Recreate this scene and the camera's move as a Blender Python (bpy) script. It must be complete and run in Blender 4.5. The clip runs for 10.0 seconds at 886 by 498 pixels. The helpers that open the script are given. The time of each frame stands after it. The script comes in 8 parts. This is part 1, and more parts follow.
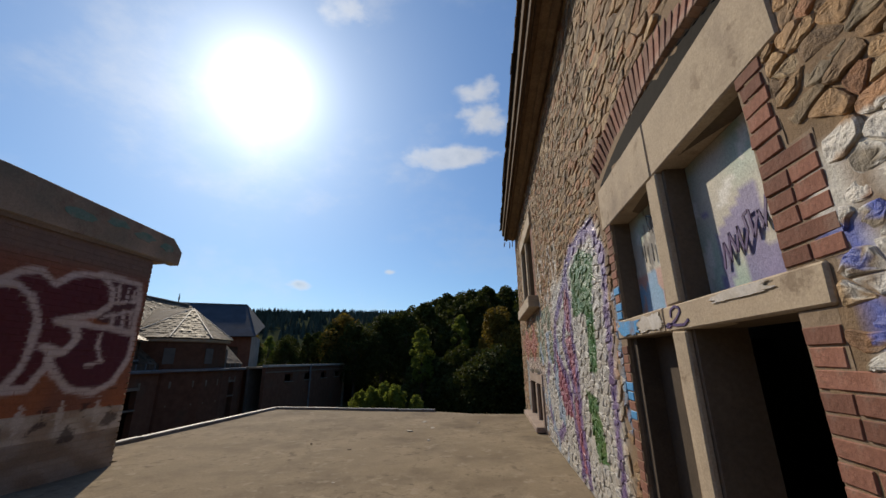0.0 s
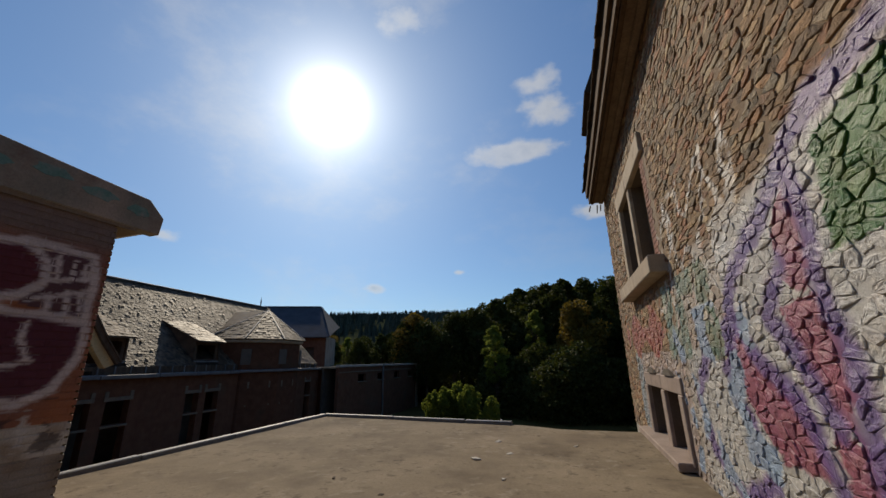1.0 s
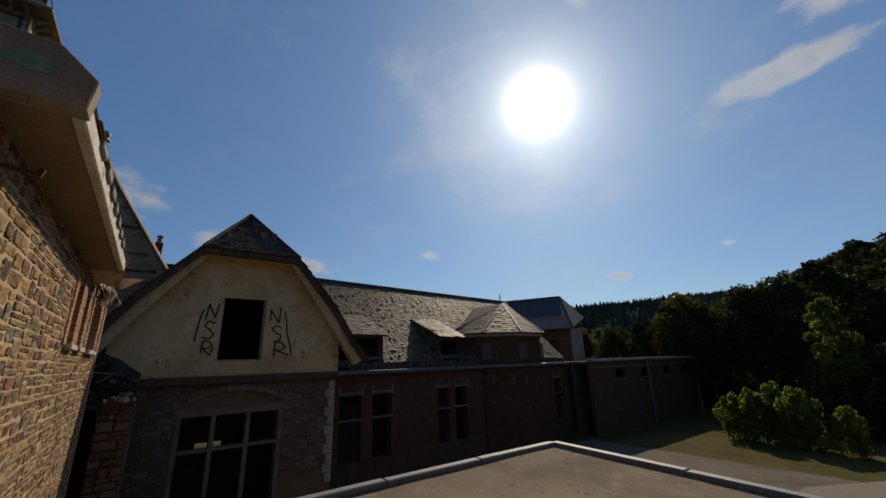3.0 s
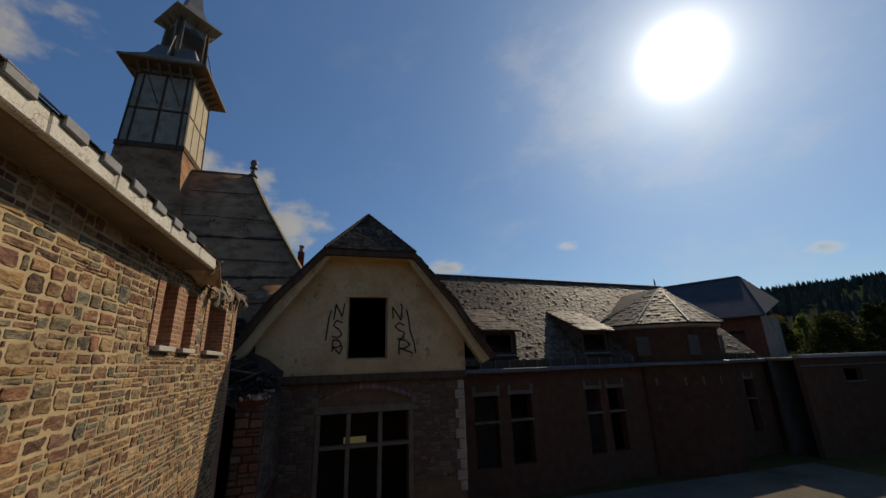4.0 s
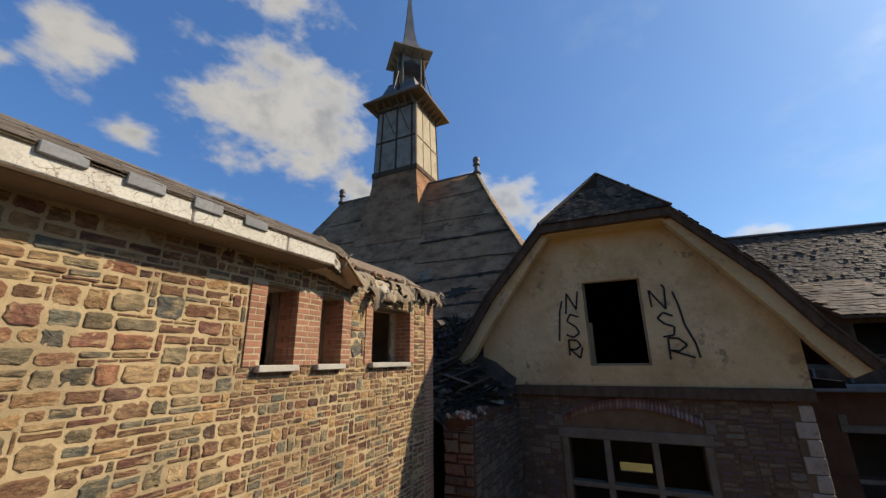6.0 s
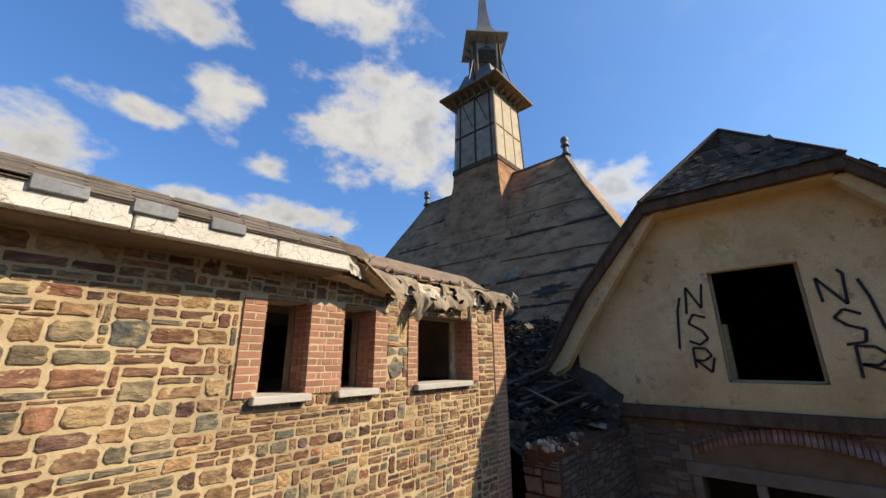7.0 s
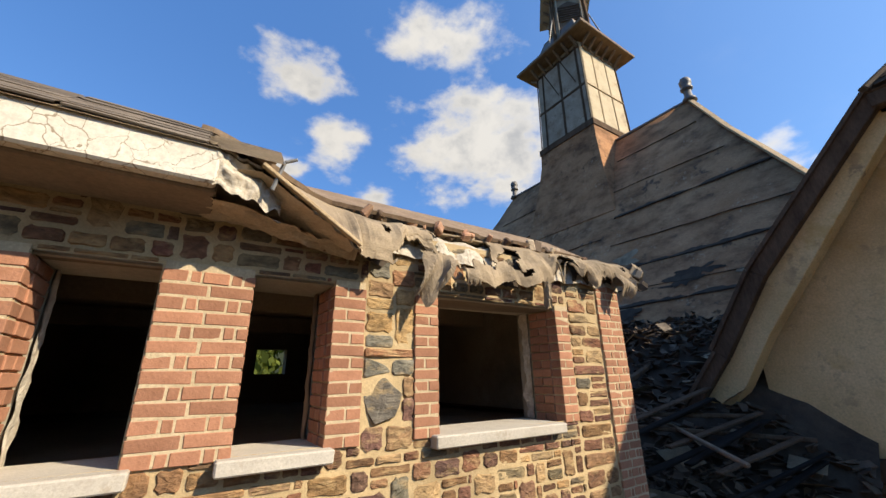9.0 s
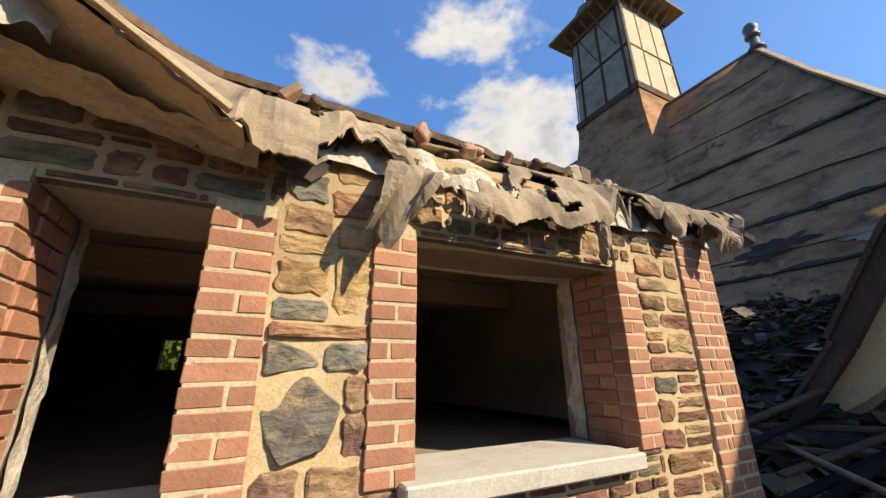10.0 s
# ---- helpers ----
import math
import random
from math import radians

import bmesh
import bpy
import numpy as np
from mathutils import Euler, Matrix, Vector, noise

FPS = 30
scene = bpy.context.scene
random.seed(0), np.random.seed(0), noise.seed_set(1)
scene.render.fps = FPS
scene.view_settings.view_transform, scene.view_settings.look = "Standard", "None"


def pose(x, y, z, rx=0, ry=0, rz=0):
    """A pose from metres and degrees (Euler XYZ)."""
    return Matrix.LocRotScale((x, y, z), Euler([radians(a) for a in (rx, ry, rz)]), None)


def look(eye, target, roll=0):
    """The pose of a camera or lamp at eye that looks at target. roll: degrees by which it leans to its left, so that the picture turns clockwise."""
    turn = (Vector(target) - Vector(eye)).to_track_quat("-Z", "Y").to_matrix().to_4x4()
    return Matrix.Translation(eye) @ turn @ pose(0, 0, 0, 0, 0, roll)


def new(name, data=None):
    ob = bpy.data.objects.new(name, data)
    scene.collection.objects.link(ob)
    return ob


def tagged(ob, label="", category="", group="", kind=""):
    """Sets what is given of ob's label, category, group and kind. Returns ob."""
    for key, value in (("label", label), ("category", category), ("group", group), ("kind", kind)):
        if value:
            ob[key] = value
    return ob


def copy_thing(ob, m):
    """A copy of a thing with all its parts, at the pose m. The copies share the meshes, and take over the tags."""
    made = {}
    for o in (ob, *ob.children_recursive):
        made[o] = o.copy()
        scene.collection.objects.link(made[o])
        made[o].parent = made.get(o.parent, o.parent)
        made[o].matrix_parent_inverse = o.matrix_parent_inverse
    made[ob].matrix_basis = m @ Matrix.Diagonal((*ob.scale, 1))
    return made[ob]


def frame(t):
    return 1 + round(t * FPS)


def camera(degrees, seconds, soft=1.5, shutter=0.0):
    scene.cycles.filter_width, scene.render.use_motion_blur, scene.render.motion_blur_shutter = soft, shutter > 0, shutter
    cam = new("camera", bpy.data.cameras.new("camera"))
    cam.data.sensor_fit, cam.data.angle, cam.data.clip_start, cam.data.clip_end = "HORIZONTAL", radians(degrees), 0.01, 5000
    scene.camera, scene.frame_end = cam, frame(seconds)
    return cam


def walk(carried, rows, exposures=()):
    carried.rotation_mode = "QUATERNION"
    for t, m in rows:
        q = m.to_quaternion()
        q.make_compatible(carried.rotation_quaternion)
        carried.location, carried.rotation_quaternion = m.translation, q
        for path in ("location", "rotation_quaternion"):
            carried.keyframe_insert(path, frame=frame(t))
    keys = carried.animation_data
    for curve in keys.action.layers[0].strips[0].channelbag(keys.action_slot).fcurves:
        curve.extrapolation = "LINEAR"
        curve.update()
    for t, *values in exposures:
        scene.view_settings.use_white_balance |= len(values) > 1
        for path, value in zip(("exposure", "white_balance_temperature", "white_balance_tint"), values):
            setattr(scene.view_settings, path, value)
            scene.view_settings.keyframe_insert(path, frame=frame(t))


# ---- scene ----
cam = camera(98.9, 10.0)
PATH = [
    (0, (0.009, -0.029, 1.255), (-0.213, 1.877, 1.821), -0.7),
    (0.5, (-0.071, 1.096, 1.245), (-0.441, 2.979, 1.811), -0.9),
    (1, (-0.281, 2.279, 1.227), (-0.851, 4.109, 1.795), -1.1),
    (1.5, (-0.595, 3.354, 1.205), (-1.394, 5.098, 1.772), -1.3),
    (2, (-1.028, 4.356, 1.195), (-2.072, 5.965, 1.762), -1.6),
    (2.5, (-1.531, 5.279, 1.217), (-2.832, 6.688, 1.784), -1.6),
    (4, (-3.514, 7.487, 1.298), (-5.357, 8.018, 1.866), -1.7),
    (4.5, (-4.301, 7.973, 1.356), (-6.21, 8.166, 1.924), -1.6),
    (5, (-5.093, 8.379, 1.441), (-7.005, 8.224, 2.006), -1.4),
    (5.5, (-5.88, 8.737, 1.534), (-7.732, 8.235, 2.098), -1.0),
    (7, (-8.084, 8.906, 1.939), (-9.532, 7.644, 2.497), -0.5),
    (7.5, (-8.761, 8.633, 2.029), (-10.067, 7.231, 2.603), -0.3),
    (8, (-9.42, 8.279, 2.055), (-10.6, 6.779, 2.653), -0.5),
    (8.5, (-9.993, 7.865, 2.021), (-11.082, 6.308, 2.645), -0.7),
    (9, (-10.452, 7.44, 1.984), (-11.477, 5.844, 2.619), -0.9),
    (9.5, (-10.88, 7.009, 1.976), (-11.837, 5.372, 2.611), -1.0),
    (10, (-11.291, 6.53, 1.985), (-12.161, 4.839, 2.604), -0.7),
]
walk(cam, [(t, look(eye, target, roll)) for t, eye, target, roll in PATH],
     exposures=[(0.0, 0.41, 7500, 10), (1.0, 0.14, 7600, 10), (2.5, -0.08, 7900, 10), (4.0, -0.12, 7800, 10), (4.5, 0.0, 7700, 10), (5.5, 0.48, 7500, 10), (7.0, 1.15, 7400, 10), (8.5, 1.25, 7500, 10), (10.0, 1.4, 7700, 10)])

# ---------------------------------------------------------------- world and sun
SUN_AZ, SUN_EL = 36.0, 35.8          # degrees from +y towards -x, degrees above the horizon


def heading(az, el):
    a, e = radians(az), radians(el)
    return Vector((-math.sin(a) * math.cos(e), math.cos(a) * math.cos(e), math.sin(e)))


# clouds: azimuth, elevation, half width, half height in degrees
CLOUDS = [
    (28.0, 10.7, 2.2, 1.1), (14.9, 12.9, 1.2, 0.6), (5.0, 30.3, 8.0, 2.1), (-0.3, 39.0, 3.6, 2.0),
    (-0.2, 34.6, 4.4, 2.8), (-6.8, 20.4, 5.2, 1.7), (55.4, 15.6, 2.0, 1.1), (86.0, 15.8, 3.4, 2.4),
    (24.0, 47.5, 5.2, 2.6), (139.5, 33.6, 14.5, 10.5), (127.0, 24.2, 7.0, 3.2), (96.5, 19.6, 6.4, 4.0),
    (109.4, 26.0, 3.6, 2.4), (73.4, 13.6, 5.2, 1.6),
    (165.3, 32.9, 6.4, 5.2), (174.5, 28.6, 6.4, 2.2), (158.0, 26.2, 4.0, 2.6), (-177.6, 22.0, 7.0, 5.0),
    (146.0, 47.5, 9.5, 4.6), (172.2, 41.0, 7.5, 4.2), (154.7, 19.6, 11.5, 3.0), (104.3, 22.6, 6.4, 4.8),
    (166.0, 20.2, 6.0, 1.8),
]


def build_world():
    world = bpy.data.worlds.new("sky")
    scene.world = world
    world.use_nodes = True
    tree = world.node_tree
    tree.nodes.clear()
    N, L = tree.nodes.new, tree.links.new

    def math_node(op, a, b=None, c=None):
        n = N("ShaderNodeMath")
        n.operation = op
        for i, v in enumerate((a, b, c)):
            if v is None:
                continue
            if isinstance(v, (int, float)):
                n.inputs[i].default_value = v
            else:
                L(v, n.inputs[i])
        return n.outputs[0]

    sky = N("ShaderNodeTexSky")
    sky.sky_type, sky.sun_disc = "NISHITA", False
    sky.sun_elevation, sky.sun_rotation = radians(SUN_EL), radians(-SUN_AZ)
    sky.altitude, sky.air_density, sky.dust_density, sky.ozone_density = 300, 1.0, 0.5, 3.0
    coord = N("ShaderNodeTexCoord").outputs["Generated"]
    field = None
    for az, el, w, h in CLOUDS:
        d = heading(az, el)
        turn = d.to_track_quat("Z", "Y").to_euler()
        m = N("ShaderNodeMapping")
        m.vector_type = "TEXTURE"
        m.inputs["Rotation"].default_value = turn
        m.inputs["Scale"].default_value = (math.tan(radians(w)), math.tan(radians(h)), 1)
        L(coord, m.inputs["Vector"])
        far = N("ShaderNodeVectorMath")
        far.operation = "DISTANCE"
        L(m.outputs[0], far.inputs[0])
        far.inputs[1].default_value = (0, 0, 1)
        near = math_node("MULTIPLY", math_node("SUBTRACT", 1.0, far.outputs["Value"]), 1.1 + w / 26)
        field = near if field is None else math_node("SMOOTH_MAX", field, near, 0.15)
    field = math_node("MAXIMUM", field, -0.6)
    wisp = N("ShaderNodeMapping")
    wisp.inputs["Scale"].default_value = (1, 1, 1.7)
    L(coord, wisp.inputs["Vector"])
    puff = N("ShaderNodeTexNoise")
    puff.inputs["Scale"].default_value, puff.inputs["Detail"].default_value, puff.inputs["Roughness"].default_value = 9, 7, 0.56
    L(wisp.outputs[0], puff.inputs["Vector"])
    fluff = N("ShaderNodeTexNoise")
    fluff.inputs["Scale"].default_value, fluff.inputs["Detail"].default_value, fluff.inputs["Roughness"].default_value = 20, 5, 0.52
    L(wisp.outputs[0], fluff.inputs["Vector"])
    thick = math_node("ADD", field, math_node("MULTIPLY", math_node("SUBTRACT", puff.outputs["Fac"], 0.5), 2.3))
    thick = math_node("ADD", thick, math_node("MULTIPLY", math_node("SUBTRACT", fluff.outputs["Fac"], 0.5), 1.15))
    cover = N("ShaderNodeMapRange")
    cover.interpolation_type = "SMOOTHSTEP"
    cover.inputs["From Min"].default_value, cover.inputs["From Max"].default_value = 0.10, 0.98
    L(thick, cover.inputs["Value"])
    core = N("ShaderNodeMapRange")
    core.interpolation_type = "SMOOTHSTEP"
    core.inputs["From Min"].default_value, core.inputs["From Max"].default_value = 0.45, 1.5
    core.inputs["To Min"].default_value, core.inputs["To Max"].default_value = 0.0, 1.0
    L(thick, core.inputs["Value"])
    # thin high veil near the sun
    veil = N("ShaderNodeTexNoise")
    veil.inputs["Scale"].default_value, veil.inputs["Detail"].default_value, veil.inputs["Roughness"].default_value = 3.2, 7, 0.62
    L(wisp.outputs[0], veil.inputs["Vector"])
    aim = N("ShaderNodeVectorMath")
    aim.operation = "DOT_PRODUCT"
    unit = N("ShaderNodeVectorMath")
    unit.operation = "NORMALIZE"
    L(coord, unit.inputs[0])
    L(unit.outputs[0], aim.inputs[0])
    aim.inputs[1].default_value = heading(SUN_AZ, SUN_EL)
    off = math_node("SUBTRACT", 1.0, aim.outputs["Value"])
    veil_here = N("ShaderNodeMapRange")
    veil_here.interpolation_type = "SMOOTHSTEP"
    veil_here.inputs["From Min"].default_value, veil_here.inputs["From Max"].default_value = 0.47, 0.75
    veil_here.inputs["To Max"].default_value = 0.75
    L(veil.outputs["Fac"], veil_here.inputs["Value"])
    veil_near = math_node("MULTIPLY", veil_here.outputs[0], math_node("POWER", 2.718, math_node("MULTIPLY", off, -5.0)))
    cloud_tint = N("ShaderNodeMixRGB")
    cloud_tint.inputs["Color1"].default_value = (*CLOUD_LIT, 1)
    cloud_tint.inputs["Color2"].default_value = (*CLOUD_DARK, 1)
    below = N("ShaderNodeMapping")
    below.inputs["Location"].default_value = (0.3, 0.1, 0.4)
    L(coord, below.inputs["Vector"])
    billow = N("ShaderNodeTexNoise")
    billow.inputs["Scale"].default_value, billow.inputs["Detail"].default_value, billow.inputs["Roughness"].default_value = 9, 6, 0.6
    L(below.outputs[0], billow.inputs["Vector"])
    shaded = N("ShaderNodeMapRange")
    shaded.interpolation_type = "SMOOTHSTEP"
    shaded.inputs["From Min"].default_value, shaded.inputs["From Max"].default_value = 0.36, 0.66
    L(billow.outputs["Fac"], shaded.inputs["Value"])
    L(math_node("MULTIPLY", core.outputs[0], shaded.outputs[0]), cloud_tint.inputs["Fac"])
    near_sun = math_node("ADD", 1.0, math_node("MULTIPLY", math_node("POWER", 2.718, math_node("MULTIPLY", off, -4.0)), 1.1))
    lit = N("ShaderNodeVectorMath")
    lit.operation = "SCALE"
    L(cloud_tint.outputs[0], lit.inputs[0])
    L(near_sun, lit.inputs["Scale"])
    graded = N("ShaderNodeMixRGB")
    graded.blend_type = "MULTIPLY"
    graded.inputs["Fac"].default_value = 1
    graded.inputs["Color2"].default_value = (*SKY_TINT, 1)
    L(sky.outputs[0], graded.inputs["Color1"])
    lifted = N("ShaderNodeMixRGB")
    lifted.blend_type = "ADD"
    lifted.inputs["Fac"].default_value = 1
    lifted.inputs["Color2"].default_value = (*SKY_BASE, 1)
    L(graded.outputs[0], lifted.inputs["Color1"])
    graded = lifted
    thinned = math_node("MULTIPLY", cover.outputs[0], math_node("SUBTRACT", 1.0, math_node("MULTIPLY", math_node("POWER", 2.718, math_node("MULTIPLY", off, -3.5)), 0.62)))
    all_cover = math_node("MAXIMUM", thinned, math_node("MULTIPLY", veil_near, 0.45))
    mixed = N("ShaderNodeMixRGB")
    L(all_cover, mixed.inputs["Fac"])
    L(graded.outputs[0], mixed.inputs["Color1"])
    L(lit.outputs[0], mixed.inputs["Color2"])
    # the sun's own disc and the bright haze round it
    glow = math_node("MULTIPLY", math_node("POWER", 2.718, math_node("MULTIPLY", off, -900.0)), SUN_CORE)
    glow = math_node("ADD", glow, math_node("MULTIPLY", math_node("POWER", 2.718, math_node("MULTIPLY", off, -150.0)), SUN_HALO))
    glow = math_node("ADD", glow, math_node("MULTIPLY", math_node("POWER", 2.718, math_node("MULTIPLY", off, -24.0)), SUN_HAZE))
    wide = math_node("MULTIPLY", math_node("POWER", 2.718, math_node("MULTIPLY", off, -2.4)), SUN_WIDE)
    haze = N("ShaderNodeMixRGB")
    haze.blend_type = "ADD"
    haze.inputs["Fac"].default_value = 1
    L(mixed.outputs[0], haze.inputs["Color1"])
    paint = N("ShaderNodeCombineXYZ")
    for i, (k, w) in enumerate(((0.98, 0.62), (1.0, 0.9), (1.02, 1.15))):
        L(math_node("ADD", math_node("MULTIPLY", glow, k), math_node("MULTIPLY", wide, w)), paint.inputs[i])
    L(paint.outputs[0], haze.inputs["Color2"])
    back = N("ShaderNodeBackground")
    back.inputs["Strength"].default_value = SKY_POWER
    L(haze.outputs[0], back.inputs["Color"])
    L(back.outputs[0], N("ShaderNodeOutputWorld").inputs["Surface"])
    world.cycles.sampling_method, world.cycles.sample_map_resolution = "MANUAL", 1024


SKY_POWER = 0.06
SKY_TINT = (0.66, 0.90, 1.08)
SKY_BASE = (0.04, 0.55, 2.25)
CLOUD_LIT, CLOUD_DARK = (5.1, 5.25, 5.5), (3.1, 3.35, 3.8)
SUN_CORE, SUN_HALO, SUN_HAZE, SUN_WIDE = 60.0, 9.0, 2.4, 1.3
build_world()
sun = new("sun", bpy.data.lights.new("sun", "SUN"))
sun.data.energy, sun.data.angle, sun.data.color = 3.0, radians(0.53), (1.0, 0.93, 0.82)
sun.matrix_world = look(heading(SUN_AZ, SUN_EL) * 100, (0, 0, 0))


# ---------------------------------------------------------------- materials
def surface(name, c1, c2, scale=3.0, rough=0.85, bump=0.25, grain=60.0, stain=None, stain_scale=0.6, stain_amount=0.5,
            metal=0.0, spread=0.0, tint=False, detail=8.0, stretch=(1, 1, 1), gloss=None, spec=0.3):
    """A procedural surface: two colours mixed by a broad and a fine noise, stains of their own shape, a bump,
    a spread of lightness from piece to piece, and, with tint, the paint that the mesh carries."""
    m = bpy.data.materials.new(name)
    m.use_nodes = True
    tree = m.node_tree
    N, L = tree.nodes.new, tree.links.new
    shader = tree.nodes["Principled BSDF"]
    coord = N("ShaderNodeTexCoord").outputs["Object"]
    mp = N("ShaderNodeMapping")
    mp.inputs["Scale"].default_value = stretch
    L(coord, mp.inputs["Vector"])

    def noise_at(s, d=detail, r=0.6):
        n = N("ShaderNodeTexNoise")
        n.inputs["Scale"].default_value, n.inputs["Detail"].default_value, n.inputs["Roughness"].default_value = s, d, r
        L(mp.outputs[0], n.inputs["Vector"])
        return n.outputs["Fac"]

    def ramp(v, a, b):
        n = N("ShaderNodeMapRange")
        n.inputs["From Min"].default_value, n.inputs["From Max"].default_value = a, b
        L(v, n.inputs["Value"])
        return n.outputs[0]

    def mix(fac, a, b, blend="MIX"):
        n = N("ShaderNodeMixRGB")
        n.blend_type = blend
        for k, v in (("Fac", fac), ("Color1", a), ("Color2", b)):
            if isinstance(v, tuple):
                n.inputs[k].default_value = (*v, 1)
            elif isinstance(v, (int, float)):
                n.inputs[k].default_value = v
            else:
                L(v, n.inputs[k])
        return n.outputs[0]

    broad, fine = noise_at(scale), noise_at(grain, 4, 0.7)
    if tint:
        at = N("ShaderNodeAttribute")
        at.attribute_name = "tint"
        low, high = mix(1.0, at.outputs["Color"], (c1[0], c1[1], c1[2]), "MULTIPLY"), mix(1.0, at.outputs["Color"], (c2[0], c2[1], c2[2]), "MULTIPLY")
        colour = mix(ramp(broad, 0.3, 0.7), low, high)
    else:
        colour = mix(ramp(broad, 0.3, 0.7), c1, c2)
    speck = ramp(fine, 0.2, 0.8)
    grey = N("ShaderNodeMapRange")
    grey.inputs["To Min"].default_value, grey.inputs["To Max"].default_value = 0.72, 1.22
    L(speck, grey.inputs["Value"])
    shade = N("ShaderNodeCombineXYZ")
    for i in range(3):
        L(grey.outputs[0], shade.inputs[i])
    colour = mix(1.0, colour, shade.outputs[0], "MULTIPLY")
    if stain:
        colour = mix(ramp(noise_at(stain_scale, 9, 0.68), 0.62 - 0.25 * stain_amount, 0.75), colour, stain)
    if spread:
        info = N("ShaderNodeObjectInfo").outputs["Random"]
        island = N("ShaderNodeNewGeometry").outputs["Random Per Island"]
        both = N("ShaderNodeMath")
        both.operation = "ADD"
        L(info, both.inputs[0])
        L(island, both.inputs[1])
        wrap = N("ShaderNodeMath")
        wrap.operation = "FRACT"
        L(both.outputs[0], wrap.inputs[0])
        vary = N("ShaderNodeMapRange")
        vary.inputs["To Min"].default_value, vary.inputs["To Max"].default_value = 1 - spread, 1 + spread
        L(wrap.outputs[0], vary.inputs["Value"])
        hsv = N("ShaderNodeHueSaturation")
        L(vary.outputs[0], hsv.inputs["Value"])
        L(colour, hsv.inputs["Color"])
        colour = hsv.outputs[0]
    L(colour, shader.inputs["Base Color"])
    shader.inputs["Metallic"].default_value = metal
    shader.inputs["Specular IOR Level"].default_value = spec
    rr = N("ShaderNodeMapRange")
    rr.inputs["To Min"].default_value, rr.inputs["To Max"].default_value = max(0.05, rough - 0.12), min(1, rough + 0.1)
    L(broad, rr.inputs["Value"])
    if tint and gloss is not None:
        sw = N("ShaderNodeMixRGB")
        L(at.outputs["Alpha"], sw.inputs["Fac"])
        L(rr.outputs[0], sw.inputs["Color1"])
        sw.inputs["Color2"].default_value = (gloss, gloss, gloss, 1)
        L(sw.outputs[0], shader.inputs["Roughness"])
    else:
        L(rr.outputs[0], shader.inputs["Roughness"])
    if bump:
        b1 = N("ShaderNodeBump")
        b1.inputs["Strength"].default_value, b1.inputs["Distance"].default_value = bump, 0.02
        L(broad, b1.inputs["Height"])
        b2 = N("ShaderNodeBump")
        b2.inputs["Strength"].default_value, b2.inputs["Distance"].default_value = bump, 0.004
        L(fine, b2.inputs["Height"])
        L(b1.outputs[0], b2.inputs["Normal"])
        L(b2.outputs[0], shader.inputs["Normal"])
    return m


M_STONE = surface("rubble_stone", (0.72, 0.72, 0.72), (1.2, 1.17, 1.1), scale=14, rough=0.85, bump=1.0, grain=46, tint=True, gloss=0.32, spec=0.32)
M_RUBBLE_STONE = surface("coursed_stone", (0.58, 0.55, 0.52), (1.5, 1.4, 1.25), scale=11, rough=0.92, bump=1.0, grain=42, tint=True, gloss=0.4,
                         stain=(0.44, 0.31, 0.155), stain_scale=7.0, stain_amount=0.42, stretch=(1, 1, 2.0))
M_MORTAR = surface("lime_mortar", (0.85, 0.84, 0.8), (1.1, 1.08, 1.05), scale=7, rough=0.95, bump=0.6, grain=90, tint=True, gloss=0.45)
M_BRICK = surface("red_brick", (0.31, 0.142, 0.082), (0.41, 0.20, 0.122), scale=6, rough=0.92, bump=0.45, grain=90, spread=0.2,
                  stain=(0.26, 0.17, 0.11), stain_scale=2.2, stain_amount=0.15)
M_BRICK_OLD = surface("weathered_brick", (0.19, 0.082, 0.058), (0.27, 0.125, 0.088), scale=6, rough=0.92, bump=0.5, grain=80, spread=0.3,
                      stain=(0.32, 0.27, 0.23), stain_scale=4.0, stain_amount=0.62)
M_BRICK_BLUE = surface("blue_painted_brick", (0.05, 0.24, 0.5), (0.09, 0.33, 0.62), scale=8, rough=0.6, bump=0.4, grain=60, stain=(0.2, 0.13, 0.1), stain_scale=5, stain_amount=0.4)
M_WHITE_SPRAY = surface("thin_white_spray", (0.42, 0.38, 0.34), (0.58, 0.55, 0.52), scale=9, rough=0.6, bump=0.2, grain=50, stain=(0.36, 0.30, 0.22), stain_scale=6, stain_amount=0.6)
M_VIOLET = surface("violet_spray_paint", (0.07, 0.04, 0.11), (0.10, 0.06, 0.16), scale=9, rough=0.5, bump=0.1, grain=50)
M_CUT_STONE_PINK = surface("pink_stained_sandstone", (0.26, 0.19, 0.15), (0.36, 0.28, 0.23), scale=3, rough=0.85, bump=0.35, grain=80, stain=(0.18, 0.13, 0.11), stain_scale=2.5, stain_amount=0.45)
M_RUST_PANEL = surface("rusty_panel", (0.09, 0.038, 0.028), (0.15, 0.06, 0.042), scale=4, rough=0.8, bump=0.2, grain=40)
M_FASCIA_END = surface("faded_painted_concrete", (0.19, 0.19, 0.155), (0.39, 0.315, 0.25), scale=1.5, rough=0.9, bump=0.45, grain=50, stain=(0.19, 0.10, 0.075), stain_scale=2.2, stain_amount=0.3)
M_BRICK_PAINTED = surface("painted_brick", (0.9, 0.88, 0.86), (1.08, 1.05, 1.04), scale=5, rough=0.75, bump=0.35, grain=80, tint=True, gloss=0.5)
M_CONCRETE = surface("weathered_concrete", (0.30, 0.27, 0.22), (0.42, 0.38, 0.31), scale=1.6, rough=0.92, bump=0.4, grain=70,
                     stain=(0.17, 0.15, 0.12), stain_scale=1.1, stain_amount=0.35)
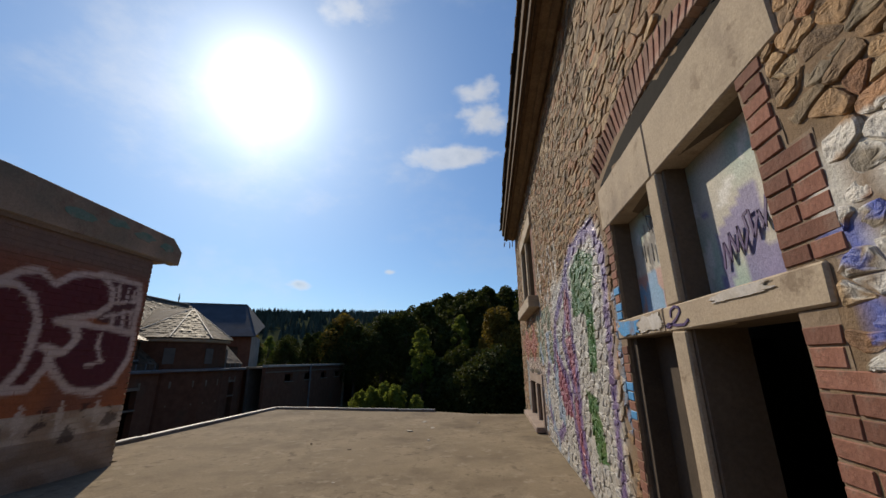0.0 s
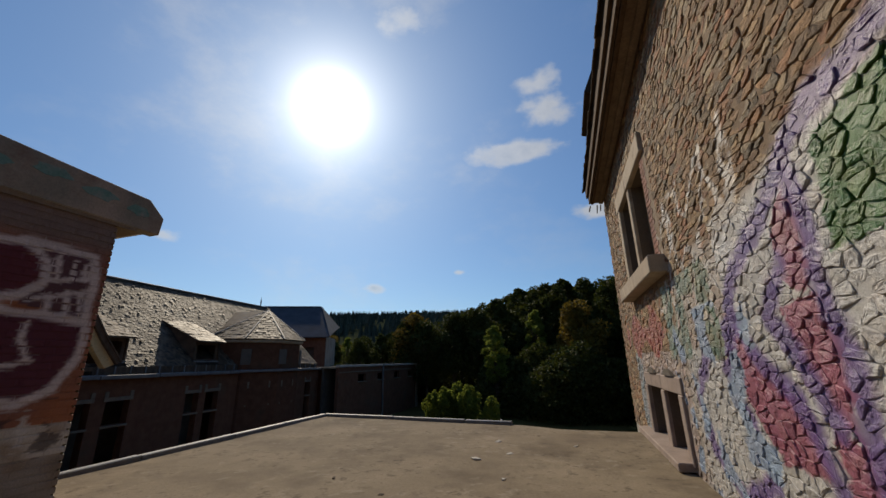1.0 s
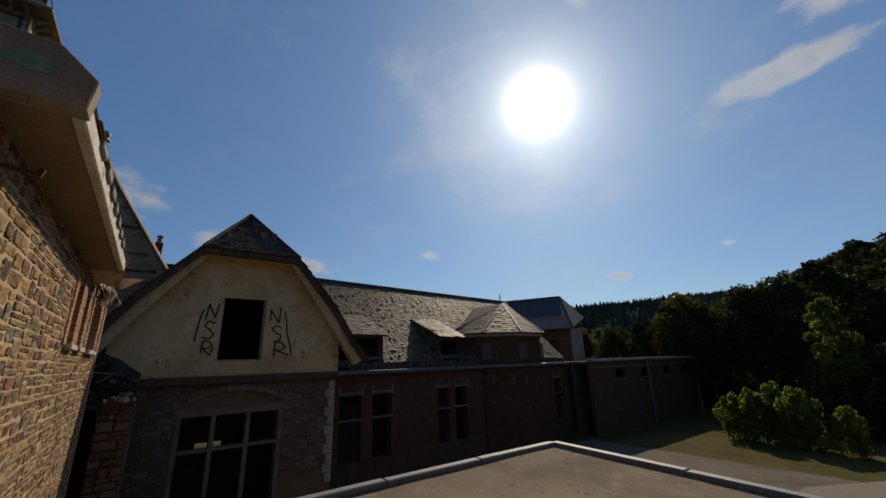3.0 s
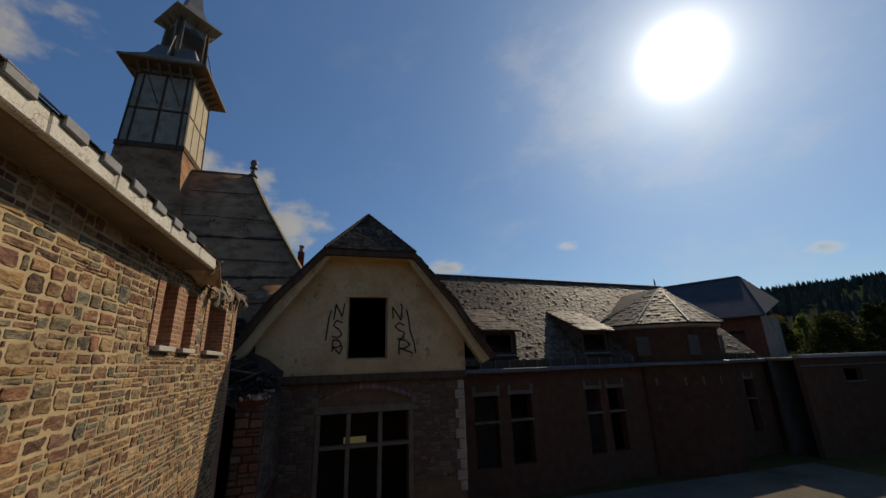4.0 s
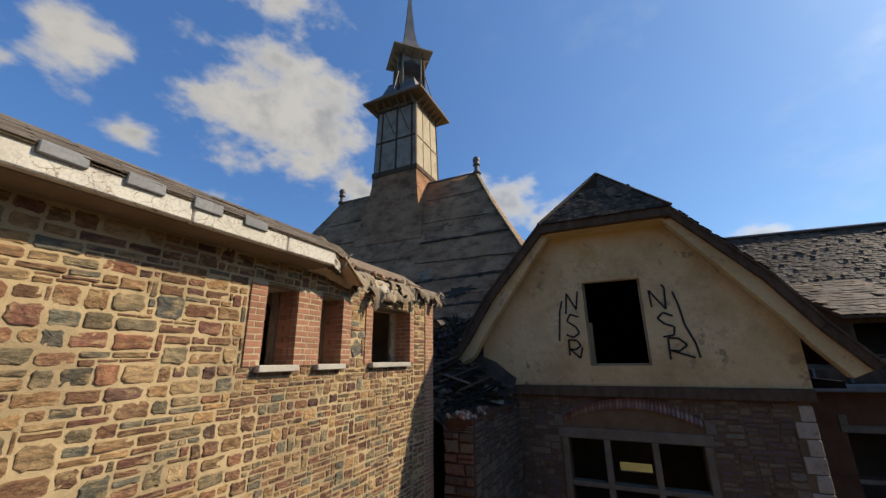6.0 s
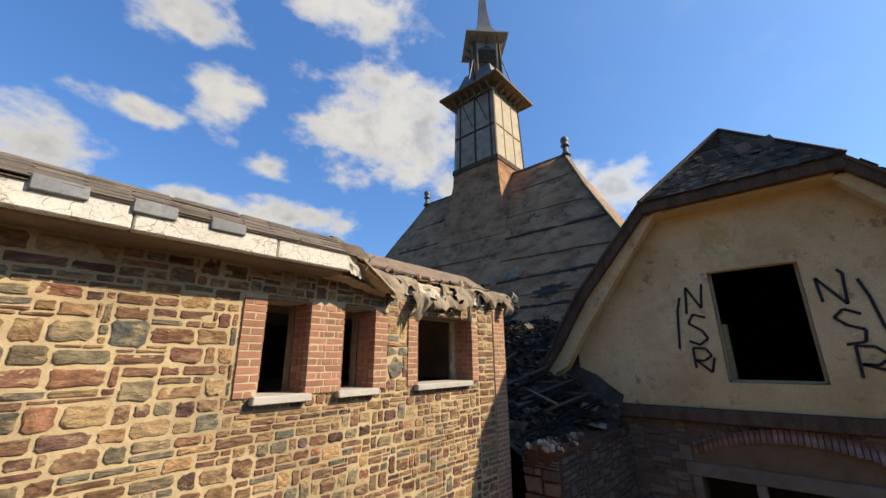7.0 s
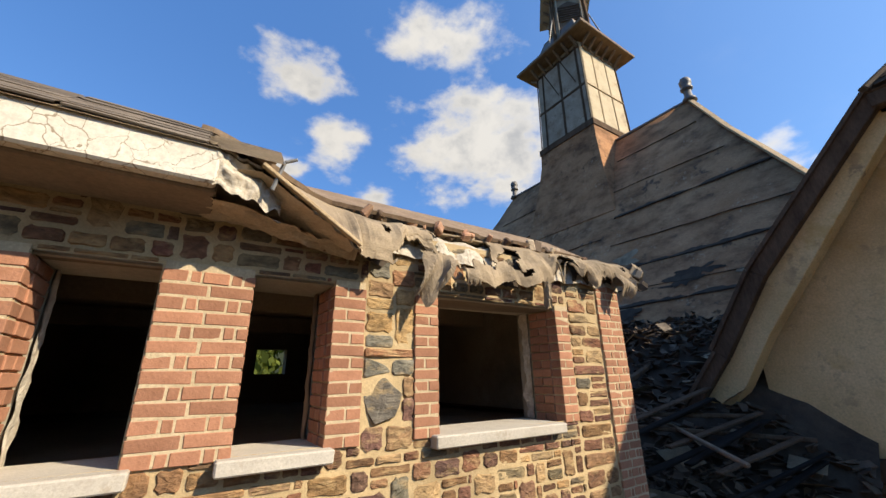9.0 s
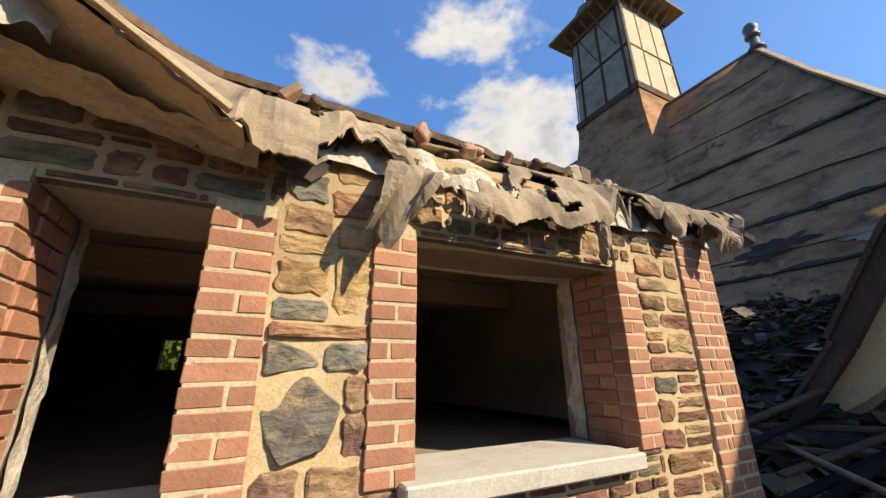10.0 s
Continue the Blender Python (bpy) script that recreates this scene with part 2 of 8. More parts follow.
M_CUT_STONE = surface("cut_sandstone", (0.33, 0.26, 0.19), (0.46, 0.37, 0.27), scale=3, rough=0.88, bump=0.35, grain=80,
                      stain=(0.22, 0.17, 0.13), stain_scale=2.0, stain_amount=0.35)
M_SILL = surface("pale_sill_stone", (0.41, 0.37, 0.31), (0.50, 0.46, 0.39), scale=4, rough=0.85, bump=0.25, grain=100,
                 stain=(0.34, 0.30, 0.25), stain_scale=3, stain_amount=0.25)
M_WHITE = surface("cracked_white_paint", (0.54, 0.49, 0.40), (0.68, 0.64, 0.54), scale=3, rough=0.8, bump=0.3, grain=50,
                  stain=(0.36, 0.31, 0.24), stain_scale=2.4, stain_amount=0.3)
M_ROOF_DECK = surface("roof_felt_screed", (0.185, 0.142, 0.095), (0.265, 0.21, 0.145), scale=0.9, rough=0.95, bump=0.45, grain=45,
                      stain=(0.105, 0.08, 0.056), stain_scale=0.8, stain_amount=0.6, spec=0.06)
M_FELT = surface("torn_bitumen_felt", (0.21, 0.156, 0.1), (0.385, 0.298, 0.196), scale=3, rough=0.93, bump=0.7, grain=75,
                 stain=(0.10, 0.078, 0.055), stain_scale=3.2, stain_amount=0.55)
M_FELT_ROOF = surface("weathered_roof_boards", (0.34, 0.168, 0.082), (0.48, 0.262, 0.14), scale=0.9, rough=0.92, bump=0.5, grain=18,
                      stain=(0.075, 0.04, 0.025), stain_scale=1.1, stain_amount=0.7, stretch=(1, 1, 1.9), spec=0.12)
M_SLATE = surface("grey_slate", (0.062, 0.036, 0.021), (0.132, 0.085, 0.052), scale=1.6, rough=0.64, bump=0.4, grain=45, spread=0.55,
                  stain=(0.14, 0.115, 0.085), stain_scale=1.0, stain_amount=0.4, spec=0.17)
M_SLATE_DARK = surface("dark_slate", (0.052, 0.034, 0.021), (0.112, 0.076, 0.049), scale=2.2, rough=0.8, bump=0.3, grain=45, spread=0.45, spec=0.1)
M_SHINGLE = surface("brown_roof_shingle", (0.10, 0.078, 0.058), (0.17, 0.135, 0.10), scale=4, rough=0.9, bump=0.3, grain=45, spread=0.3)
M_PLASTER = surface("stained_plaster", (0.59, 0.40, 0.18), (0.73, 0.54, 0.285), scale=0.7, rough=0.9, bump=0.3, grain=40,
                    stain=(0.40, 0.25, 0.10), stain_scale=0.6, stain_amount=0.5)
M_PLASTER_INSIDE = surface("bare_plaster", (0.27, 0.23, 0.17), (0.36, 0.31, 0.24), scale=1.2, rough=0.95, bump=0.3, grain=40,
                           stain=(0.15, 0.12, 0.09), stain_scale=0.9, stain_amount=0.5)
M_TIMBER = surface("old_timber", (0.07, 0.044, 0.028), (0.14, 0.092, 0.06), scale=5, rough=0.92, bump=0.5, grain=40, stretch=(1, 1, 0.3), spec=0.1)
M_TIMBER_PALE = surface("bare_pale_timber", (0.34, 0.24, 0.13), (0.47, 0.35, 0.21), scale=5, rough=0.8, bump=0.4, grain=40)
M_PANEL = surface("tower_panel_plain", (0.31, 0.255, 0.19), (0.44, 0.375, 0.29), scale=1.8, rough=0.88, bump=0.4, grain=30,
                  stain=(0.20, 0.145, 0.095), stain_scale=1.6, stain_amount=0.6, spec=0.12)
# Paler copy of the turret panel, with the sunlight put into its colour.
M_PANEL_LIT = surface("tower_panel_sunlit", (0.40, 0.32, 0.20), (0.52, 0.43, 0.29), scale=1.4, rough=0.8, bump=0.25, grain=30,
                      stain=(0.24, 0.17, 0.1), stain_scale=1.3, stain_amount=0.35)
M_ZINC = surface("dull_zinc", (0.17, 0.17, 0.168), (0.27, 0.27, 0.265), scale=3, rough=0.75, bump=0.2, grain=30, metal=0.25, spec=0.2)
M_LEAD = surface("lead_sheet", (0.13, 0.125, 0.12), (0.21, 0.2, 0.19), scale=2, rough=0.6, bump=0.2, grain=20, metal=0.3)
M_IRON = surface("rusty_iron", (0.05, 0.036, 0.028), (0.10, 0.065, 0.045), scale=8, rough=0.75, bump=0.3, grain=60, metal=0.3)
# Room insides and stand-in openings: their lack of light is in this dark colour.
M_DARK_ROOM = surface("shade_dark_plaster", (0.09, 0.072, 0.055), (0.14, 0.115, 0.09), scale=1.4, rough=0.95, bump=0.2, grain=30)
# Red brick taken darker than it is, so the court's deep shade is in it.
M_DARK_BRICK = surface("shade_darkened_brick", (0.105, 0.046, 0.026), (0.155, 0.072, 0.043), scale=2.5, rough=0.95, bump=0.4, grain=30, spread=0.3,
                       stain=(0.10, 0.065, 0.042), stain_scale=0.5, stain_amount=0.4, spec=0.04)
# Yard tone raised so that it reflects sun to the eaves' underside.
M_YARD_BOUNCE = surface("yard_bounce_paving", (0.12, 0.098, 0.074), (0.18, 0.147, 0.11), scale=0.5, rough=0.95, bump=0.4, grain=20, stain=(0.05, 0.06, 0.025), stain_scale=0.3, stain_amount=0.4, spec=0.05)
M_GRASS = surface("dry_grass", (0.062, 0.05, 0.016), (0.125, 0.092, 0.03), scale=0.35, rough=0.95, bump=0.6, grain=9,
                  stain=(0.05, 0.07, 0.02), stain_scale=0.12, stain_amount=0.6, spec=0.03)
# The hill's green is lifted to hold the haze of distance.
M_HILL = surface("wooded_hill", (0.026, 0.033, 0.02), (0.044, 0.05, 0.028), scale=0.03, rough=1.0, bump=0.0, grain=0.5, spec=0.0)
M_BARK = surface("grey_bark", (0.06, 0.045, 0.032), (0.11, 0.085, 0.06), scale=5, rough=0.95, bump=0.8, grain=30, stretch=(1, 1, 0.25))
M_INK = surface("black_spray_paint", (0.012, 0.011, 0.011), (0.022, 0.02, 0.02), scale=8, rough=0.5, bump=0.1, grain=60)
M_RUBBLE = surface("broken_brick_rubble", (0.27, 0.13, 0.08), (0.42, 0.27, 0.17), scale=7, rough=0.95, bump=0.6, grain=60, spread=0.4)
M_DUST = surface("mortar_dust", (0.42, 0.32, 0.215), (0.56, 0.44, 0.31), scale=6, rough=0.97, bump=0.8, grain=60)
M_POINTING = surface("cream_pointing", (0.42, 0.33, 0.205), (0.53, 0.42, 0.275), scale=6, rough=0.96, bump=0.6, grain=70)
M_CRUMBLED = surface("crumbled_render", (0.40, 0.34, 0.26), (0.60, 0.54, 0.44), scale=14, rough=0.96, bump=1.0, grain=50, stain=(0.30, 0.24, 0.17), stain_scale=9, stain_amount=0.5)


M_HEAP = surface("sooty_slate", (0.05, 0.036, 0.026), (0.13, 0.096, 0.068), scale=3, rough=0.75, bump=0.4, grain=45, spread=0.55, spec=0.14)
# Black for charred roof boards, and for shade painted into attic and arch gap.
M_CHAR_SHADE = surface("charred_and_shade_black", (0.010, 0.009, 0.008), (0.022, 0.019, 0.017), scale=3, rough=0.95, bump=0.3, grain=30, spec=0.1)
M_ROOM = surface("smoke_stained_plaster", (0.26, 0.19, 0.125), (0.36, 0.275, 0.19), scale=0.9, rough=0.95, bump=0.3, grain=30, stain=(0.14, 0.105, 0.07), stain_scale=0.8, stain_amount=0.4)
# Dark copy of the cut sandstone for trim on walls in shade.
M_SHADE_STONE = surface("shade_dark_sandstone", (0.15, 0.115, 0.08), (0.23, 0.18, 0.128), scale=3, rough=0.95, bump=0.35, grain=60, spec=0.06)
M_LINTEL = surface("dirty_brown_concrete", (0.13, 0.095, 0.066), (0.20, 0.15, 0.105), scale=3, rough=0.95, bump=0.4, grain=40, spec=0.1)
M_SOFFIT = surface("dirty_soffit", (0.19, 0.14, 0.096), (0.28, 0.21, 0.148), scale=2.0, rough=0.95, bump=0.4, grain=40, stain=(0.15, 0.11, 0.075), stain_scale=1.3, stain_amount=0.5)
M_TIMBER_MID = surface("weathered_timber", (0.17, 0.115, 0.075), (0.27, 0.195, 0.13), scale=5, rough=0.92, bump=0.4, grain=40)
# Wall core seen in the reveals, browned down to hold their shadow.
M_REVEAL = surface("shade_brown_reveal", (0.10, 0.075, 0.055), (0.16, 0.12, 0.085), scale=2.0, rough=0.95, bump=0.4, grain=40)
# Brown of the door leaf, also used to paint shade on the stone reveals.
M_REVEAL_AND_DOOR = surface("shaded_reveal_and_door_brown", (0.05, 0.036, 0.026), (0.085, 0.062, 0.044), scale=5, rough=0.85, bump=0.3, grain=60)
M_JOINT = surface("brown_pointing", (0.19, 0.135, 0.09), (0.27, 0.20, 0.14), scale=6, rough=0.96, bump=0.5, grain=70)


def add_cracks(m, scale, width, colour, wander=0.35):
    """Fine wandering cracks across a painted surface."""
    tree = m.node_tree
    N, L = tree.nodes.new, tree.links.new
    shader = tree.nodes["Principled BSDF"]
    before = shader.inputs["Base Color"].links[0].from_socket
    coord = N("ShaderNodeTexCoord").outputs["Object"]
    warp = N("ShaderNodeTexNoise")
    warp.inputs["Scale"].default_value, warp.inputs["Detail"].default_value = scale * 1.6, 6
    L(coord, warp.inputs["Vector"])
    add = N("ShaderNodeVectorMath")
    add.operation = "MULTIPLY_ADD"
    L(warp.outputs["Color"], add.inputs[0])
    add.inputs[1].default_value = (wander / scale, wander / scale, wander / scale)
    L(coord, add.inputs[2])
    cell = N("ShaderNodeTexVoronoi")
    cell.feature = "DISTANCE_TO_EDGE"
    cell.inputs["Scale"].default_value = scale
    L(add.outputs[0], cell.inputs["Vector"])
    patch = N("ShaderNodeTexNoise")
    patch.inputs["Scale"].default_value = scale * 0.5
    L(coord, patch.inputs["Vector"])
    wide = N("ShaderNodeMapRange")
    wide.inputs["From Min"].default_value, wide.inputs["From Max"].default_value = 0.38, 0.62
    wide.inputs["To Max"].default_value = width
    L(patch.outputs["Fac"], wide.inputs["Value"])
    line = N("ShaderNodeMath")
    line.operation = "LESS_THAN"
    L(cell.outputs["Distance"], line.inputs[0])
    L(wide.outputs[0], line.inputs[1])
    mixer = N("ShaderNodeMixRGB")
    L(line.outputs[0], mixer.inputs["Fac"])
    L(before, mixer.inputs["Color1"])
    mixer.inputs["Color2"].default_value = (*colour, 1)
    L(mixer.outputs[0], shader.inputs["Base Color"])


def add_flecks(m, big, small, colour, share=0.5, strength=0.85):
    """Flaked and dirty spots in loose swarms."""
    tree = m.node_tree
    N, L = tree.nodes.new, tree.links.new
    shader = tree.nodes["Principled BSDF"]
    before = shader.inputs["Base Color"].links[0].from_socket
    coord = N("ShaderNodeTexCoord").outputs["Object"]
    masks = []
    for scale, low, high, d in ((big, 0.62 - 0.3 * share, 0.72 - 0.3 * share, 5), (small, 0.56, 0.62, 7)):
        n = N("ShaderNodeTexNoise")
        n.inputs["Scale"].default_value, n.inputs["Detail"].default_value, n.inputs["Roughness"].default_value = scale, d, 0.65
        L(coord, n.inputs["Vector"])
        r = N("ShaderNodeMapRange")
        r.inputs["From Min"].default_value, r.inputs["From Max"].default_value = low, high
        L(n.outputs["Fac"], r.inputs["Value"])
        masks.append(r.outputs[0])
    both = N("ShaderNodeMath")
    both.operation = "MULTIPLY"
    L(masks[0], both.inputs[0])
    L(masks[1], both.inputs[1])
    fade = N("ShaderNodeMath")
    fade.operation = "MULTIPLY"
    L(both.outputs[0], fade.inputs[0])
    fade.inputs[1].default_value = strength
    mixer = N("ShaderNodeMixRGB")
    L(fade.outputs[0], mixer.inputs["Fac"])
    L(before, mixer.inputs["Color1"])
    mixer.inputs["Color2"].default_value = (*colour, 1)
    L(mixer.outputs[0], shader.inputs["Base Color"])


add_flecks(M_PLASTER, 0.45, 3.0, (0.26, 0.175, 0.10), 0.4)
add_flecks(M_PLASTER, 0.7, 11.0, (0.30, 0.21, 0.13), 0.4, 0.35)
add_flecks(M_PLASTER, 0.35, 1.3, (0.52, 0.33, 0.12), 0.5, 0.7)
add_flecks(M_WHITE, 2.2, 12.0, (0.34, 0.27, 0.19), 0.5)
add_flecks(M_FELT_ROOF, 0.7, 3.2, (0.075, 0.055, 0.042), 0.45)
add_flecks(M_FELT_ROOF, 1.3, 9.0, (0.50, 0.36, 0.24), 0.35, 0.5)
add_flecks(M_ROOF_DECK, 0.6, 5.5, (0.30, 0.25, 0.185), 0.6, 0.5)
add_flecks(M_ROOF_DECK, 0.9, 9.0, (0.085, 0.065, 0.045), 0.6, 0.6)
add_flecks(M_CUT_STONE, 2.0, 9.0, (0.20, 0.145, 0.10), 0.5, 0.7)
add_flecks(M_SILL, 3.0, 18.0, (0.33, 0.28, 0.21), 0.5, 0.6)
add_flecks(M_BRICK, 2.5, 20.0, (0.20, 0.10, 0.065), 0.6, 0.6)
add_flecks(M_BRICK_OLD, 3.0, 22.0, (0.12, 0.075, 0.055), 0.7, 0.7)
add_flecks(M_PANEL, 1.2, 6.0, (0.20, 0.15, 0.10), 0.5, 0.7)
add_flecks(M_PANEL_LIT, 1.2, 6.0, (0.24, 0.16, 0.09), 0.4, 0.6)
add_cracks(M_WHITE, 10.0, 0.024, (0.30, 0.24, 0.17), 0.7)
add_cracks(M_WHITE, 4.5, 0.007, (0.22, 0.17, 0.12), 0.8)


def leaf_material(name, c1, c2, glow=0.25):
    m = surface(name, c1, c2, scale=0.5, rough=0.8, bump=0, grain=3, spread=0.45, spec=0.12)
    shader = m.node_tree.nodes["Principled BSDF"]
    shader.inputs["Transmission Weight"].default_value = 0.0
    back = m.node_tree.nodes.new("ShaderNodeBsdfTranslucent")
    back.inputs["Color"].default_value = (c2[0] * 1.6, c2[1] * 1.6, c2[2] * 1.2, 1)
    mixer = m.node_tree.nodes.new("ShaderNodeMixShader")
    mixer.inputs[0].default_value = glow
    m.node_tree.links.new(shader.outputs[0], mixer.inputs[1])
    m.node_tree.links.new(back.outputs[0], mixer.inputs[2])
    m.node_tree.links.new(mixer.outputs[0], m.node_tree.nodes["Material Output"].inputs["Surface"])
    return m


M_LEAF = leaf_material("oak_leaves", (0.026, 0.033, 0.009), (0.058, 0.068, 0.016), 0.18)
M_LEAF_YELLOW = leaf_material("turning_leaves", (0.10, 0.075, 0.015), (0.17, 0.115, 0.025))
M_LEAF_LIGHT = leaf_material("willow_leaves", (0.07, 0.095, 0.02), (0.13, 0.155, 0.035), 0.5)
M_NEEDLE = leaf_material("fir_needles", (0.014, 0.026, 0.012), (0.03, 0.045, 0.018))

# Paler, bluer copy of the fir needles: distance haze mixed into the colour.
M_NEEDLE_FAR = leaf_material("hazed_green_needles", (0.034, 0.046, 0.036), (0.056, 0.07, 0.05))


# ---------------------------------------------------------------- small tools
def put_mesh(name, verts, faces, material, parent=None, label="", smooth=False, tints=None):
    me = bpy.data.meshes.new(name)
    me.from_pydata(verts, [], faces)
    if tints is not None:
        layer = me.color_attributes.new("tint", "FLOAT_COLOR", "POINT")
        layer.data.foreach_set("color", np.array(tints, dtype=np.float32).ravel())
    if smooth:
        me.polygons.foreach_set("use_smooth", [True] * len(me.polygons))
    me.materials.append(material)
    me.update()
    ob = new(name, me)
    if parent is not None:
        ob.parent = parent
    if label:
        ob["label"] = label
    return ob


def part(name, bm, material, parent, label="", smooth=False):
    me = bpy.data.meshes.new(name)
    bm.to_mesh(me)
    bm.free()
    if smooth:
        me.polygons.foreach_set("use_smooth", [True] * len(me.polygons))
    me.materials.append(material)
    ob = new(name, me)
    if parent is not None:
        ob.parent = parent
    if label:
        ob["label"] = label
    return ob


def thing(name, label, category, group="", kind=""):
    return tagged(new(name), label, category, group, kind)


def block(x0, x1, y0, y1, z0, z1, bevel=0.0, wobble=0.0):
    """A box between two corners, with its edges bevelled and its corners pushed about a little."""
    bm = bmesh.new()
    bmesh.ops.create_cube(bm, size=1)
    for v in bm.verts:
        v.co = Vector(((x0 + x1) / 2 + v.co.x * (x1 - x0), (y0 + y1) / 2 + v.co.y * (y1 - y0), (z0 + z1) / 2 + v.co.z * (z1 - z0)))
        if wobble:
            v.co += Vector([random.uniform(-wobble, wobble) for _ in range(3)])
    if bevel:
        bmesh.ops.bevel(bm, geom=list(bm.edges), offset=bevel, segments=1, affect="EDGES", clamp_overlap=True)
    return bm


def beam(a, b, w, h, bevel=0.006, up=(0, 0, 1)):
    """A squared beam from a to b."""
    a, b = Vector(a), Vector(b)
    d = b - a
    z = d.normalized()
    x = z.cross(Vector(up))
    if x.length < 1e-4:
        x = z.cross(Vector((0, 1, 0)))
    x.normalize()
    y = x.cross(z)
    bm = block(-w / 2, w / 2, -h / 2, h / 2, 0, d.length, bevel)
    bm.transform(Matrix(((x.x, y.x, z.x, a.x), (x.y, y.y, z.y, a.y), (x.z, y.z, z.z, a.z), (0, 0, 0, 1))))
    return bm


def prism(outline, thick, place, bevel=0.0):
    """A flat outline of (u, v) given a thickness; place(u, v, out) gives the point."""
    bm = bmesh.new()
    front = [bm.verts.new(place(u, v, 0.0)) for u, v in outline]
    back = [bm.verts.new(place(u, v, -thick)) for u, v in outline]
    bm.faces.new(front)
    bm.faces.new(back[::-1])
    n = len(outline)
    for i in range(n):
        bm.faces.new((front[(i + 1) % n], front[i], back[i], back[(i + 1) % n]))
    bmesh.ops.recalc_face_normals(bm, faces=bm.faces)
    if bevel:
        bmesh.ops.bevel(bm, geom=list(bm.edges), offset=bevel, segments=1, affect="EDGES", clamp_overlap=True)
    return bm


def lathe(profile, sides, at, spin=0.0):
    """A turned body from (radius, height) pairs."""
    bm = bmesh.new()
    rings = []
    for r, h in profile:
        rings.append([bm.verts.new((at[0] + r * math.cos(spin + 2 * math.pi * i / sides), at[1] + r * math.sin(spin + 2 * math.pi * i / sides), at[2] + h)) for i in range(sides)])
    for a, b in zip(rings, rings[1:]):
        for i in range(sides):
            bm.faces.new((a[i], a[(i + 1) % sides], b[(i + 1) % sides], b[i]))
    bm.faces.new(rings[-1])
    bm.faces.new(rings[0][::-1])
    return bm


def wall_with_holes(u0, u1, v0, v1, holes, thick, place):
    """A wall sheet with thickness and openings that go through it."""
    us = sorted({u0, u1, *[h[0] for h in holes], *[h[1] for h in holes]})
    vs = sorted({v0, v1, *[h[2] for h in holes], *[h[3] for h in holes]})
    us, vs = [u for u in us if u0 <= u <= u1], [v for v in vs if v0 <= v <= v1]

    def solid(i, j):
        if not (0 <= i < len(us) - 1 and 0 <= j < len(vs) - 1):
            return False
        cu, cv = (us[i] + us[i + 1]) / 2, (vs[j] + vs[j + 1]) / 2
        return not any(h[0] < cu < h[1] and h[2] < cv < h[3] for h in holes)

    bm = bmesh.new()
    made = {}

    def vert(i, j, k):
        if (i, j, k) not in made:
            made[i, j, k] = bm.verts.new(place(us[i], vs[j], -thick * k))
        return made[i, j, k]

    for i in range(len(us) - 1):
        for j in range(len(vs) - 1):
            if not solid(i, j):
                continue
            bm.faces.new([vert(*c, 0) for c in ((i, j), (i + 1, j), (i + 1, j + 1), (i, j + 1))])
            bm.faces.new([vert(*c, 1) for c in ((i, j + 1), (i + 1, j + 1), (i + 1, j), (i, j))])
            for di, dj, a, b in ((-1, 0, (i, j), (i, j + 1)), (1, 0, (i + 1, j + 1), (i + 1, j)), (0, -1, (i + 1, j), (i, j)), (0, 1, (i, j + 1), (i + 1, j + 1))):
                if not solid(i + di, j + dj):
                    bm.faces.new((vert(*a, 0), vert(*b, 0), vert(*b, 1), vert(*a, 1)))
    bmesh.ops.recalc_face_normals(bm, faces=bm.faces)
    return bm


def smooth01(a, b, x):
    t = min(1.0, max(0.0, (x - a) / (b - a)))
    return t * t * (3 - 2 * t)


def along_line(pairs, u):
    if u <= pairs[0][0]:
        return pairs[0][1]
    for (a, va), (b, vb) in zip(pairs, pairs[1:]):
        if u <= b:
            return va + (vb - va) * (u - a) / (b - a)
    return pairs[-1][1]


def to_line(p, line):
    """The distance of a point from a chain of straight pieces."""
    best = 1e9
    for (ax, ay), (bx, by) in zip(line, line[1:]):
        dx, dy = bx - ax, by - ay
        k = min(1.0, max(0.0, ((p[0] - ax) * dx + (p[1] - ay) * dy) / (dx * dx + dy * dy + 1e-9)))
        best = min(best, math.hypot(p[0] - ax - k * dx, p[1] - ay - k * dy))
    return best


def inside(p, ring):
    hit, n = False, len(ring)
    for i in range(n):
        (ax, ay), (bx, by) = ring[i], ring[(i + 1) % n]
        if (ay > p[1]) != (by > p[1]) and p[0] < (bx - ax) * (p[1] - ay) / (by - ay) + ax:
            hit = not hit
    return hit


def blend(a, b, k):
    return tuple(x + (y - x) * k for x, y in zip(a, b))


def rubble_cells(u0, u1, v0, v1, cell, sizes, blocked, rng):
    """Fills a wall with stones of many sizes, fitted one beside the other: rows of (u0, u1, v0, v1)."""
    nu, nv = int((u1 - u0) / cell), int((v1 - v0) / cell)
    used = np.zeros((nu, nv), bool)
    for i in range(nu):
        for j in range(nv):
            if blocked(u0 + (i + 0.5) * cell, v0 + (j + 0.5) * cell):
                used[i, j] = True
    out = []
    for j in range(nv):
        for i in range(nu):
            if used[i, j]:
                continue
            w, h = rng.choice(sizes)
            w = max(1, w + rng.randint(-1, 2))
            k = 0
            while k < w and i + k < nu and not used[i + k, j]:
                k += 1
            w = k
            k = 1
            while k < h and j + k < nv and not used[i:i + w, j + k].any():
                k += 1
            h = k
            used[i:i + w, j:j + h] = True
            out.append((u0 + i * cell, u0 + (i + w) * cell, v0 + j * cell, v0 + (j + h) * cell))
    return out


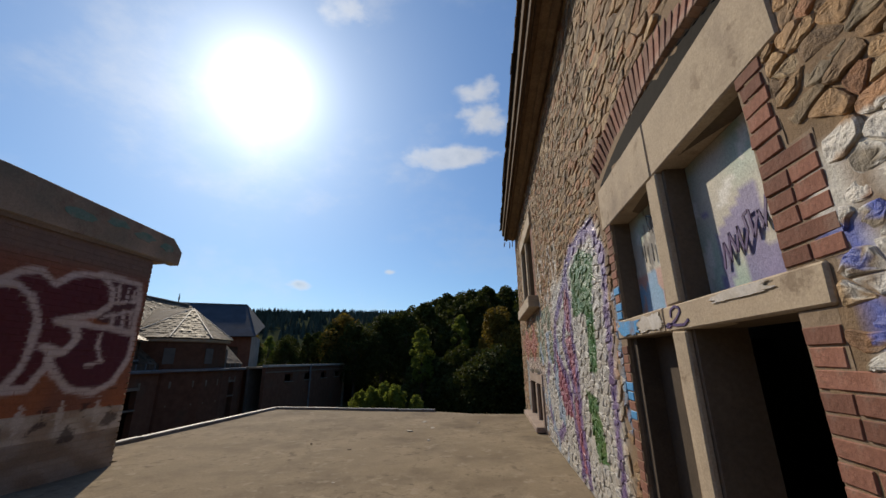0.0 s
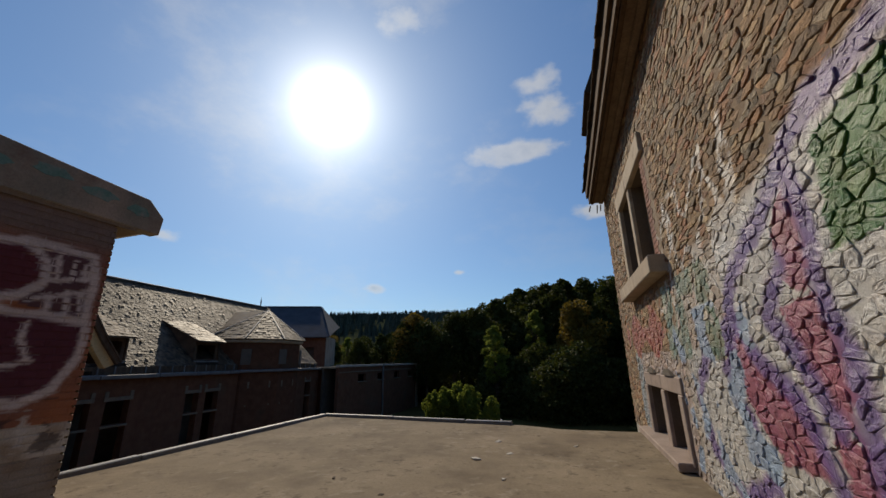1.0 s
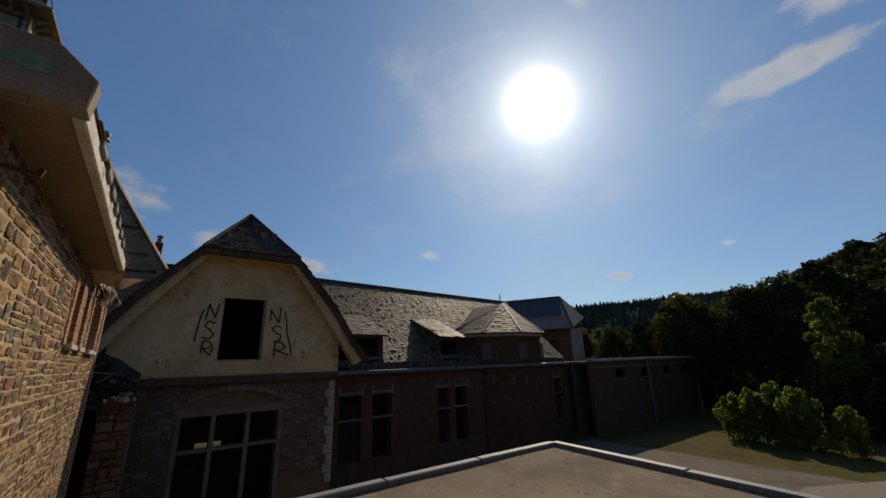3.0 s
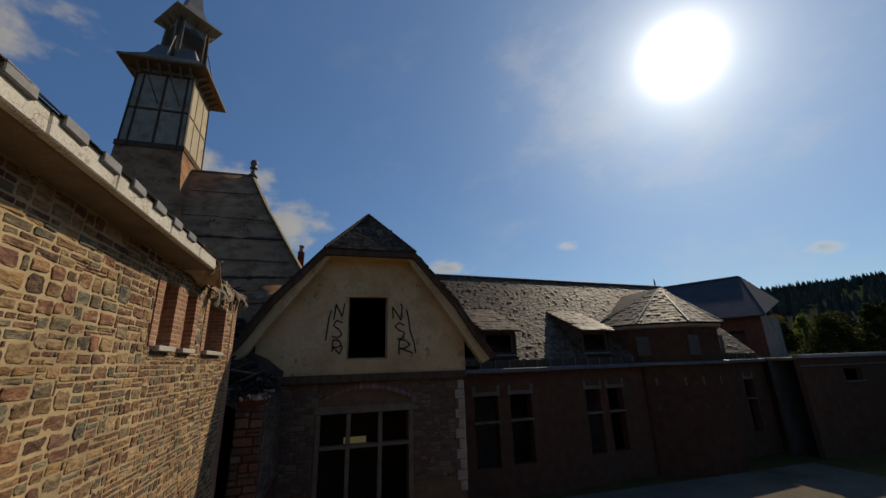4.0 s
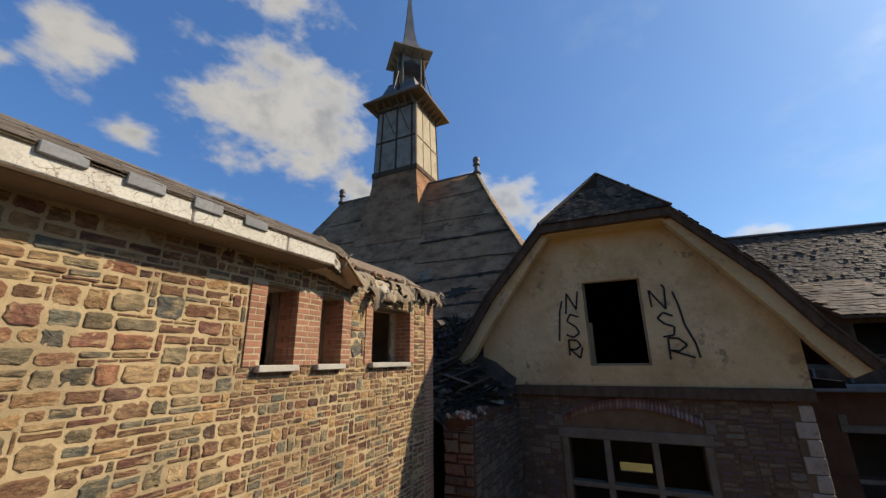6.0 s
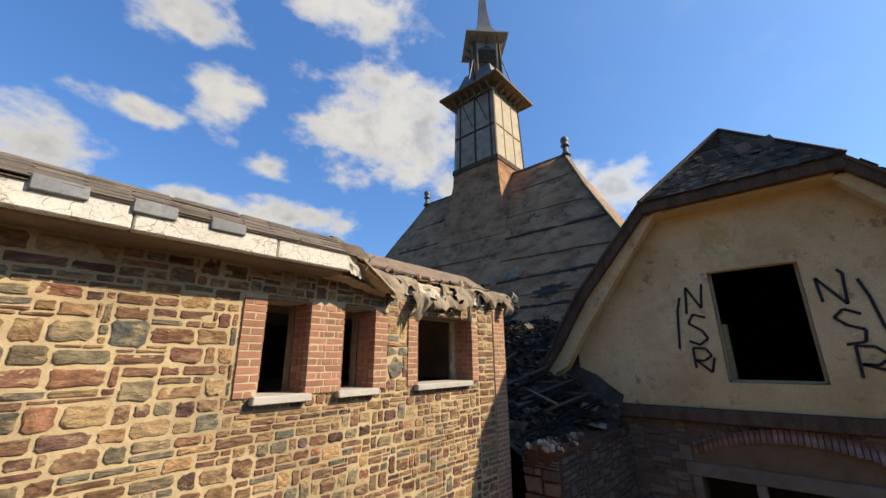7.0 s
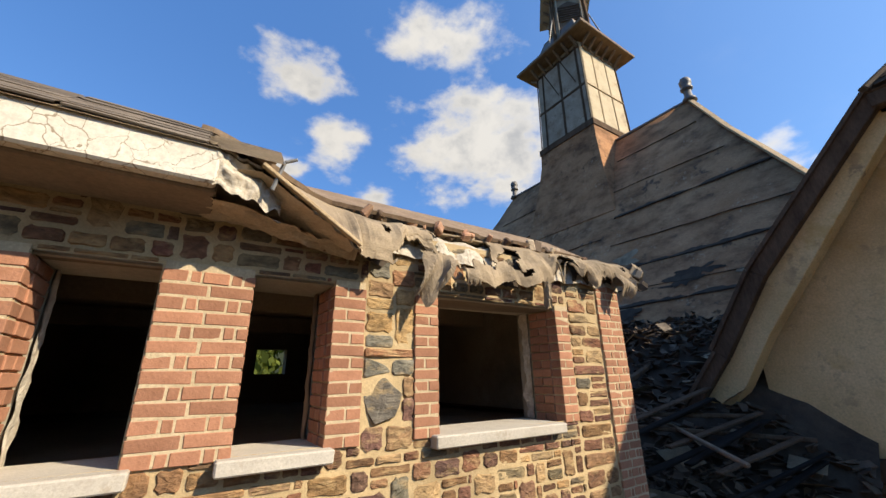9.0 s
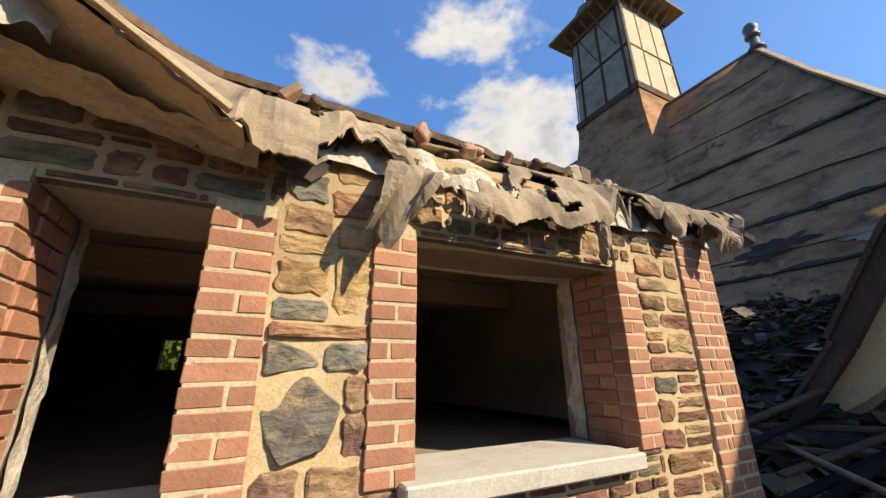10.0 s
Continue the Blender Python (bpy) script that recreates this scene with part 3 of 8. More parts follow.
def coursed_cells(u0, u1, v0, v1, cell, blocked, rng):
    """Roughly coursed rubble: courses of uneven height, some stones split in two, some rising into the next course."""
    nu, nv = int((u1 - u0) / cell), int((v1 - v0) / cell)
    used = np.zeros((nu, nv), bool)
    for i in range(nu):
        for j in range(nv):
            used[i, j] = blocked(u0 + (i + 0.5) * cell, v0 + (j + 0.5) * cell)
    out = []

    def take(i, j, w, h):
        k = 0
        while k < w and i + k < nu and not used[i + k, j]:
            k += 1
        w, k = k, 1
        while k < h and j + k < nv and not used[i:i + w, j + k].any():
            k += 1
        used[i:i + w, j:j + k] = True
        out.append((u0 + i * cell, u0 + (i + w) * cell, v0 + j * cell, v0 + (j + k) * cell))

    j = 0
    while j < nv:
        h = rng.choice((3, 4, 4, 5, 5))
        i = 0
        while i < nu:
            if used[i, j]:
                i += 1
                continue
            big = u0 + i * cell < 9.7 - rng.random()
            w, kind = (rng.randint(5, 11) if big else rng.randint(3, 8)), rng.random()
            if kind < (0.2 if big else 0.3) and h > 3:
                low = rng.choice((2, h - 2))
                take(i, j, w, low)
                a = i
                while a < min(i + w, nu):
                    if j + low < nv and not used[a, j + low]:
                        take(a, j + low, rng.randint(4, 10), h - low)
                    a += 1
            elif kind < (0.36 if big else 0.4):
                take(i, j, rng.randint(6, 9) if big else rng.randint(4, 6), h + rng.choice((1, 2)))
            else:
                take(i, j, w, h)
            i += 1
        for jj in range(j, min(j + h, nv)):
            for i in range(nu):
                if not used[i, jj]:
                    take(i, jj, rng.randint(4, 10), j + h - jj)
        j += h
    return out


def field_stone(cell, rng, joint, depth, place):
    """One roughly squared field stone: rounded corners, a wavering outline and a hacked, uneven face."""
    a, b, c, d = cell
    cu, cv = (a + b) / 2, (c + d) / 2
    hu, hv = max(0.014, (b - a) / 2 - joint * rng.uniform(0.7, 1.5)), max(0.011, (d - c) / 2 - joint * rng.uniform(0.7, 1.4))
    small = min(hu, hv)
    box = [(sx * (hu - small * rng.random() * 0.22), sy * (hv - small * rng.random() * 0.26)) for sx, sy in ((1, -1), (1, 1), (-1, 1), (-1, -1))]
    cuts = [small * rng.uniform(0.12, 0.5) for _ in range(4)]
    rim = []
    for k in range(4):
        (ax, ay), (bx, by) = box[k], box[(k + 1) % 4]
        long = math.hypot(bx - ax, by - ay)
        f0, f1 = min(0.4, cuts[k] / long), 1 - min(0.4, cuts[(k + 1) % 4] / long)
        mids = [rng.uniform(0.4, 0.6)] if long < 0.11 else [rng.uniform(0.26, 0.42), rng.uniform(0.58, 0.74)]
        for f in [f0] + mids + [f1]:
            dent = small * rng.uniform(-0.06, 0.17) * (f in mids)
            rim.append((ax + (bx - ax) * f - (by - ay) / long * dent, ay + (by - ay) * f + (bx - ax) / long * dent))
    n, lift = len(rim), depth * rng.uniform(0.45, 1.3)
    tu, tv = rng.uniform(-0.05, 0.05), rng.uniform(-0.08, 0.08)
    verts, faces = [], []
    for scale, out, wob in ((1.0, -1.2, 0.0), (0.975, 0.55, 0.12), (0.87, 0.95, 0.2), (0.48, 1.03, 0.16)):
        for x, y in rim:
            o = lift * out + depth * wob * rng.uniform(-1, 1) * (1.5 if wob > 0.15 else 1.0) + (tu * x + tv * y if out > 0 else 0.0)
            verts.append(place(cu + x * scale, cv + y * scale, o))
    verts.append(place(cu + hu * rng.uniform(-0.15, 0.15), cv + hv * rng.uniform(-0.15, 0.15), lift * rng.uniform(0.9, 1.25)))
    for r in (0, 1, 2):
        for k in range(n):
            m = (k + 1) % n
            faces.append((r * n + k, r * n + m, (r + 1) * n + m, (r + 1) * n + k))
    for k in range(n):
        faces.append((3 * n + k, 3 * n + (k + 1) % n, 4 * n))
    return verts, faces


def stone_shape(cell, rng, joint, depth, place, rough_edge=0.12, sides=12, square=5.0):
    """One rubble stone: an uneven outline, a worn edge and a lumpy face."""
    a, b, c, d = cell
    cu, cv, hu, hv = (a + b) / 2, (c + d) / 2, (b - a) / 2 - joint, (d - c) / 2 - joint
    hu, hv = max(hu, 0.012), max(hv, 0.012)
    lift = depth * rng.uniform(0.5, 1.3)
    tip_u, tip_v = rng.uniform(-0.35, 0.35) * lift, rng.uniform(-0.35, 0.35) * lift
    shear, spin = rng.uniform(-0.10, 0.10), rng.uniform(0, 6.28)
    # a rough four-sided outline with chipped corners
    small = min(hu, hv)
    sides, rim = 12, []
    ring = [(sx * (hu - small * rough_edge * rng.random() * 0.9), sy * (hv - small * rough_edge * rng.random() * 0.9)) for sx, sy in ((1, -1), (1, 1), (-1, 1), (-1, -1))]
    for k in range(4):
        (ax, ay), (bx, by) = ring[k], ring[(k + 1) % 4]
        long = math.hypot(bx - ax, by - ay)
        for f in (small * rng.uniform(0.05, 0.25) / long, rng.uniform(0.3, 0.7), 1 - small * rng.uniform(0.05, 0.25) / long):
            dent = small * rough_edge * rng.uniform(-0.15, 0.55)
            rim.append(((ax + (bx - ax) * f - (by - ay) / long * dent) / hu, (ay + (by - ay) * f + (bx - ax) / long * dent) / hv))
    verts, spots = [], []
    for scale, out in ((1.0, -0.02), (0.965, 0.62), (0.86, 1.0)):
        for k, (o, s) in enumerate(rim):
            wob = rng.uniform(-0.5, 0.5) * (scale < 0.9)
            u, v = cu + hu * scale * (o + shear * s), cv + hv * scale * s
            verts.append(place(u, v, lift * (out + wob * 0.5) + (tip_u * o + tip_v * s) * (out > 0) if out > 0 else -0.015))
            spots.append((u, v))
    verts.append(place(cu + hu * rng.uniform(-0.2, 0.2), cv + hv * rng.uniform(-0.2, 0.2), lift * rng.uniform(0.85, 1.15)))
    spots.append((cu, cv))
    faces = []
    for ring in (0, 1):
        for k in range(sides):
            n = (k + 1) % sides
            faces.append((ring * sides + k, ring * sides + n, (ring + 1) * sides + n, (ring + 1) * sides + k))
    for k in range(sides):
        faces.append((2 * sides + k, 2 * sides + (k + 1) % sides, 3 * sides))
    return verts, faces, spots


def clip_ring(ring, px, py, nx, ny):
    """Keeps the part of a ring where (p - P) . n <= 0."""
    out = []
    for i, (ax, ay) in enumerate(ring):
        bx, by = ring[(i + 1) % len(ring)]
        da, db = (ax - px) * nx + (ay - py) * ny, (bx - px) * nx + (by - py) * ny
        if da <= 0:
            out.append((ax, ay))
        if (da < 0) != (db < 0) and abs(da - db) > 1e-12:
            k = da / (da - db)
            out.append((ax + (bx - ax) * k, ay + (by - ay) * k))
    return out


def random_rubble(u0, u1, v0, v1, step, boxes, rng, flat=1.35):
    """Random rubble: many-sided stones of mixed sizes that fit against each other and end cleanly at the given boxes."""
    su, sv = step * flat, step / flat ** 0.5
    nu, nv = int((u1 - u0) / su) + 2, int((v1 - v0) / sv) + 2
    seeds = {}
    for i in range(-1, nu):
        for j in range(-1, nv):
            if rng.random() < 0.24:
                continue
            seeds[i, j] = (u0 + (i + 0.5 + 0.5 * (j % 2) + rng.uniform(-0.42, 0.42)) * su, v0 + (j + 0.5 + rng.uniform(-0.42, 0.42)) * sv)
    out = []
    for (i, j), (x, y) in seeds.items():
        if not (u0 < x < u1 and v0 < y < v1) or any(a < x < b and c < y < d for a, b, c, d in boxes):
            continue
        ring = [(x - 3 * su, y - 3 * sv), (x + 3 * su, y - 3 * sv), (x + 3 * su, y + 3 * sv), (x - 3 * su, y + 3 * sv)]
        for di in range(-3, 4):
            for dj in range(-3, 4):
                q = seeds.get((i + di, j + dj))
                if q is None or (di == 0 and dj == 0):
                    continue
                ring = clip_ring(ring, (x + q[0]) / 2, (y + q[1]) / 2, (q[0] - x) / su ** 2, (q[1] - y) / sv ** 2)
        ring = clip_ring(clip_ring(clip_ring(clip_ring(ring, u0, 0, -1, 0), u1, 0, 1, 0), 0, v0, 0, -1), 0, v1, 0, 1)
        for a, b, c, d in boxes:
            if len(ring) < 3 or max(p[0] for p in ring) < a or min(p[0] for p in ring) > b or max(p[1] for p in ring) < c or min(p[1] for p in ring) > d:
                continue
            gaps = ((a - x, (a, 0, 1, 0)), (x - b, (b, 0, -1, 0)), (c - y, (0, c, 0, 1)), (y - d, (0, d, 0, -1)))
            ring = clip_ring(ring, *max(gaps)[1])
        if len(ring) >= 3:
            out.append(ring)
    return out


def stone_from_ring(ring, rng, joint, depth, place):
    """One stone from its outline: chipped corners, a worn edge and a broken, uneven face."""
    cx, cy = sum(p[0] for p in ring) / len(ring), sum(p[1] for p in ring) / len(ring)
    rim = []
    for i, (ax, ay) in enumerate(ring):
        bx, by = ring[(i + 1) % len(ring)]
        long = math.hypot(bx - ax, by - ay)
        if long < 0.018:
            rim.append(((ax + bx) / 2, (ay + by) / 2))
            continue
        c = min(0.3, 0.012 / long)
        for f in ((c, 1 - c) if long < 0.07 else (c, 0.5, 1 - c)):
            k = rng.uniform(-0.004, 0.004)
            rim.append((ax + (bx - ax) * f - (by - ay) / long * k, ay + (by - ay) * f + (bx - ax) / long * k))
    n = len(rim)
    lift = depth * rng.uniform(0.3, 1.2)
    tx, ty = rng.uniform(-0.09, 0.09), rng.uniform(-0.16, 0.10)
    verts, spots, faces = [], [], []
    for inset, out in ((joint, None), (joint + 0.002, 0.72), (joint + 0.008, 1.0), (None, 1.02)):
        for x, y in rim:
            d = math.hypot(cx - x, cy - y) + 1e-6
            k = min(0.7, inset / d) if inset else rng.uniform(0.42, 0.6)
            u, v = x + (cx - x) * k, y + (cy - y) * k
            o = -0.02 if out is None else lift * out + (tx * (u - cx) + ty * (v - cy)) * out + depth * rng.uniform(-0.14, 0.14) * out
            verts.append(place(u, v, o))
            spots.append((u, v))
    verts.append(place(cx + rng.uniform(-0.02, 0.02), cy + rng.uniform(-0.015, 0.015), lift * rng.uniform(0.95, 1.2)))
    spots.append((cx, cy))
    for r in (0, 1, 2):
        for k in range(n):
            m = (k + 1) % n
            faces.append((r * n + k, r * n + m, (r + 1) * n + m, (r + 1) * n + k))
    for k in range(n):
        faces.append((3 * n + k, 3 * n + (k + 1) % n, 4 * n))
    return verts, faces, spots, (cx, cy)


def lay_pieces(pieces, name, material, parent, near, limit=290, smooth=False, rest="stuff"):
    """Pieces are (verts, faces, tints, middle): those nearest to a stretch of the plan become parts, the rest one part."""
    order = sorted(range(len(pieces)), key=lambda i: near(pieces[i][3]))
    for i in order[:limit]:
        v, f, t, _ = pieces[i]
        put_mesh(name, v, f, material, parent, smooth=smooth, tints=t)
    verts, faces, tints = [], [], []
    for i in order[limit:]:
        v, f, t, _ = pieces[i]
        n = len(verts)
        verts += v
        faces += [tuple(n + k for k in q) for q in f]
        if t is not None:
            tints += t
    if verts:
        ob = put_mesh(name + "_field", verts, faces, material, parent, smooth=smooth, tints=tints or None)
        ob["kind"] = rest


BRICK_MESHES = {}


def brick_at(parent, centre, size, axis, material, rng, name="brick"):
    """One brick as an object of its own; bricks of a size share their mesh. axis: 'y' lies along x, 'x' along y."""
    key = (round(size[0], 3), round(size[1], 3), round(size[2], 3), material.name, rng.randint(0, 2))
    if key not in BRICK_MESHES:
        bm = block(-size[0] / 2, size[0] / 2, -size[1] / 2, size[1] / 2, -size[2] / 2, size[2] / 2, 0.003, 0.0025)
        me = bpy.data.meshes.new(name)
        bm.to_mesh(me)
        bm.free()
        me.materials.append(material)
        BRICK_MESHES[key] = me
    ob = new(name, BRICK_MESHES[key])
    ob.parent = parent
    ob.location = centre
    ob.rotation_euler = (rng.uniform(-0.012, 0.012), rng.uniform(-0.008, 0.008), (math.pi / 2 if axis == "x" else 0) + rng.uniform(-0.012, 0.012))
    return ob


# ---------------------------------------------------------------- the setting: ground and terrace roof
GROUND = -4.6


def lift_at(x, y):
    """The lie of the land: flat by the buildings, rising to the wooded hill beyond."""
    far = math.hypot(x, y)
    h = GROUND + 61 * smooth01(150, 520, far) + 1.5 * noise.noise((x * 0.02, y * 0.02, 0)) * smooth01(40, 120, far)
    return h + 7 * noise.noise((x * 0.004, y * 0.004, 3)) * smooth01(250, 500, far)


def build_ground():
    rings = [0, 6, 12, 18, 25, 33, 42, 52, 65, 80, 100, 125, 155, 190, 230, 280, 330, 390, 450, 520, 600, 800, 1100, 1700, 2600]
    n = 96
    verts, faces = [(0, 0, GROUND)], []
    for r in rings[1:]:
        for k in range(n):
            x, y = r * math.cos(2 * math.pi * k / n), r * math.sin(2 * math.pi * k / n)
            verts.append((x, y, lift_at(x, y) if r < 700 else 48 - 0.02 * (r - 700)))
    for k in range(n):
        faces.append((0, 1 + k, 1 + (k + 1) % n))
    for j in range(len(rings) - 2):
        for k in range(n):
            a, b = 1 + j * n, 1 + (j + 1) * n
            faces.append((a + k, b + k, b + (k + 1) % n, a + (k + 1) % n))
    ob = put_mesh("ground", verts, faces, M_GRASS, smooth=True)
    ob.data.materials.append(M_HILL)
    for p in ob.data.polygons:
        if math.hypot(p.center.x, p.center.y) > 165:
            p.material_index = 1
    tagged(ob, "dry yellow-green grass rising to a far wooded hill", "ground", kind="structure")


build_ground()

DECK = -0.04
DECK_EDGE = [(-5.1, -9.0), (0.96, -9.0), (0.96, 10.38), (-0.62, 10.36), (-0.95, 10.56), (-1.5, 10.75), (-6.3, 11.29), (-6.3, 5.14), (-5.1, 5.14)]


def build_deck():
    deck = thing("terrace_roof", "flat sand-coloured screeded terrace roof with worn patches", "roof", kind="structure")
    # the walking surface, gently uneven
    step, verts, faces, index = 0.22, [], [], {}
    nx, ny = int(7.4 / step) + 1, int(20.6 / step) + 1

    def vid(i, j):
        if (i, j) not in index:
            x, y = -6.3 + i * step, -9 + j * step
            x = min(x, 0.96)
            y = min(y, along_line([(-6.3, 11.29), (-1.5, 10.75), (-0.95, 10.56), (-0.62, 10.36), (1.0, 10.38)], x))
            index[i, j] = len(verts)
            verts.append((x, y, DECK + 0.012 * noise.noise((x * 0.8, y * 0.8, 0)) + 0.005 * noise.noise((x * 3, y * 3, 5))))
        return index[i, j]

    for i in range(nx):
        for j in range(ny):
            cx, cy = min(-6.3 + (i + 0.5) * step, 0.95), -9 + (j + 0.5) * step
            if inside((cx, cy - 0.1), DECK_EDGE):
                faces.append((vid(i, j), vid(i + 1, j), vid(i + 1, j + 1), vid(i, j + 1)))
    put_mesh("screed", verts, faces, M_ROOF_DECK, deck, smooth=True)
    part("slab", prism(DECK_EDGE, 0.28, lambda u, v, o: Vector((u, v, DECK - 0.035 + o))), M_CONCRETE, deck, "grey concrete roof slab")
    # raised flashing along the two free edges
    rng = random.Random(4)
    for a, b in (((-6.27, 5.2), (-6.27, 11.24)), ((-6.27, 11.27), (-1.5, 10.73))):
        d = math.hypot(b[0] - a[0], b[1] - a[1])
        s = 0.0
        while s < d - 0.05:
            e = min(d, s + rng.uniform(1.3, 2.2))
            p, q = [(a[0] + (b[0] - a[0]) * k / d, a[1] + (b[1] - a[1]) * k / d) for k in (s, e - 0.012)]
            h = rng.uniform(-0.006, 0.006)
            part("edge_strip", beam((*p, DECK + 0.025 + h), (*q, DECK + 0.025 - h), 0.13, 0.075, 0.012), M_LEAD, deck, "grey lead-clad roof edge")
            s = e
    # walls under the slab
    for n, (x0, x1, y0, y1) in (("wall_west", (-6.2, -5.9, 5.2, 11.2)), ("wall_north", (-6.2, 0.9, 9.9, 10.2))):
        ob = part(n, block(x0, x1, y0, y1, GROUND - 0.3, DECK - 0.3), M_DARK_BRICK, None)
        tagged(ob, "brick wall below the terrace roof", "wall", kind="structure")


build_deck()
# No paving is known here; it is added and serves as a reflector.
yard = part("pavement", prism([(-20.4, 4.0), (-6.4, 4.0), (-6.4, 33.0), (-20.4, 33.0)], 0.1, lambda u, v, o: Vector((u, v, GROUND + 0.04 + o))), M_YARD_BOUNCE, None)
tagged(yard, "assumed yard paving, its tone set to bounce sunlight up to the eaves", "pavement", kind="structure")


# ---------------------------------------------------------------- painted stone building beside the terrace
FACE = 0.98


def on_face(u, v, out):
    return Vector((FACE - out, u, v))


WHITE_P, PURPLE_P, GREEN_P, PINK_P = (0.47, 0.46, 0.44), (0.115, 0.06, 0.235), (0.006, 0.115, 0.008), (0.30, 0.085, 0.14)
TEAL_P, RED_P, BLUE_P, SKY_P = (0.13, 0.32, 0.30), (0.36, 0.055, 0.06), (0.06, 0.10, 0.42), (0.06, 0.30, 0.62)
OUTLINES = [
    [(3.40, 0.10), (3.33, 0.90), (3.22, 1.66), (3.17, 2.11), (3.40, 2.44), (4.2, 2.44), (4.62, 2.36)],
    [(4.66, 2.30), (5.01, 2.08), (5.61, 1.84), (5.87, 1.62), (5.58, 1.22), (5.18, 1.0), (5.04, 0.72), (4.86, 0.30), (4.8, 0.05)],
    [(5.81, 1.5), (6.57, 1.28), (7.04, 0.84), (6.9, 0.4), (6.3, 0.12), (5.72, 0.4), (5.87, 0.71), (6.16, 1.14), (5.81, 1.5)],
    [(4.97, 1.74), (5.27, 1.47), (5.05, 1.25), (4.93, 1.05), (4.83, 0.87)],
    [(4.66, 2.22), (4.64, 1.81), (4.66, 1.58), (4.59, 1.19), (4.62, 0.75), (4.5, 0.05)],
]
GREEN_AREAS = [[(4.38, 2.26), (3.9, 2.36), (3.42, 2.16), (3.62, 1.7), (3.7, 1.12), (4.0, 1.15), (3.92, 1.66), (4.08, 1.72), (4.5, 1.68)],
               [(4.25, 0.95), (3.85, 0.92), (3.7, 0.4), (4.05, 0.35)]]
PINK_AREAS = [[(4.66, 2.2), (4.95, 1.95), (5.02, 1.7), (4.85, 1.55), (4.66, 1.6)], [(5.1, 1.5), (5.0, 1.2), (4.75, 0.85), (4.62, 1.2), (4.72, 1.55)],
              [(5.75, 1.5), (5.5, 1.2), (5.1, 0.95), (5.0, 0.6), (5.5, 0.55), (5.85, 0.9), (6.1, 1.2)], [(4.9, 0.85), (4.85, 0.1), (4.55, 0.1), (4.6, 0.8)]]


def paint_on_face(u, v, rng):
    """The spray paint on the rubble wall: colour and how much of it has stayed."""
    wob = 0.05 * noise.noise((u * 4, v * 4, 1)) + 0.03 * noise.noise((u * 11, v * 11, 2))
    p = (u + wob, v + 0.6 * wob)
    worn = 0.5 + 0.5 * noise.noise((u * 9, v * 9, 7))
    colour, amount = (0, 0, 0), 0.0
    top = 2.42 - 0.13 * max(0.0, p[0] - 4.7) if p[0] > 4.7 else 2.46
    if 3.1 < p[0] < 7.7 and v < top:
        colour, amount = WHITE_P, smooth01(3.05, 3.3, p[0]) * (1 - smooth01(6.9, 7.7, p[0])) * (1 - smooth01(top - 0.15, top, v)) * (0.72 + 0.28 * worn)
        if p[0] > 5.9 and v > 1.3:
            amount *= 0.45
    for ring in PINK_AREAS:
        if inside(p, ring):
            colour, amount = PINK_P, max(amount, 0.75 * worn + 0.2)
    for ring in GREEN_AREAS:
        if inside(p, ring):
            colour, amount = GREEN_P, 0.7 + 0.3 * worn
    for line in OUTLINES:
        d = to_line(p, line)
        if d < 0.13:
            k = 1 - smooth01(0.05, 0.12, d)
            colour, amount = blend(colour, PURPLE_P, k * 0.9), max(amount, k * 0.9)
    if 8.0 < p[0] < 11.2 and 1.16 < v < 2.0 and noise.noise((p[0] * 1.8, v * 1.2, 4)) > -0.25 and abs(v - 1.6) < 0.25 + 0.14 * math.sin(p[0] * 4.5):
        colour, amount = RED_P, 0.85 * worn + 0.1
    if 6.1 < p[0] < 7.9 and 1.2 < v < 2.1 and noise.noise((p[0] * 1.7, v * 1.9, 14)) > -0.15:
        colour, amount = blend(TEAL_P, GREEN_P, 0.35 * (p[0] < 6.7)), 0.6 * worn + 0.15
    if 7.2 < p[0] < 10.6 and v < 1.3 and amount < 0.3:
        colour, amount = blend((0.45, 0.38, 0.36), (0.22, 0.34, 0.42), smooth01(-0.1, 0.3, noise.noise((p[0], v, 20)))), 0.45 * worn + 0.3
    if 5.2 < p[0] < 8.2 and 1.5 < v < 3.0:
        n = abs(noise.noise((p[0] * 2.6, v * 2.2, 50)))
        if n < 0.09 and amount < 0.5:
            colour, amount = (0.55, 0.53, 0.50), 0.8 * worn + 0.15
    if 5.6 < p[0] < 7.8 and v < 1.7 and noise.noise((p[0] * 3.1, v * 2.7, 60)) > 0.18:
        colour, amount = blend(SKY_P, WHITE_P, 0.45), 0.7
    if p[0] < 1.12 and 0.3 < v < 1.85:
        n = noise.noise((p[0] * 8, v * 8, 30))
        colour, amount = (BLUE_P if n > 0.14 else WHITE_P), (0.92 if n > 0.14 or n < -0.06 else 0.15)
    if 2.95 < p[0] < 3.05 and 0.75 < v < 1.75:
        colour, amount = SKY_P, 0.8 * worn
    return colour, min(1.0, amount)


# openings: y from, y to, z from, z to
NEAR_OPENINGS = [(1.30, 1.98, 1.52, 2.25), (2.16, 2.86, 1.52, 2.25), (1.30, 1.98, DECK, 1.39), (2.16, 2.86, DECK, 1.39)]
FAR_OPENINGS = [(7.80, 8.72, 2.45, 3.92), (8.90, 9.74, 2.45, 3.92), (7.84, 8.62, 0.02, 0.78), (8.86, 9.76, 0.02, 0.78)]


def arch_height(u, c, half, base, rise):
    return base + rise * (1 - ((u - c) / half) ** 2)


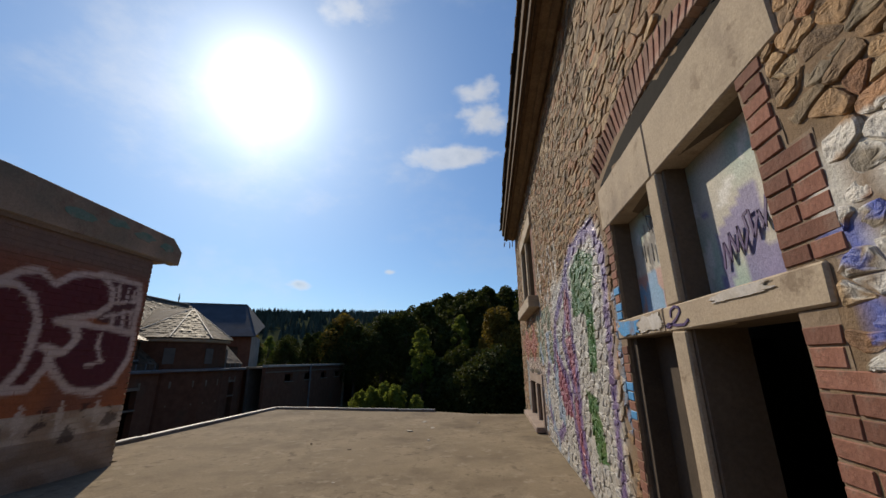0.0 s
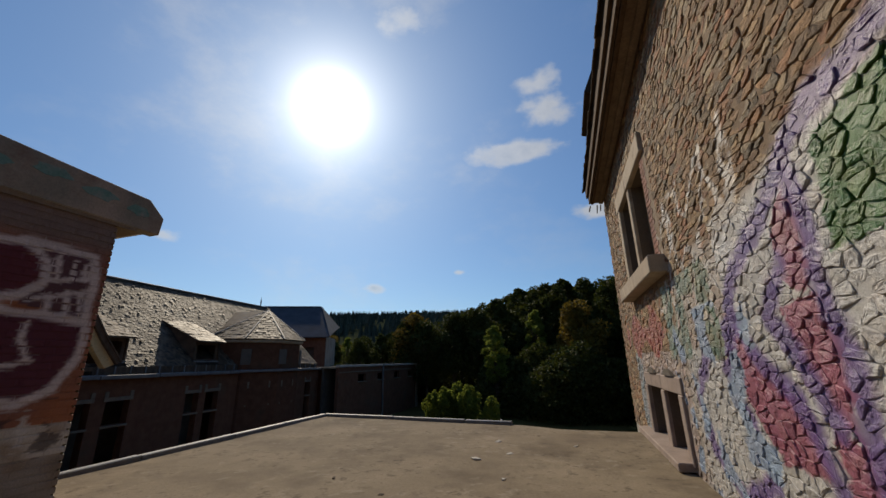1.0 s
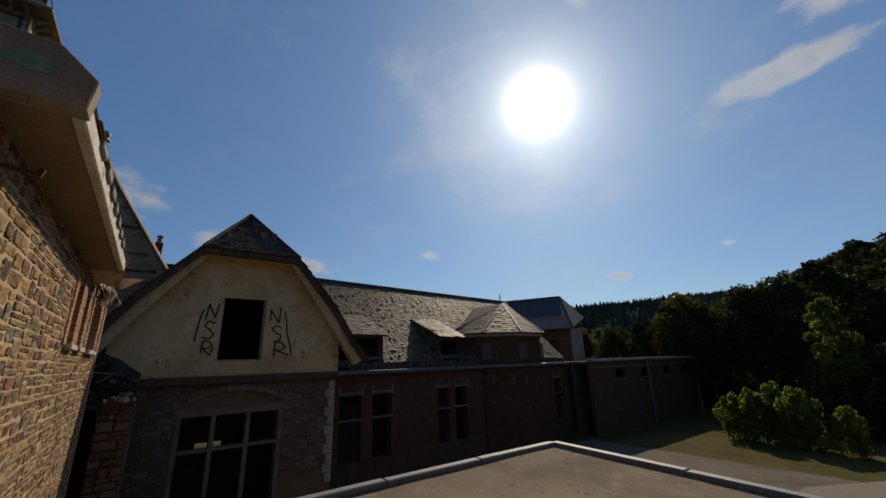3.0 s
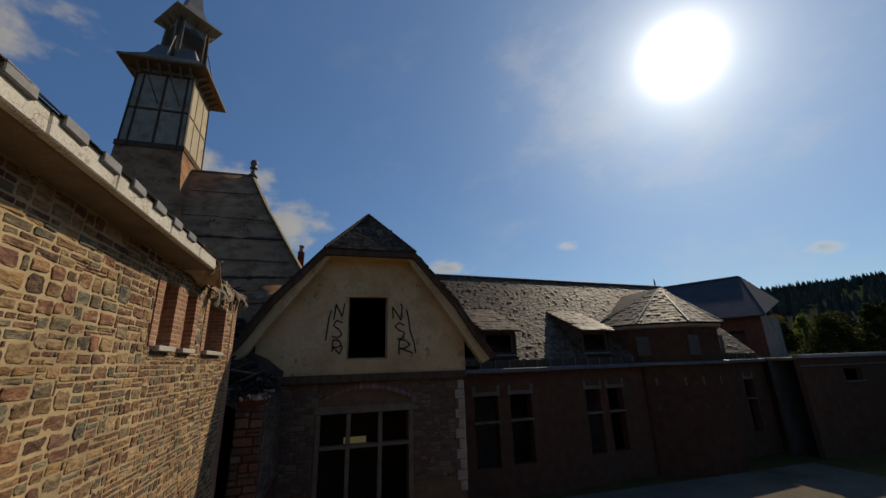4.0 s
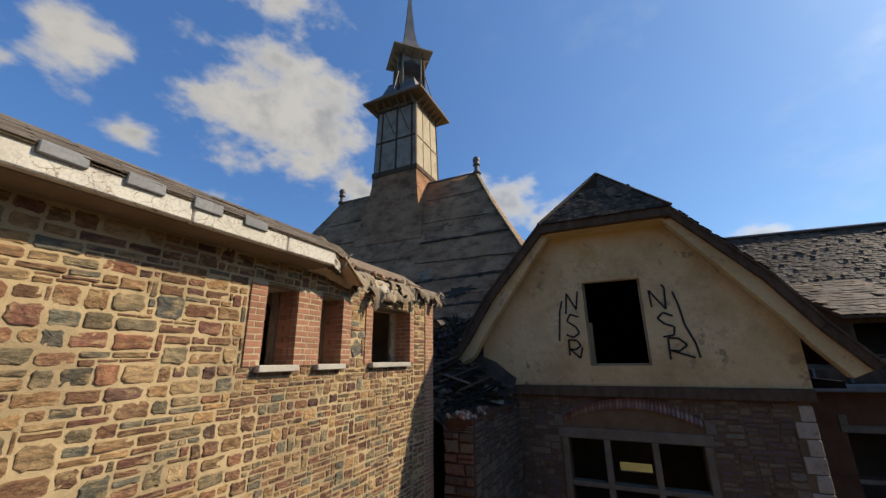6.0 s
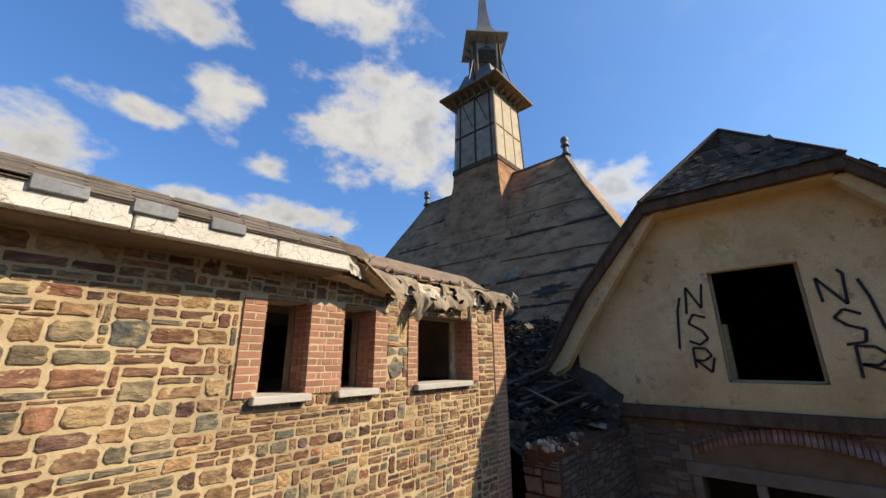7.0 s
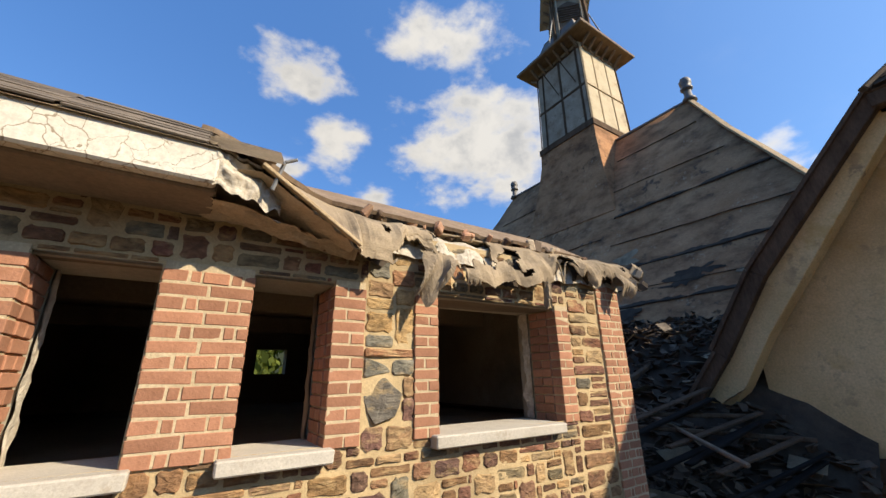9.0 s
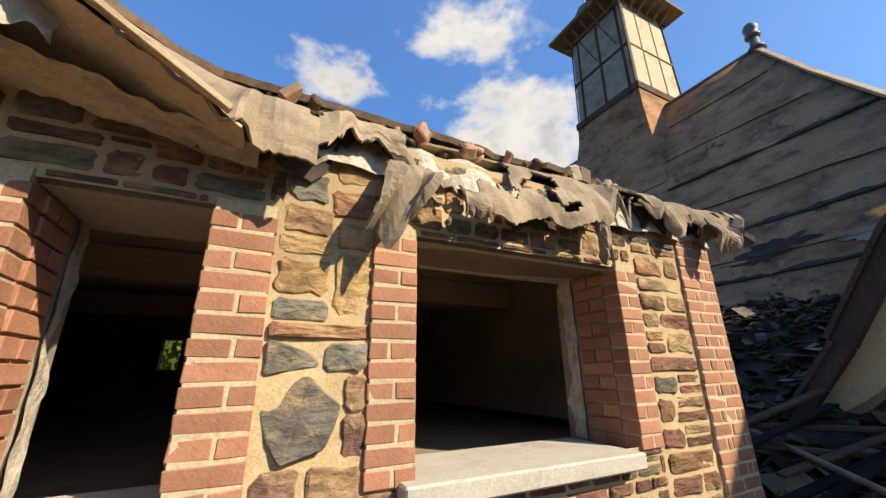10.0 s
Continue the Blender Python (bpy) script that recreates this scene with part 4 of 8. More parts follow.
def build_stone_building():
    rng = random.Random(11)
    house = thing("stone_building", "rubble stone building covered in graffiti, under timber eaves", "building", kind="structure")
    holes = NEAR_OPENINGS + FAR_OPENINGS
    # the core's dark colour stands for the shadow in the opening reveals
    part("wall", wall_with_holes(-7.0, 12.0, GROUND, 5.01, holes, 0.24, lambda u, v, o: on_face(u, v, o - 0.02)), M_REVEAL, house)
    part("gable_wall", block(FACE + 0.0, FACE + 7.0, 11.5, 12.0, GROUND, 5.01), M_CONCRETE, house)
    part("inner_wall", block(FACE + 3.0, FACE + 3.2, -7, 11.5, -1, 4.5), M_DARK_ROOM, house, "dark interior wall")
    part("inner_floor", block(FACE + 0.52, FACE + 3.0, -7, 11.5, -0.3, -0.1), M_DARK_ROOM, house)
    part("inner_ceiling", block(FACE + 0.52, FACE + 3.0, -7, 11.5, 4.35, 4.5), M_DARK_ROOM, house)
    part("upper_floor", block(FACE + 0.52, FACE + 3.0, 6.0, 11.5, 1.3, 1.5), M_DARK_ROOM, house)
    part("back_wall", block(FACE, FACE + 7.0, -7.4, -7.0, GROUND, 4.5), M_CONCRETE, house)

    # jamb bricks, lintels and sills keep their own strip of the wall
    palette = [(0.33, 0.20, 0.105), (0.28, 0.17, 0.095), (0.37, 0.24, 0.13), (0.21, 0.14, 0.09), (0.34, 0.165, 0.09), (0.25, 0.20, 0.14), (0.42, 0.31, 0.19)]
    pieces = []
    boxes = [(1.155, 2.985, DECK - 0.1, 1.39), (1.05, 1.2, DECK - 0.1, 1.21), (1.135, 3.0, 1.39, 1.53), (1.06, 2.985, 1.53, 1.90), (1.155, 2.985, 1.90, 2.25), (1.06, 3.08, 2.25, 2.63), (7.40, 10.05, 2.18, 4.24), (7.62, 9.98, DECK - 0.1, 1.0),
             (1.12, 3.04, 2.6, 2.84), (1.30, 2.86, 2.8, 2.93), (1.62, 2.54, 2.9, 2.99)]
    rings = []
    for u0, u1, v0, v1, step, flat in ((-0.6, 1.4, -0.09, 4.2, 0.072, 1.35), (1.4, 3.1, -0.09, 4.99, 0.08, 1.7), (3.1, 4.7, -0.09, 2.47, 0.074, 1.35), (4.7, 7.6, -0.09, 2.32, 0.072, 1.4),
                                       (3.1, 4.7, 2.47, 4.99, 0.066, 1.9), (4.7, 7.6, 2.32, 4.99, 0.066, 1.9), (7.6, 12.0, -0.09, 4.99, 0.08, 1.7)):
        rings += random_rubble(u0, u1, v0, v1, step, boxes, rng, flat)
    for ring in rings:
        v, f, spots, mid = stone_from_ring(ring, rng, 0.002, 0.014, on_face)
        k = rng.uniform(0.62, 1.12)
        base = blend(rng.choice(palette), rng.choice(palette), rng.random() * 0.4)
        base = (base[0] * k, base[1] * k, base[2] * k)
        tints = []
        for su, sv in spots:
            pc, pa = paint_on_face(su, sv, rng)
            g = rng.uniform(0.82, 1.18)
            tints.append((*[c * g for c in blend(base, pc, pa)], pa))
        pieces.append((v, f, tints, mid))
    wall = thing("rubble_facing", "rough rubble stones with purple, white and green graffiti", "wall", kind="structure")
    lay_pieces(pieces, "stone", M_STONE, wall, lambda m: abs(m[0] - 4.0) + 0.6 * abs(m[1] - 1.4))
    # recessed mortar behind the stones, painted over with them
    step, verts, faces, tints, index = 0.07, [], [], [], {}

    def vid(i, j):
        if (i, j) not in index:
            u, v = -1.2 + i * step, -0.1 + j * step
            index[i, j] = len(verts)
            verts.append(on_face(u, v, 0.003 + 0.009 * noise.noise((u * 6, v * 6, 9))))
            pc, pa = paint_on_face(u, v, rng)
            tints.append((*blend((0.22, 0.15, 0.095), pc, pa), pa * 0.9))
        return index[i, j]

    for i in range(int(13.2 / step)):
        for j in range(int(5.1 / step)):
            u, v = -1.2 + (i + 0.5) * step, -0.1 + (j + 0.5) * step
            if not any(h[0] - step / 2 < u < h[1] + step / 2 and h[2] - step / 2 < v < h[3] + step / 2 for h in holes):
                faces.append((vid(i, j), vid(i, j + 1), vid(i + 1, j + 1), vid(i + 1, j)))
    put_mesh("mortar", verts, faces, M_MORTAR, wall, "dark recessed mortar", smooth=True, tints=tints)

    # ---- near window and door group
    group = thing("window_1", "sandstone window and door frame with a mullion, boarded with graffiti panels", "window", kind="structure")
    for n, a in (("lintel", (1.06, 2.06, 2.25, 2.60)), ("lintel", (2.07, 3.03, 2.25, 2.60)), ("transom", (1.142, 2.20, 1.39, 1.52)), ("transom", (2.205, 3.00, 1.39, 1.52))):
        part(n, block(FACE - 0.016, FACE + 0.18, a[0], a[1], a[2], a[3], 0.008, 0.003), M_CUT_STONE, group)
    # the upright members are stone in front; the dark backing carries their reveals' shade
    for n, z0, z1 in (("mullion", 1.522, 2.248), ("post", DECK, 1.388)):
        part(n, block(FACE - 0.014, FACE + 0.028, 2.012, 2.14, z0, z1, 0.009, 0.004), M_CUT_STONE, group)
        part("timber_frame", block(FACE + 0.03, FACE + 0.19, 2.016, 2.136, z0, z1, 0.004), M_REVEAL_AND_DOOR, group, "dark brown backing standing for the shaded stone reveal")
    part("timber_frame", block(FACE + 0.03, FACE + 0.19, 2.78, 2.855, DECK, 1.388, 0.004), M_REVEAL_AND_DOOR, group, "dark brown backing standing for the shaded stone reveal")
    part("door_leaf", block(FACE + 0.15, FACE + 0.18, 2.14, 2.78, DECK + 0.02, 1.388, 0.004), M_REVEAL_AND_DOOR, group, "dark brown boarded door leaf")
    for y0, y1, words in ((1.31, 2.015, "pale board sprayed green, grey and violet"), (2.137, 2.855, "pale board sprayed white, red and blue")):
        n, verts, faces, tints = 26, [], [], []
        for i in range(n + 1):
            for j in range(n + 1):
                u, v = y0 + (y1 - y0) * i / n, 1.525 + 0.72 * j / n
                verts.append(on_face(u, v, -0.13))
                c = blend((0.44, 0.42, 0.37), (0.34, 0.45, 0.40), smooth01(-0.2, 0.4, noise.noise((u * 3, v * 3, 41))))
                k = noise.noise((u * 7 + v * 3, v * 4, 43 + y0))
                if y0 < 2:
                    if k > 0.16 and v < 1.95:
                        c = blend(c, (0.17, 0.15, 0.33), 0.85)
                    elif k < -0.3:
                        c = blend(c, (0.62, 0.63, 0.62), 0.8)
                else:
                    if v < 1.82:
                        c = blend(c, SKY_P if k > -0.12 else (0.5, 0.2, 0.16), 0.6)
                    elif k > 0.2:
                        c = blend(c, (0.10, 0.09, 0.09), 0.8)
                    elif k < -0.28:
                        c = blend(c, (0.6, 0.6, 0.58), 0.8)
                tints.append((*c, 0.5))
        for i in range(n):
            for j in range(n):
                a = i * (n + 1) + j
                faces.append((a, a + 1, a + n + 2, a + n + 1))
        board = put_mesh("board", verts, faces, M_BRICK_PAINTED, group, words, tints=tints)
        mod = board.modifiers.new("thick", "SOLIDIFY")
        mod.thickness = 0.03
    scrawl = [(1.80, 1.64), (1.775, 1.76), (1.745, 1.66), (1.725, 1.79), (1.69, 1.69), (1.66, 1.80), (1.645, 1.68), (1.60, 1.76), (1.61, 1.83), (1.575, 1.84), (1.57, 1.72), (1.52, 1.82), (1.50, 1.74), (1.46, 1.86)]
    for p, q in zip(scrawl, scrawl[1:]):
        part("stroke", beam(on_face(*p, -0.116), on_face(*q, -0.116), 0.014, 0.004, 0, up=(1, 0, 0)), M_VIOLET, group)
    for p, q in (((2.50, 2.06), (2.52, 2.18)), ((2.52, 2.18), (2.44, 2.14)), ((2.40, 2.05), (2.36, 2.18)), ((2.36, 2.18), (2.31, 2.05)), ((2.27, 2.05), (2.27, 2.18)), ((2.27, 2.12), (2.20, 2.12)), ((2.20, 2.05), (2.20, 2.18)),
                 ((2.62, 1.88), (2.62, 2.0)), ((2.50, 1.86), (2.50, 1.98)), ((2.42, 1.86), (2.36, 1.98)), ((2.36, 1.98), (2.30, 1.86)), ((2.26, 1.74), (2.28, 1.88)), ((2.34, 1.70), (2.36, 1.84))):
        part("stroke", beam(on_face(*p, -0.116), on_face(*q, -0.116), 0.009, 0.004, 0, up=(1, 0, 0)), M_INK, group)
    for y0, y1, z0, z1, mat, words in ((2.52, 3.0, 1.392, 1.518, M_BRICK_BLUE, "sky-blue spray paint"), (2.18, 2.60, 1.40, 1.518, M_WHITE_SPRAY, "thin white spray paint"), (1.30, 1.75, 1.47, 1.515, M_WHITE_SPRAY, "thin white spray paint")):
        m, ring = 70, []
        for i in range(m):
            a = 2 * math.pi * i / m
            r = 0.78 + 0.3 * noise.noise((math.cos(a) * 2, math.sin(a) * 2, y0 * 9)) + 0.22 * noise.noise((math.cos(a) * 9, math.sin(a) * 9, y0 * 9))
            ring.append(((y0 + y1) / 2 + (y1 - y0) / 2 * r * abs(math.cos(a)) ** 0.5 * (1 if math.cos(a) > 0 else -1), (z0 + z1) / 2 + (z1 - z0) / 2 * r * abs(math.sin(a)) ** 0.5 * (1 if math.sin(a) > 0 else -1)))
        part("paint_patch", prism(ring, 0.003, lambda u, v, o: on_face(u, v, o + 0.0225)), mat, group, words)
    curl = [(2.115, 1.46), (2.105, 1.495), (2.06, 1.510), (2.015, 1.50), (2.01, 1.478), (2.06, 1.445), (2.15, 1.412), (2.19, 1.418), (2.15, 1.43), (2.06, 1.415), (1.985, 1.412), (1.94, 1.432)]
    for p, q in zip(curl, curl[1:]):
        part("stroke", beam(on_face(*p, 0.018), on_face(*q, 0.018), 0.013, 0.006, 0, up=(1, 0, 0)), M_VIOLET, group)
    # brick jambs, bedded flush
    for y0, y1, z0, z1 in ((1.155, 1.295, 1.2, 1.388), (1.05, 1.295, DECK, 1.2), (1.06, 1.295, 1.522, 1.90), (1.155, 1.295, 1.90, 2.248), (2.865, 2.985, DECK, 1.388), (2.865, 2.985, 1.522, 2.248)):
        part("jamb_mortar", block(FACE - 0.004, FACE + 0.12, y0, y1, z0, z1), M_JOINT, house)
    for y0, y1 in ((1.05, 1.138), (3.032, 3.085)):
        part("jamb_mortar", block(FACE - 0.004, FACE + 0.12, y0, y1, 2.25, 2.63), M_JOINT, house)
    ring = [(1.12, 2.605)] + [(1.12 + 1.92 * k / 16, arch_height(1.12 + 1.92 * k / 16, 2.08, 1.0, 2.62, 0.17) + 0.205) for k in range(17)] + [(3.04, 2.605)]
    part("arch_mortar", prism(ring, 0.1, lambda u, v, o: on_face(u, v, o - 0.004)), M_JOINT, house)
    # no real gap: a black plate carries the shade between arch and lintel
    ring = [(1.2 + 1.76 * k / 16, arch_height(1.2 + 1.76 * k / 16, 2.08, 1.0, 2.62, 0.17) - 0.035) for k in range(17)] + [(2.96, 2.607), (1.2, 2.607)]
    part("arch_gap", prism(ring, 0.006, lambda u, v, o: on_face(u, v, o + 0.006)), M_CHAR_SHADE, house, "dark plate standing for the shaded gap under the brick arch")
    course = 0.0615
    for k in range(int(1.36 / course)):
        z = DECK + 0.03 + (k + 0.5) * course
        for y, w in ([(1.226, 0.135 if k % 2 else 0.115)] if z > 1.21 else [(1.176, 0.23)] if k % 3 == 1 else [(1.24, 0.11), (1.118, 0.118)]):
            brick_at(house, (FACE + 0.055, y, z), (w, 0.13, course - 0.008), "x", M_BRICK_OLD, rng)
        for y, w in [(2.926, 0.118 if k % 2 else 0.10)]:
            brick_at(house, (FACE + 0.055, y, z), (w, 0.13, course - 0.008), "x", M_BRICK_BLUE if k in (14, 16, 17) and y < 2.95 else M_BRICK_OLD, rng)
    for k in range(12):
        z = 1.525 + (k + 0.5) * course
        if z > 2.245:
            break
        for y, w in ([(1.226, 0.13 if k % 2 else 0.11)] if k > 5 else [(1.178, 0.226)] if k % 4 == 1 else [(1.237, 0.108), (1.120, 0.108)]):
            brick_at(house, (FACE + 0.055, y, z), (w, 0.13, course - 0.008), "x", M_BRICK_OLD, rng)
        for y, w in [(2.926, 0.118 if k % 2 else 0.10)]:
            brick_at(house, (FACE + 0.055, y, z), (w, 0.13, course - 0.008), "x", M_BRICK_BLUE if k in (0, 1, 3) and y < 2.95 else M_BRICK_OLD, rng)
    # relieving arch of upright bricks
    n = 27
    for k in range(n):
        u = 1.14 + 1.88 * (k + 0.5) / n
        lean = (u - 2.08) * 0.42
        b = brick_at(house, (FACE + 0.045, u, arch_height(u, 2.08, 1.0, 2.62, 0.17) + 0.09), (0.058, 0.12, 0.235), "x", M_BRICK_OLD, rng)
        b.rotation_euler = (-lean, 0, math.pi / 2)
        b.rotation_mode = "XYZ"

    # ---- far upper window with its sill, and the low openings on the deck
    win = thing("window_2", "tall stone window with a mullion and a heavy sill", "window", kind="structure")
    for n, a, o in (("lintel", (7.46, 8.80, 3.93, 4.22), 0.03), ("lintel", (8.81, 10.02, 3.93, 4.22), 0.03), ("mullion", (8.725, 8.895, 2.46, 3.93), 0.0),
                    ("jamb", (9.745, 9.98, 2.46, 3.93), 0.015), ("sill", (7.36, 10.08, 2.22, 2.445), 0.17)):
        part(n, block(FACE - 0.03 - o, FACE + 0.22, a[0], a[1], a[2], a[3], 0.012, 0.004), M_CUT_STONE, win)
    part("shutter_board", block(FACE + 0.19, FACE + 0.22, 7.8, 8.72, 2.45, 3.92), M_TIMBER_PALE, win, "pale board closing the window")
    for k in range(20):
        z = 2.46 + (k + 0.5) * 0.073
        brick_at(house, (FACE + 0.05, 7.69 if k % 2 else 7.66, z), (0.19 if k % 2 else 0.25, 0.12, 0.065), "x", M_BRICK_OLD, rng)
    part("jamb_mortar", block(FACE - 0.004, FACE + 0.12, 7.40, 7.79, 2.45, 3.925), M_JOINT, house)
    low = thing("window_3", "low openings at deck level with a pink-stained stone lintel", "window", kind="structure")
    for n, a, o in (("lintel", (7.66, 8.74, 0.79, 0.99), 0.0), ("lintel", (8.75, 9.94, 0.79, 0.99), 0.0), ("mullion", (8.625, 8.855, 0.02, 0.785), 0.0), ("jamb", (7.66, 7.835, 0.02, 0.785), 0.01), ("jamb", (9.765, 9.94, 0.02, 0.785), 0.01),
                    ("threshold", (7.7, 10.4, DECK + 0.01, 0.06), 0.16)):
        part(n, block(FACE - 0.03 - o, FACE + 0.20, a[0], a[1], a[2], a[3], 0.012, 0.005), M_CUT_STONE_PINK, low)
    part("panel", block(FACE + 0.16, FACE + 0.19, 7.84, 8.62, 0.02, 0.78), M_RUST_PANEL, low, "red-brown panel")
    # the arched holes are solid plates, their inner shade given as dark colour
    for c in (8.2, 9.25):
        n = 10
        ring = [(c - 0.26, 0.995)] + [(c - 0.26 + 0.52 * k / n, 0.995 + 0.085 * math.sin(math.pi * k / n)) for k in range(1, n)] + [(c + 0.26, 0.995)]
        part("vent_hole", prism(ring, 0.05, lambda u, v, o: on_face(u, v, o + 0.055)), M_DARK_ROOM, low, "dark arched plate standing for the shaded gap over the lintel")

    # ---- eaves
    below = set(house.children)
    part("soffit", block(0.50, FACE, -7.2, 11.9, 4.69, 4.73), M_TIMBER_MID, house, "weathered timber eaves boarding")
    for x0, x1, z0, z1 in ((0.47, 0.50, 4.65, 4.91), (0.42, 0.468, 4.81, 5.03), (0.52, 0.58, 4.63, 4.688)):
        part("eaves_board", block(x0, x1, -7.2, 11.82, z0, z1, 0.006), M_TIMBER, house)
    part("eaves_moulding", block(0.86, FACE - 0.005, -7.2, 11.85, 4.58, 4.688, 0.02), M_TIMBER_MID, house)
    part("eaves_moulding", block(0.70, 0.80, -7.2, 11.85, 4.63, 4.688, 0.015), M_TIMBER_MID, house)
    bm = bmesh.new()
    for a in (((0.40, -7.2, 5.05), (0.40, 11.9, 5.05), (2.2, 11.9, 8.6), (2.2, -7.2, 8.6)), ((2.2, -7.2, 8.6), (2.2, 11.9, 8.6), (6.0, 11.9, 9.2), (6.0, -7.2, 9.2))):
        bm.faces.new([bm.verts.new(p) for p in a])
    bmesh.ops.solidify(bm, geom=bm.faces[:], thickness=0.08)
    part("roof", bm, M_SLATE_DARK, house, "dark slate mansard roof")
    slates = []
    y = -1.0
    while y < 11.85:
        w = rng.uniform(0.17, 0.24)
        h = rng.uniform(-0.02, 0.012)
        b = block(0.36 + h, 0.62, y, y + w - 0.012, 5.04, 5.055)
        me = bpy.data.meshes.new("slate")
        b.transform(Matrix.Translation((0.36, 0, 5.04)) @ Matrix.Rotation(-0.5 + rng.uniform(-0.1, 0.1), 4, "Y") @ Matrix.Translation((-0.36, 0, -5.04)))
        b.to_mesh(me)
        b.free()
        me.materials.append(M_SLATE_DARK)
        s = new("slate", me)
        s.parent = house
        y += w
    dormer = thing("roof_dormer", "slate-hung roof dormer with a ball finial", "dormer", kind="structure")
    part("cheek", prism([(0.72, 4.95), (0.72, 6.6), (1.0, 7.6), (2.2, 7.6), (1.9, 6.6)], 1.5, lambda u, v, o: Vector((u, 11.55 + o, v))), M_SLATE, dormer)
    part("roof", prism([(0.5, 6.55), (1.0, 7.75), (1.05, 7.62), (0.62, 6.5)], 1.8, lambda u, v, o: Vector((u, 11.7 + o, v)), 0.01), M_SLATE_DARK, dormer)
    part("finial", lathe([(0.02, 0), (0.03, 0.15), (0.08, 0.2), (0.1, 0.28), (0.07, 0.36), (0.01, 0.4)], 10, (0.98, 11.4, 7.72)), M_IRON, dormer, smooth=True)
    for ob in [c for c in house.children if c not in below] + [dormer]:
        ob.location = (0.15, 0.05, 0.31)
    hook = thing("gutter_bracket", "broken rusty gutter brackets at the eaves end", "bracket")
    for k in (0, 2, 3):
        part("hook", beam((0.5 + 0.08 * k, 11.83, 4.61), (0.47 + 0.09 * k, 11.98 + 0.03 * (k % 2), 4.51 - 0.03 * (k % 3)), 0.025, 0.02, 0), M_IRON, hook)
    hook.location = (0.15, 0.05, 0.31)


build_stone_building()


# ---------------------------------------------------------------- sunlit rubble building with the graffiti end wall
SIDE, END = 5.10, -5.12      # its long face looks to +y, its end to +x
WINDOWS = [(-10.25, -9.78), (-11.13, -10.69), (-13.11, -11.90)]
SILL_Z, HEAD_Z = 1.62, 2.54


def on_side(u, v, out):
    """u runs along -x, so that the wall is drawn as seen from the court."""
    return Vector((-u, SIDE + out, v))


# stones that stand out between the brick jambs
TAN, RUST, GREY, MAROON, BROWN = (0.38, 0.26, 0.13), (0.28, 0.15, 0.085), (0.16, 0.155, 0.13), (0.16, 0.088, 0.072), (0.24, 0.155, 0.09)
SPECIAL = [((11.55, 11.71, 1.99, 2.09), GREY, 1), ((11.63, 11.71, 1.86, 1.98), BROWN, 1), ((11.63, 11.71, 1.71, 1.85), MAROON, 1),
           ((11.56, 11.71, 2.18, 2.44), TAN, 0), ((11.36, 11.55, 2.25, 2.40), (0.29, 0.19, 0.09), 1), ((11.36, 11.55, 2.16, 2.245), GREY, 0), ((11.36, 11.71, 2.105, 2.155), RUST, 0), ((11.36, 11.55, 2.41, 2.48), TAN, 0),
           ((11.56, 11.71, 2.45, 2.56), TAN, 0), ((11.36, 11.55, 2.49, 2.60), BROWN, 0), ((11.36, 11.52, 2.61, 2.74), GREY, 0), ((11.53, 11.71, 2.57, 2.70), RUST, 0), ((11.36, 11.50, 1.56, 1.695), MAROON, 0), ((11.52, 11.71, 1.56, 1.695), BROWN, 0),
           ((11.36, 11.53, 2.75, 2.90), BROWN, 0), ((11.54, 11.72, 2.71, 2.88), TAN, 0), ((8.62, 8.86, 2.02, 2.26), (0.10, 0.10, 0.088), 0)]


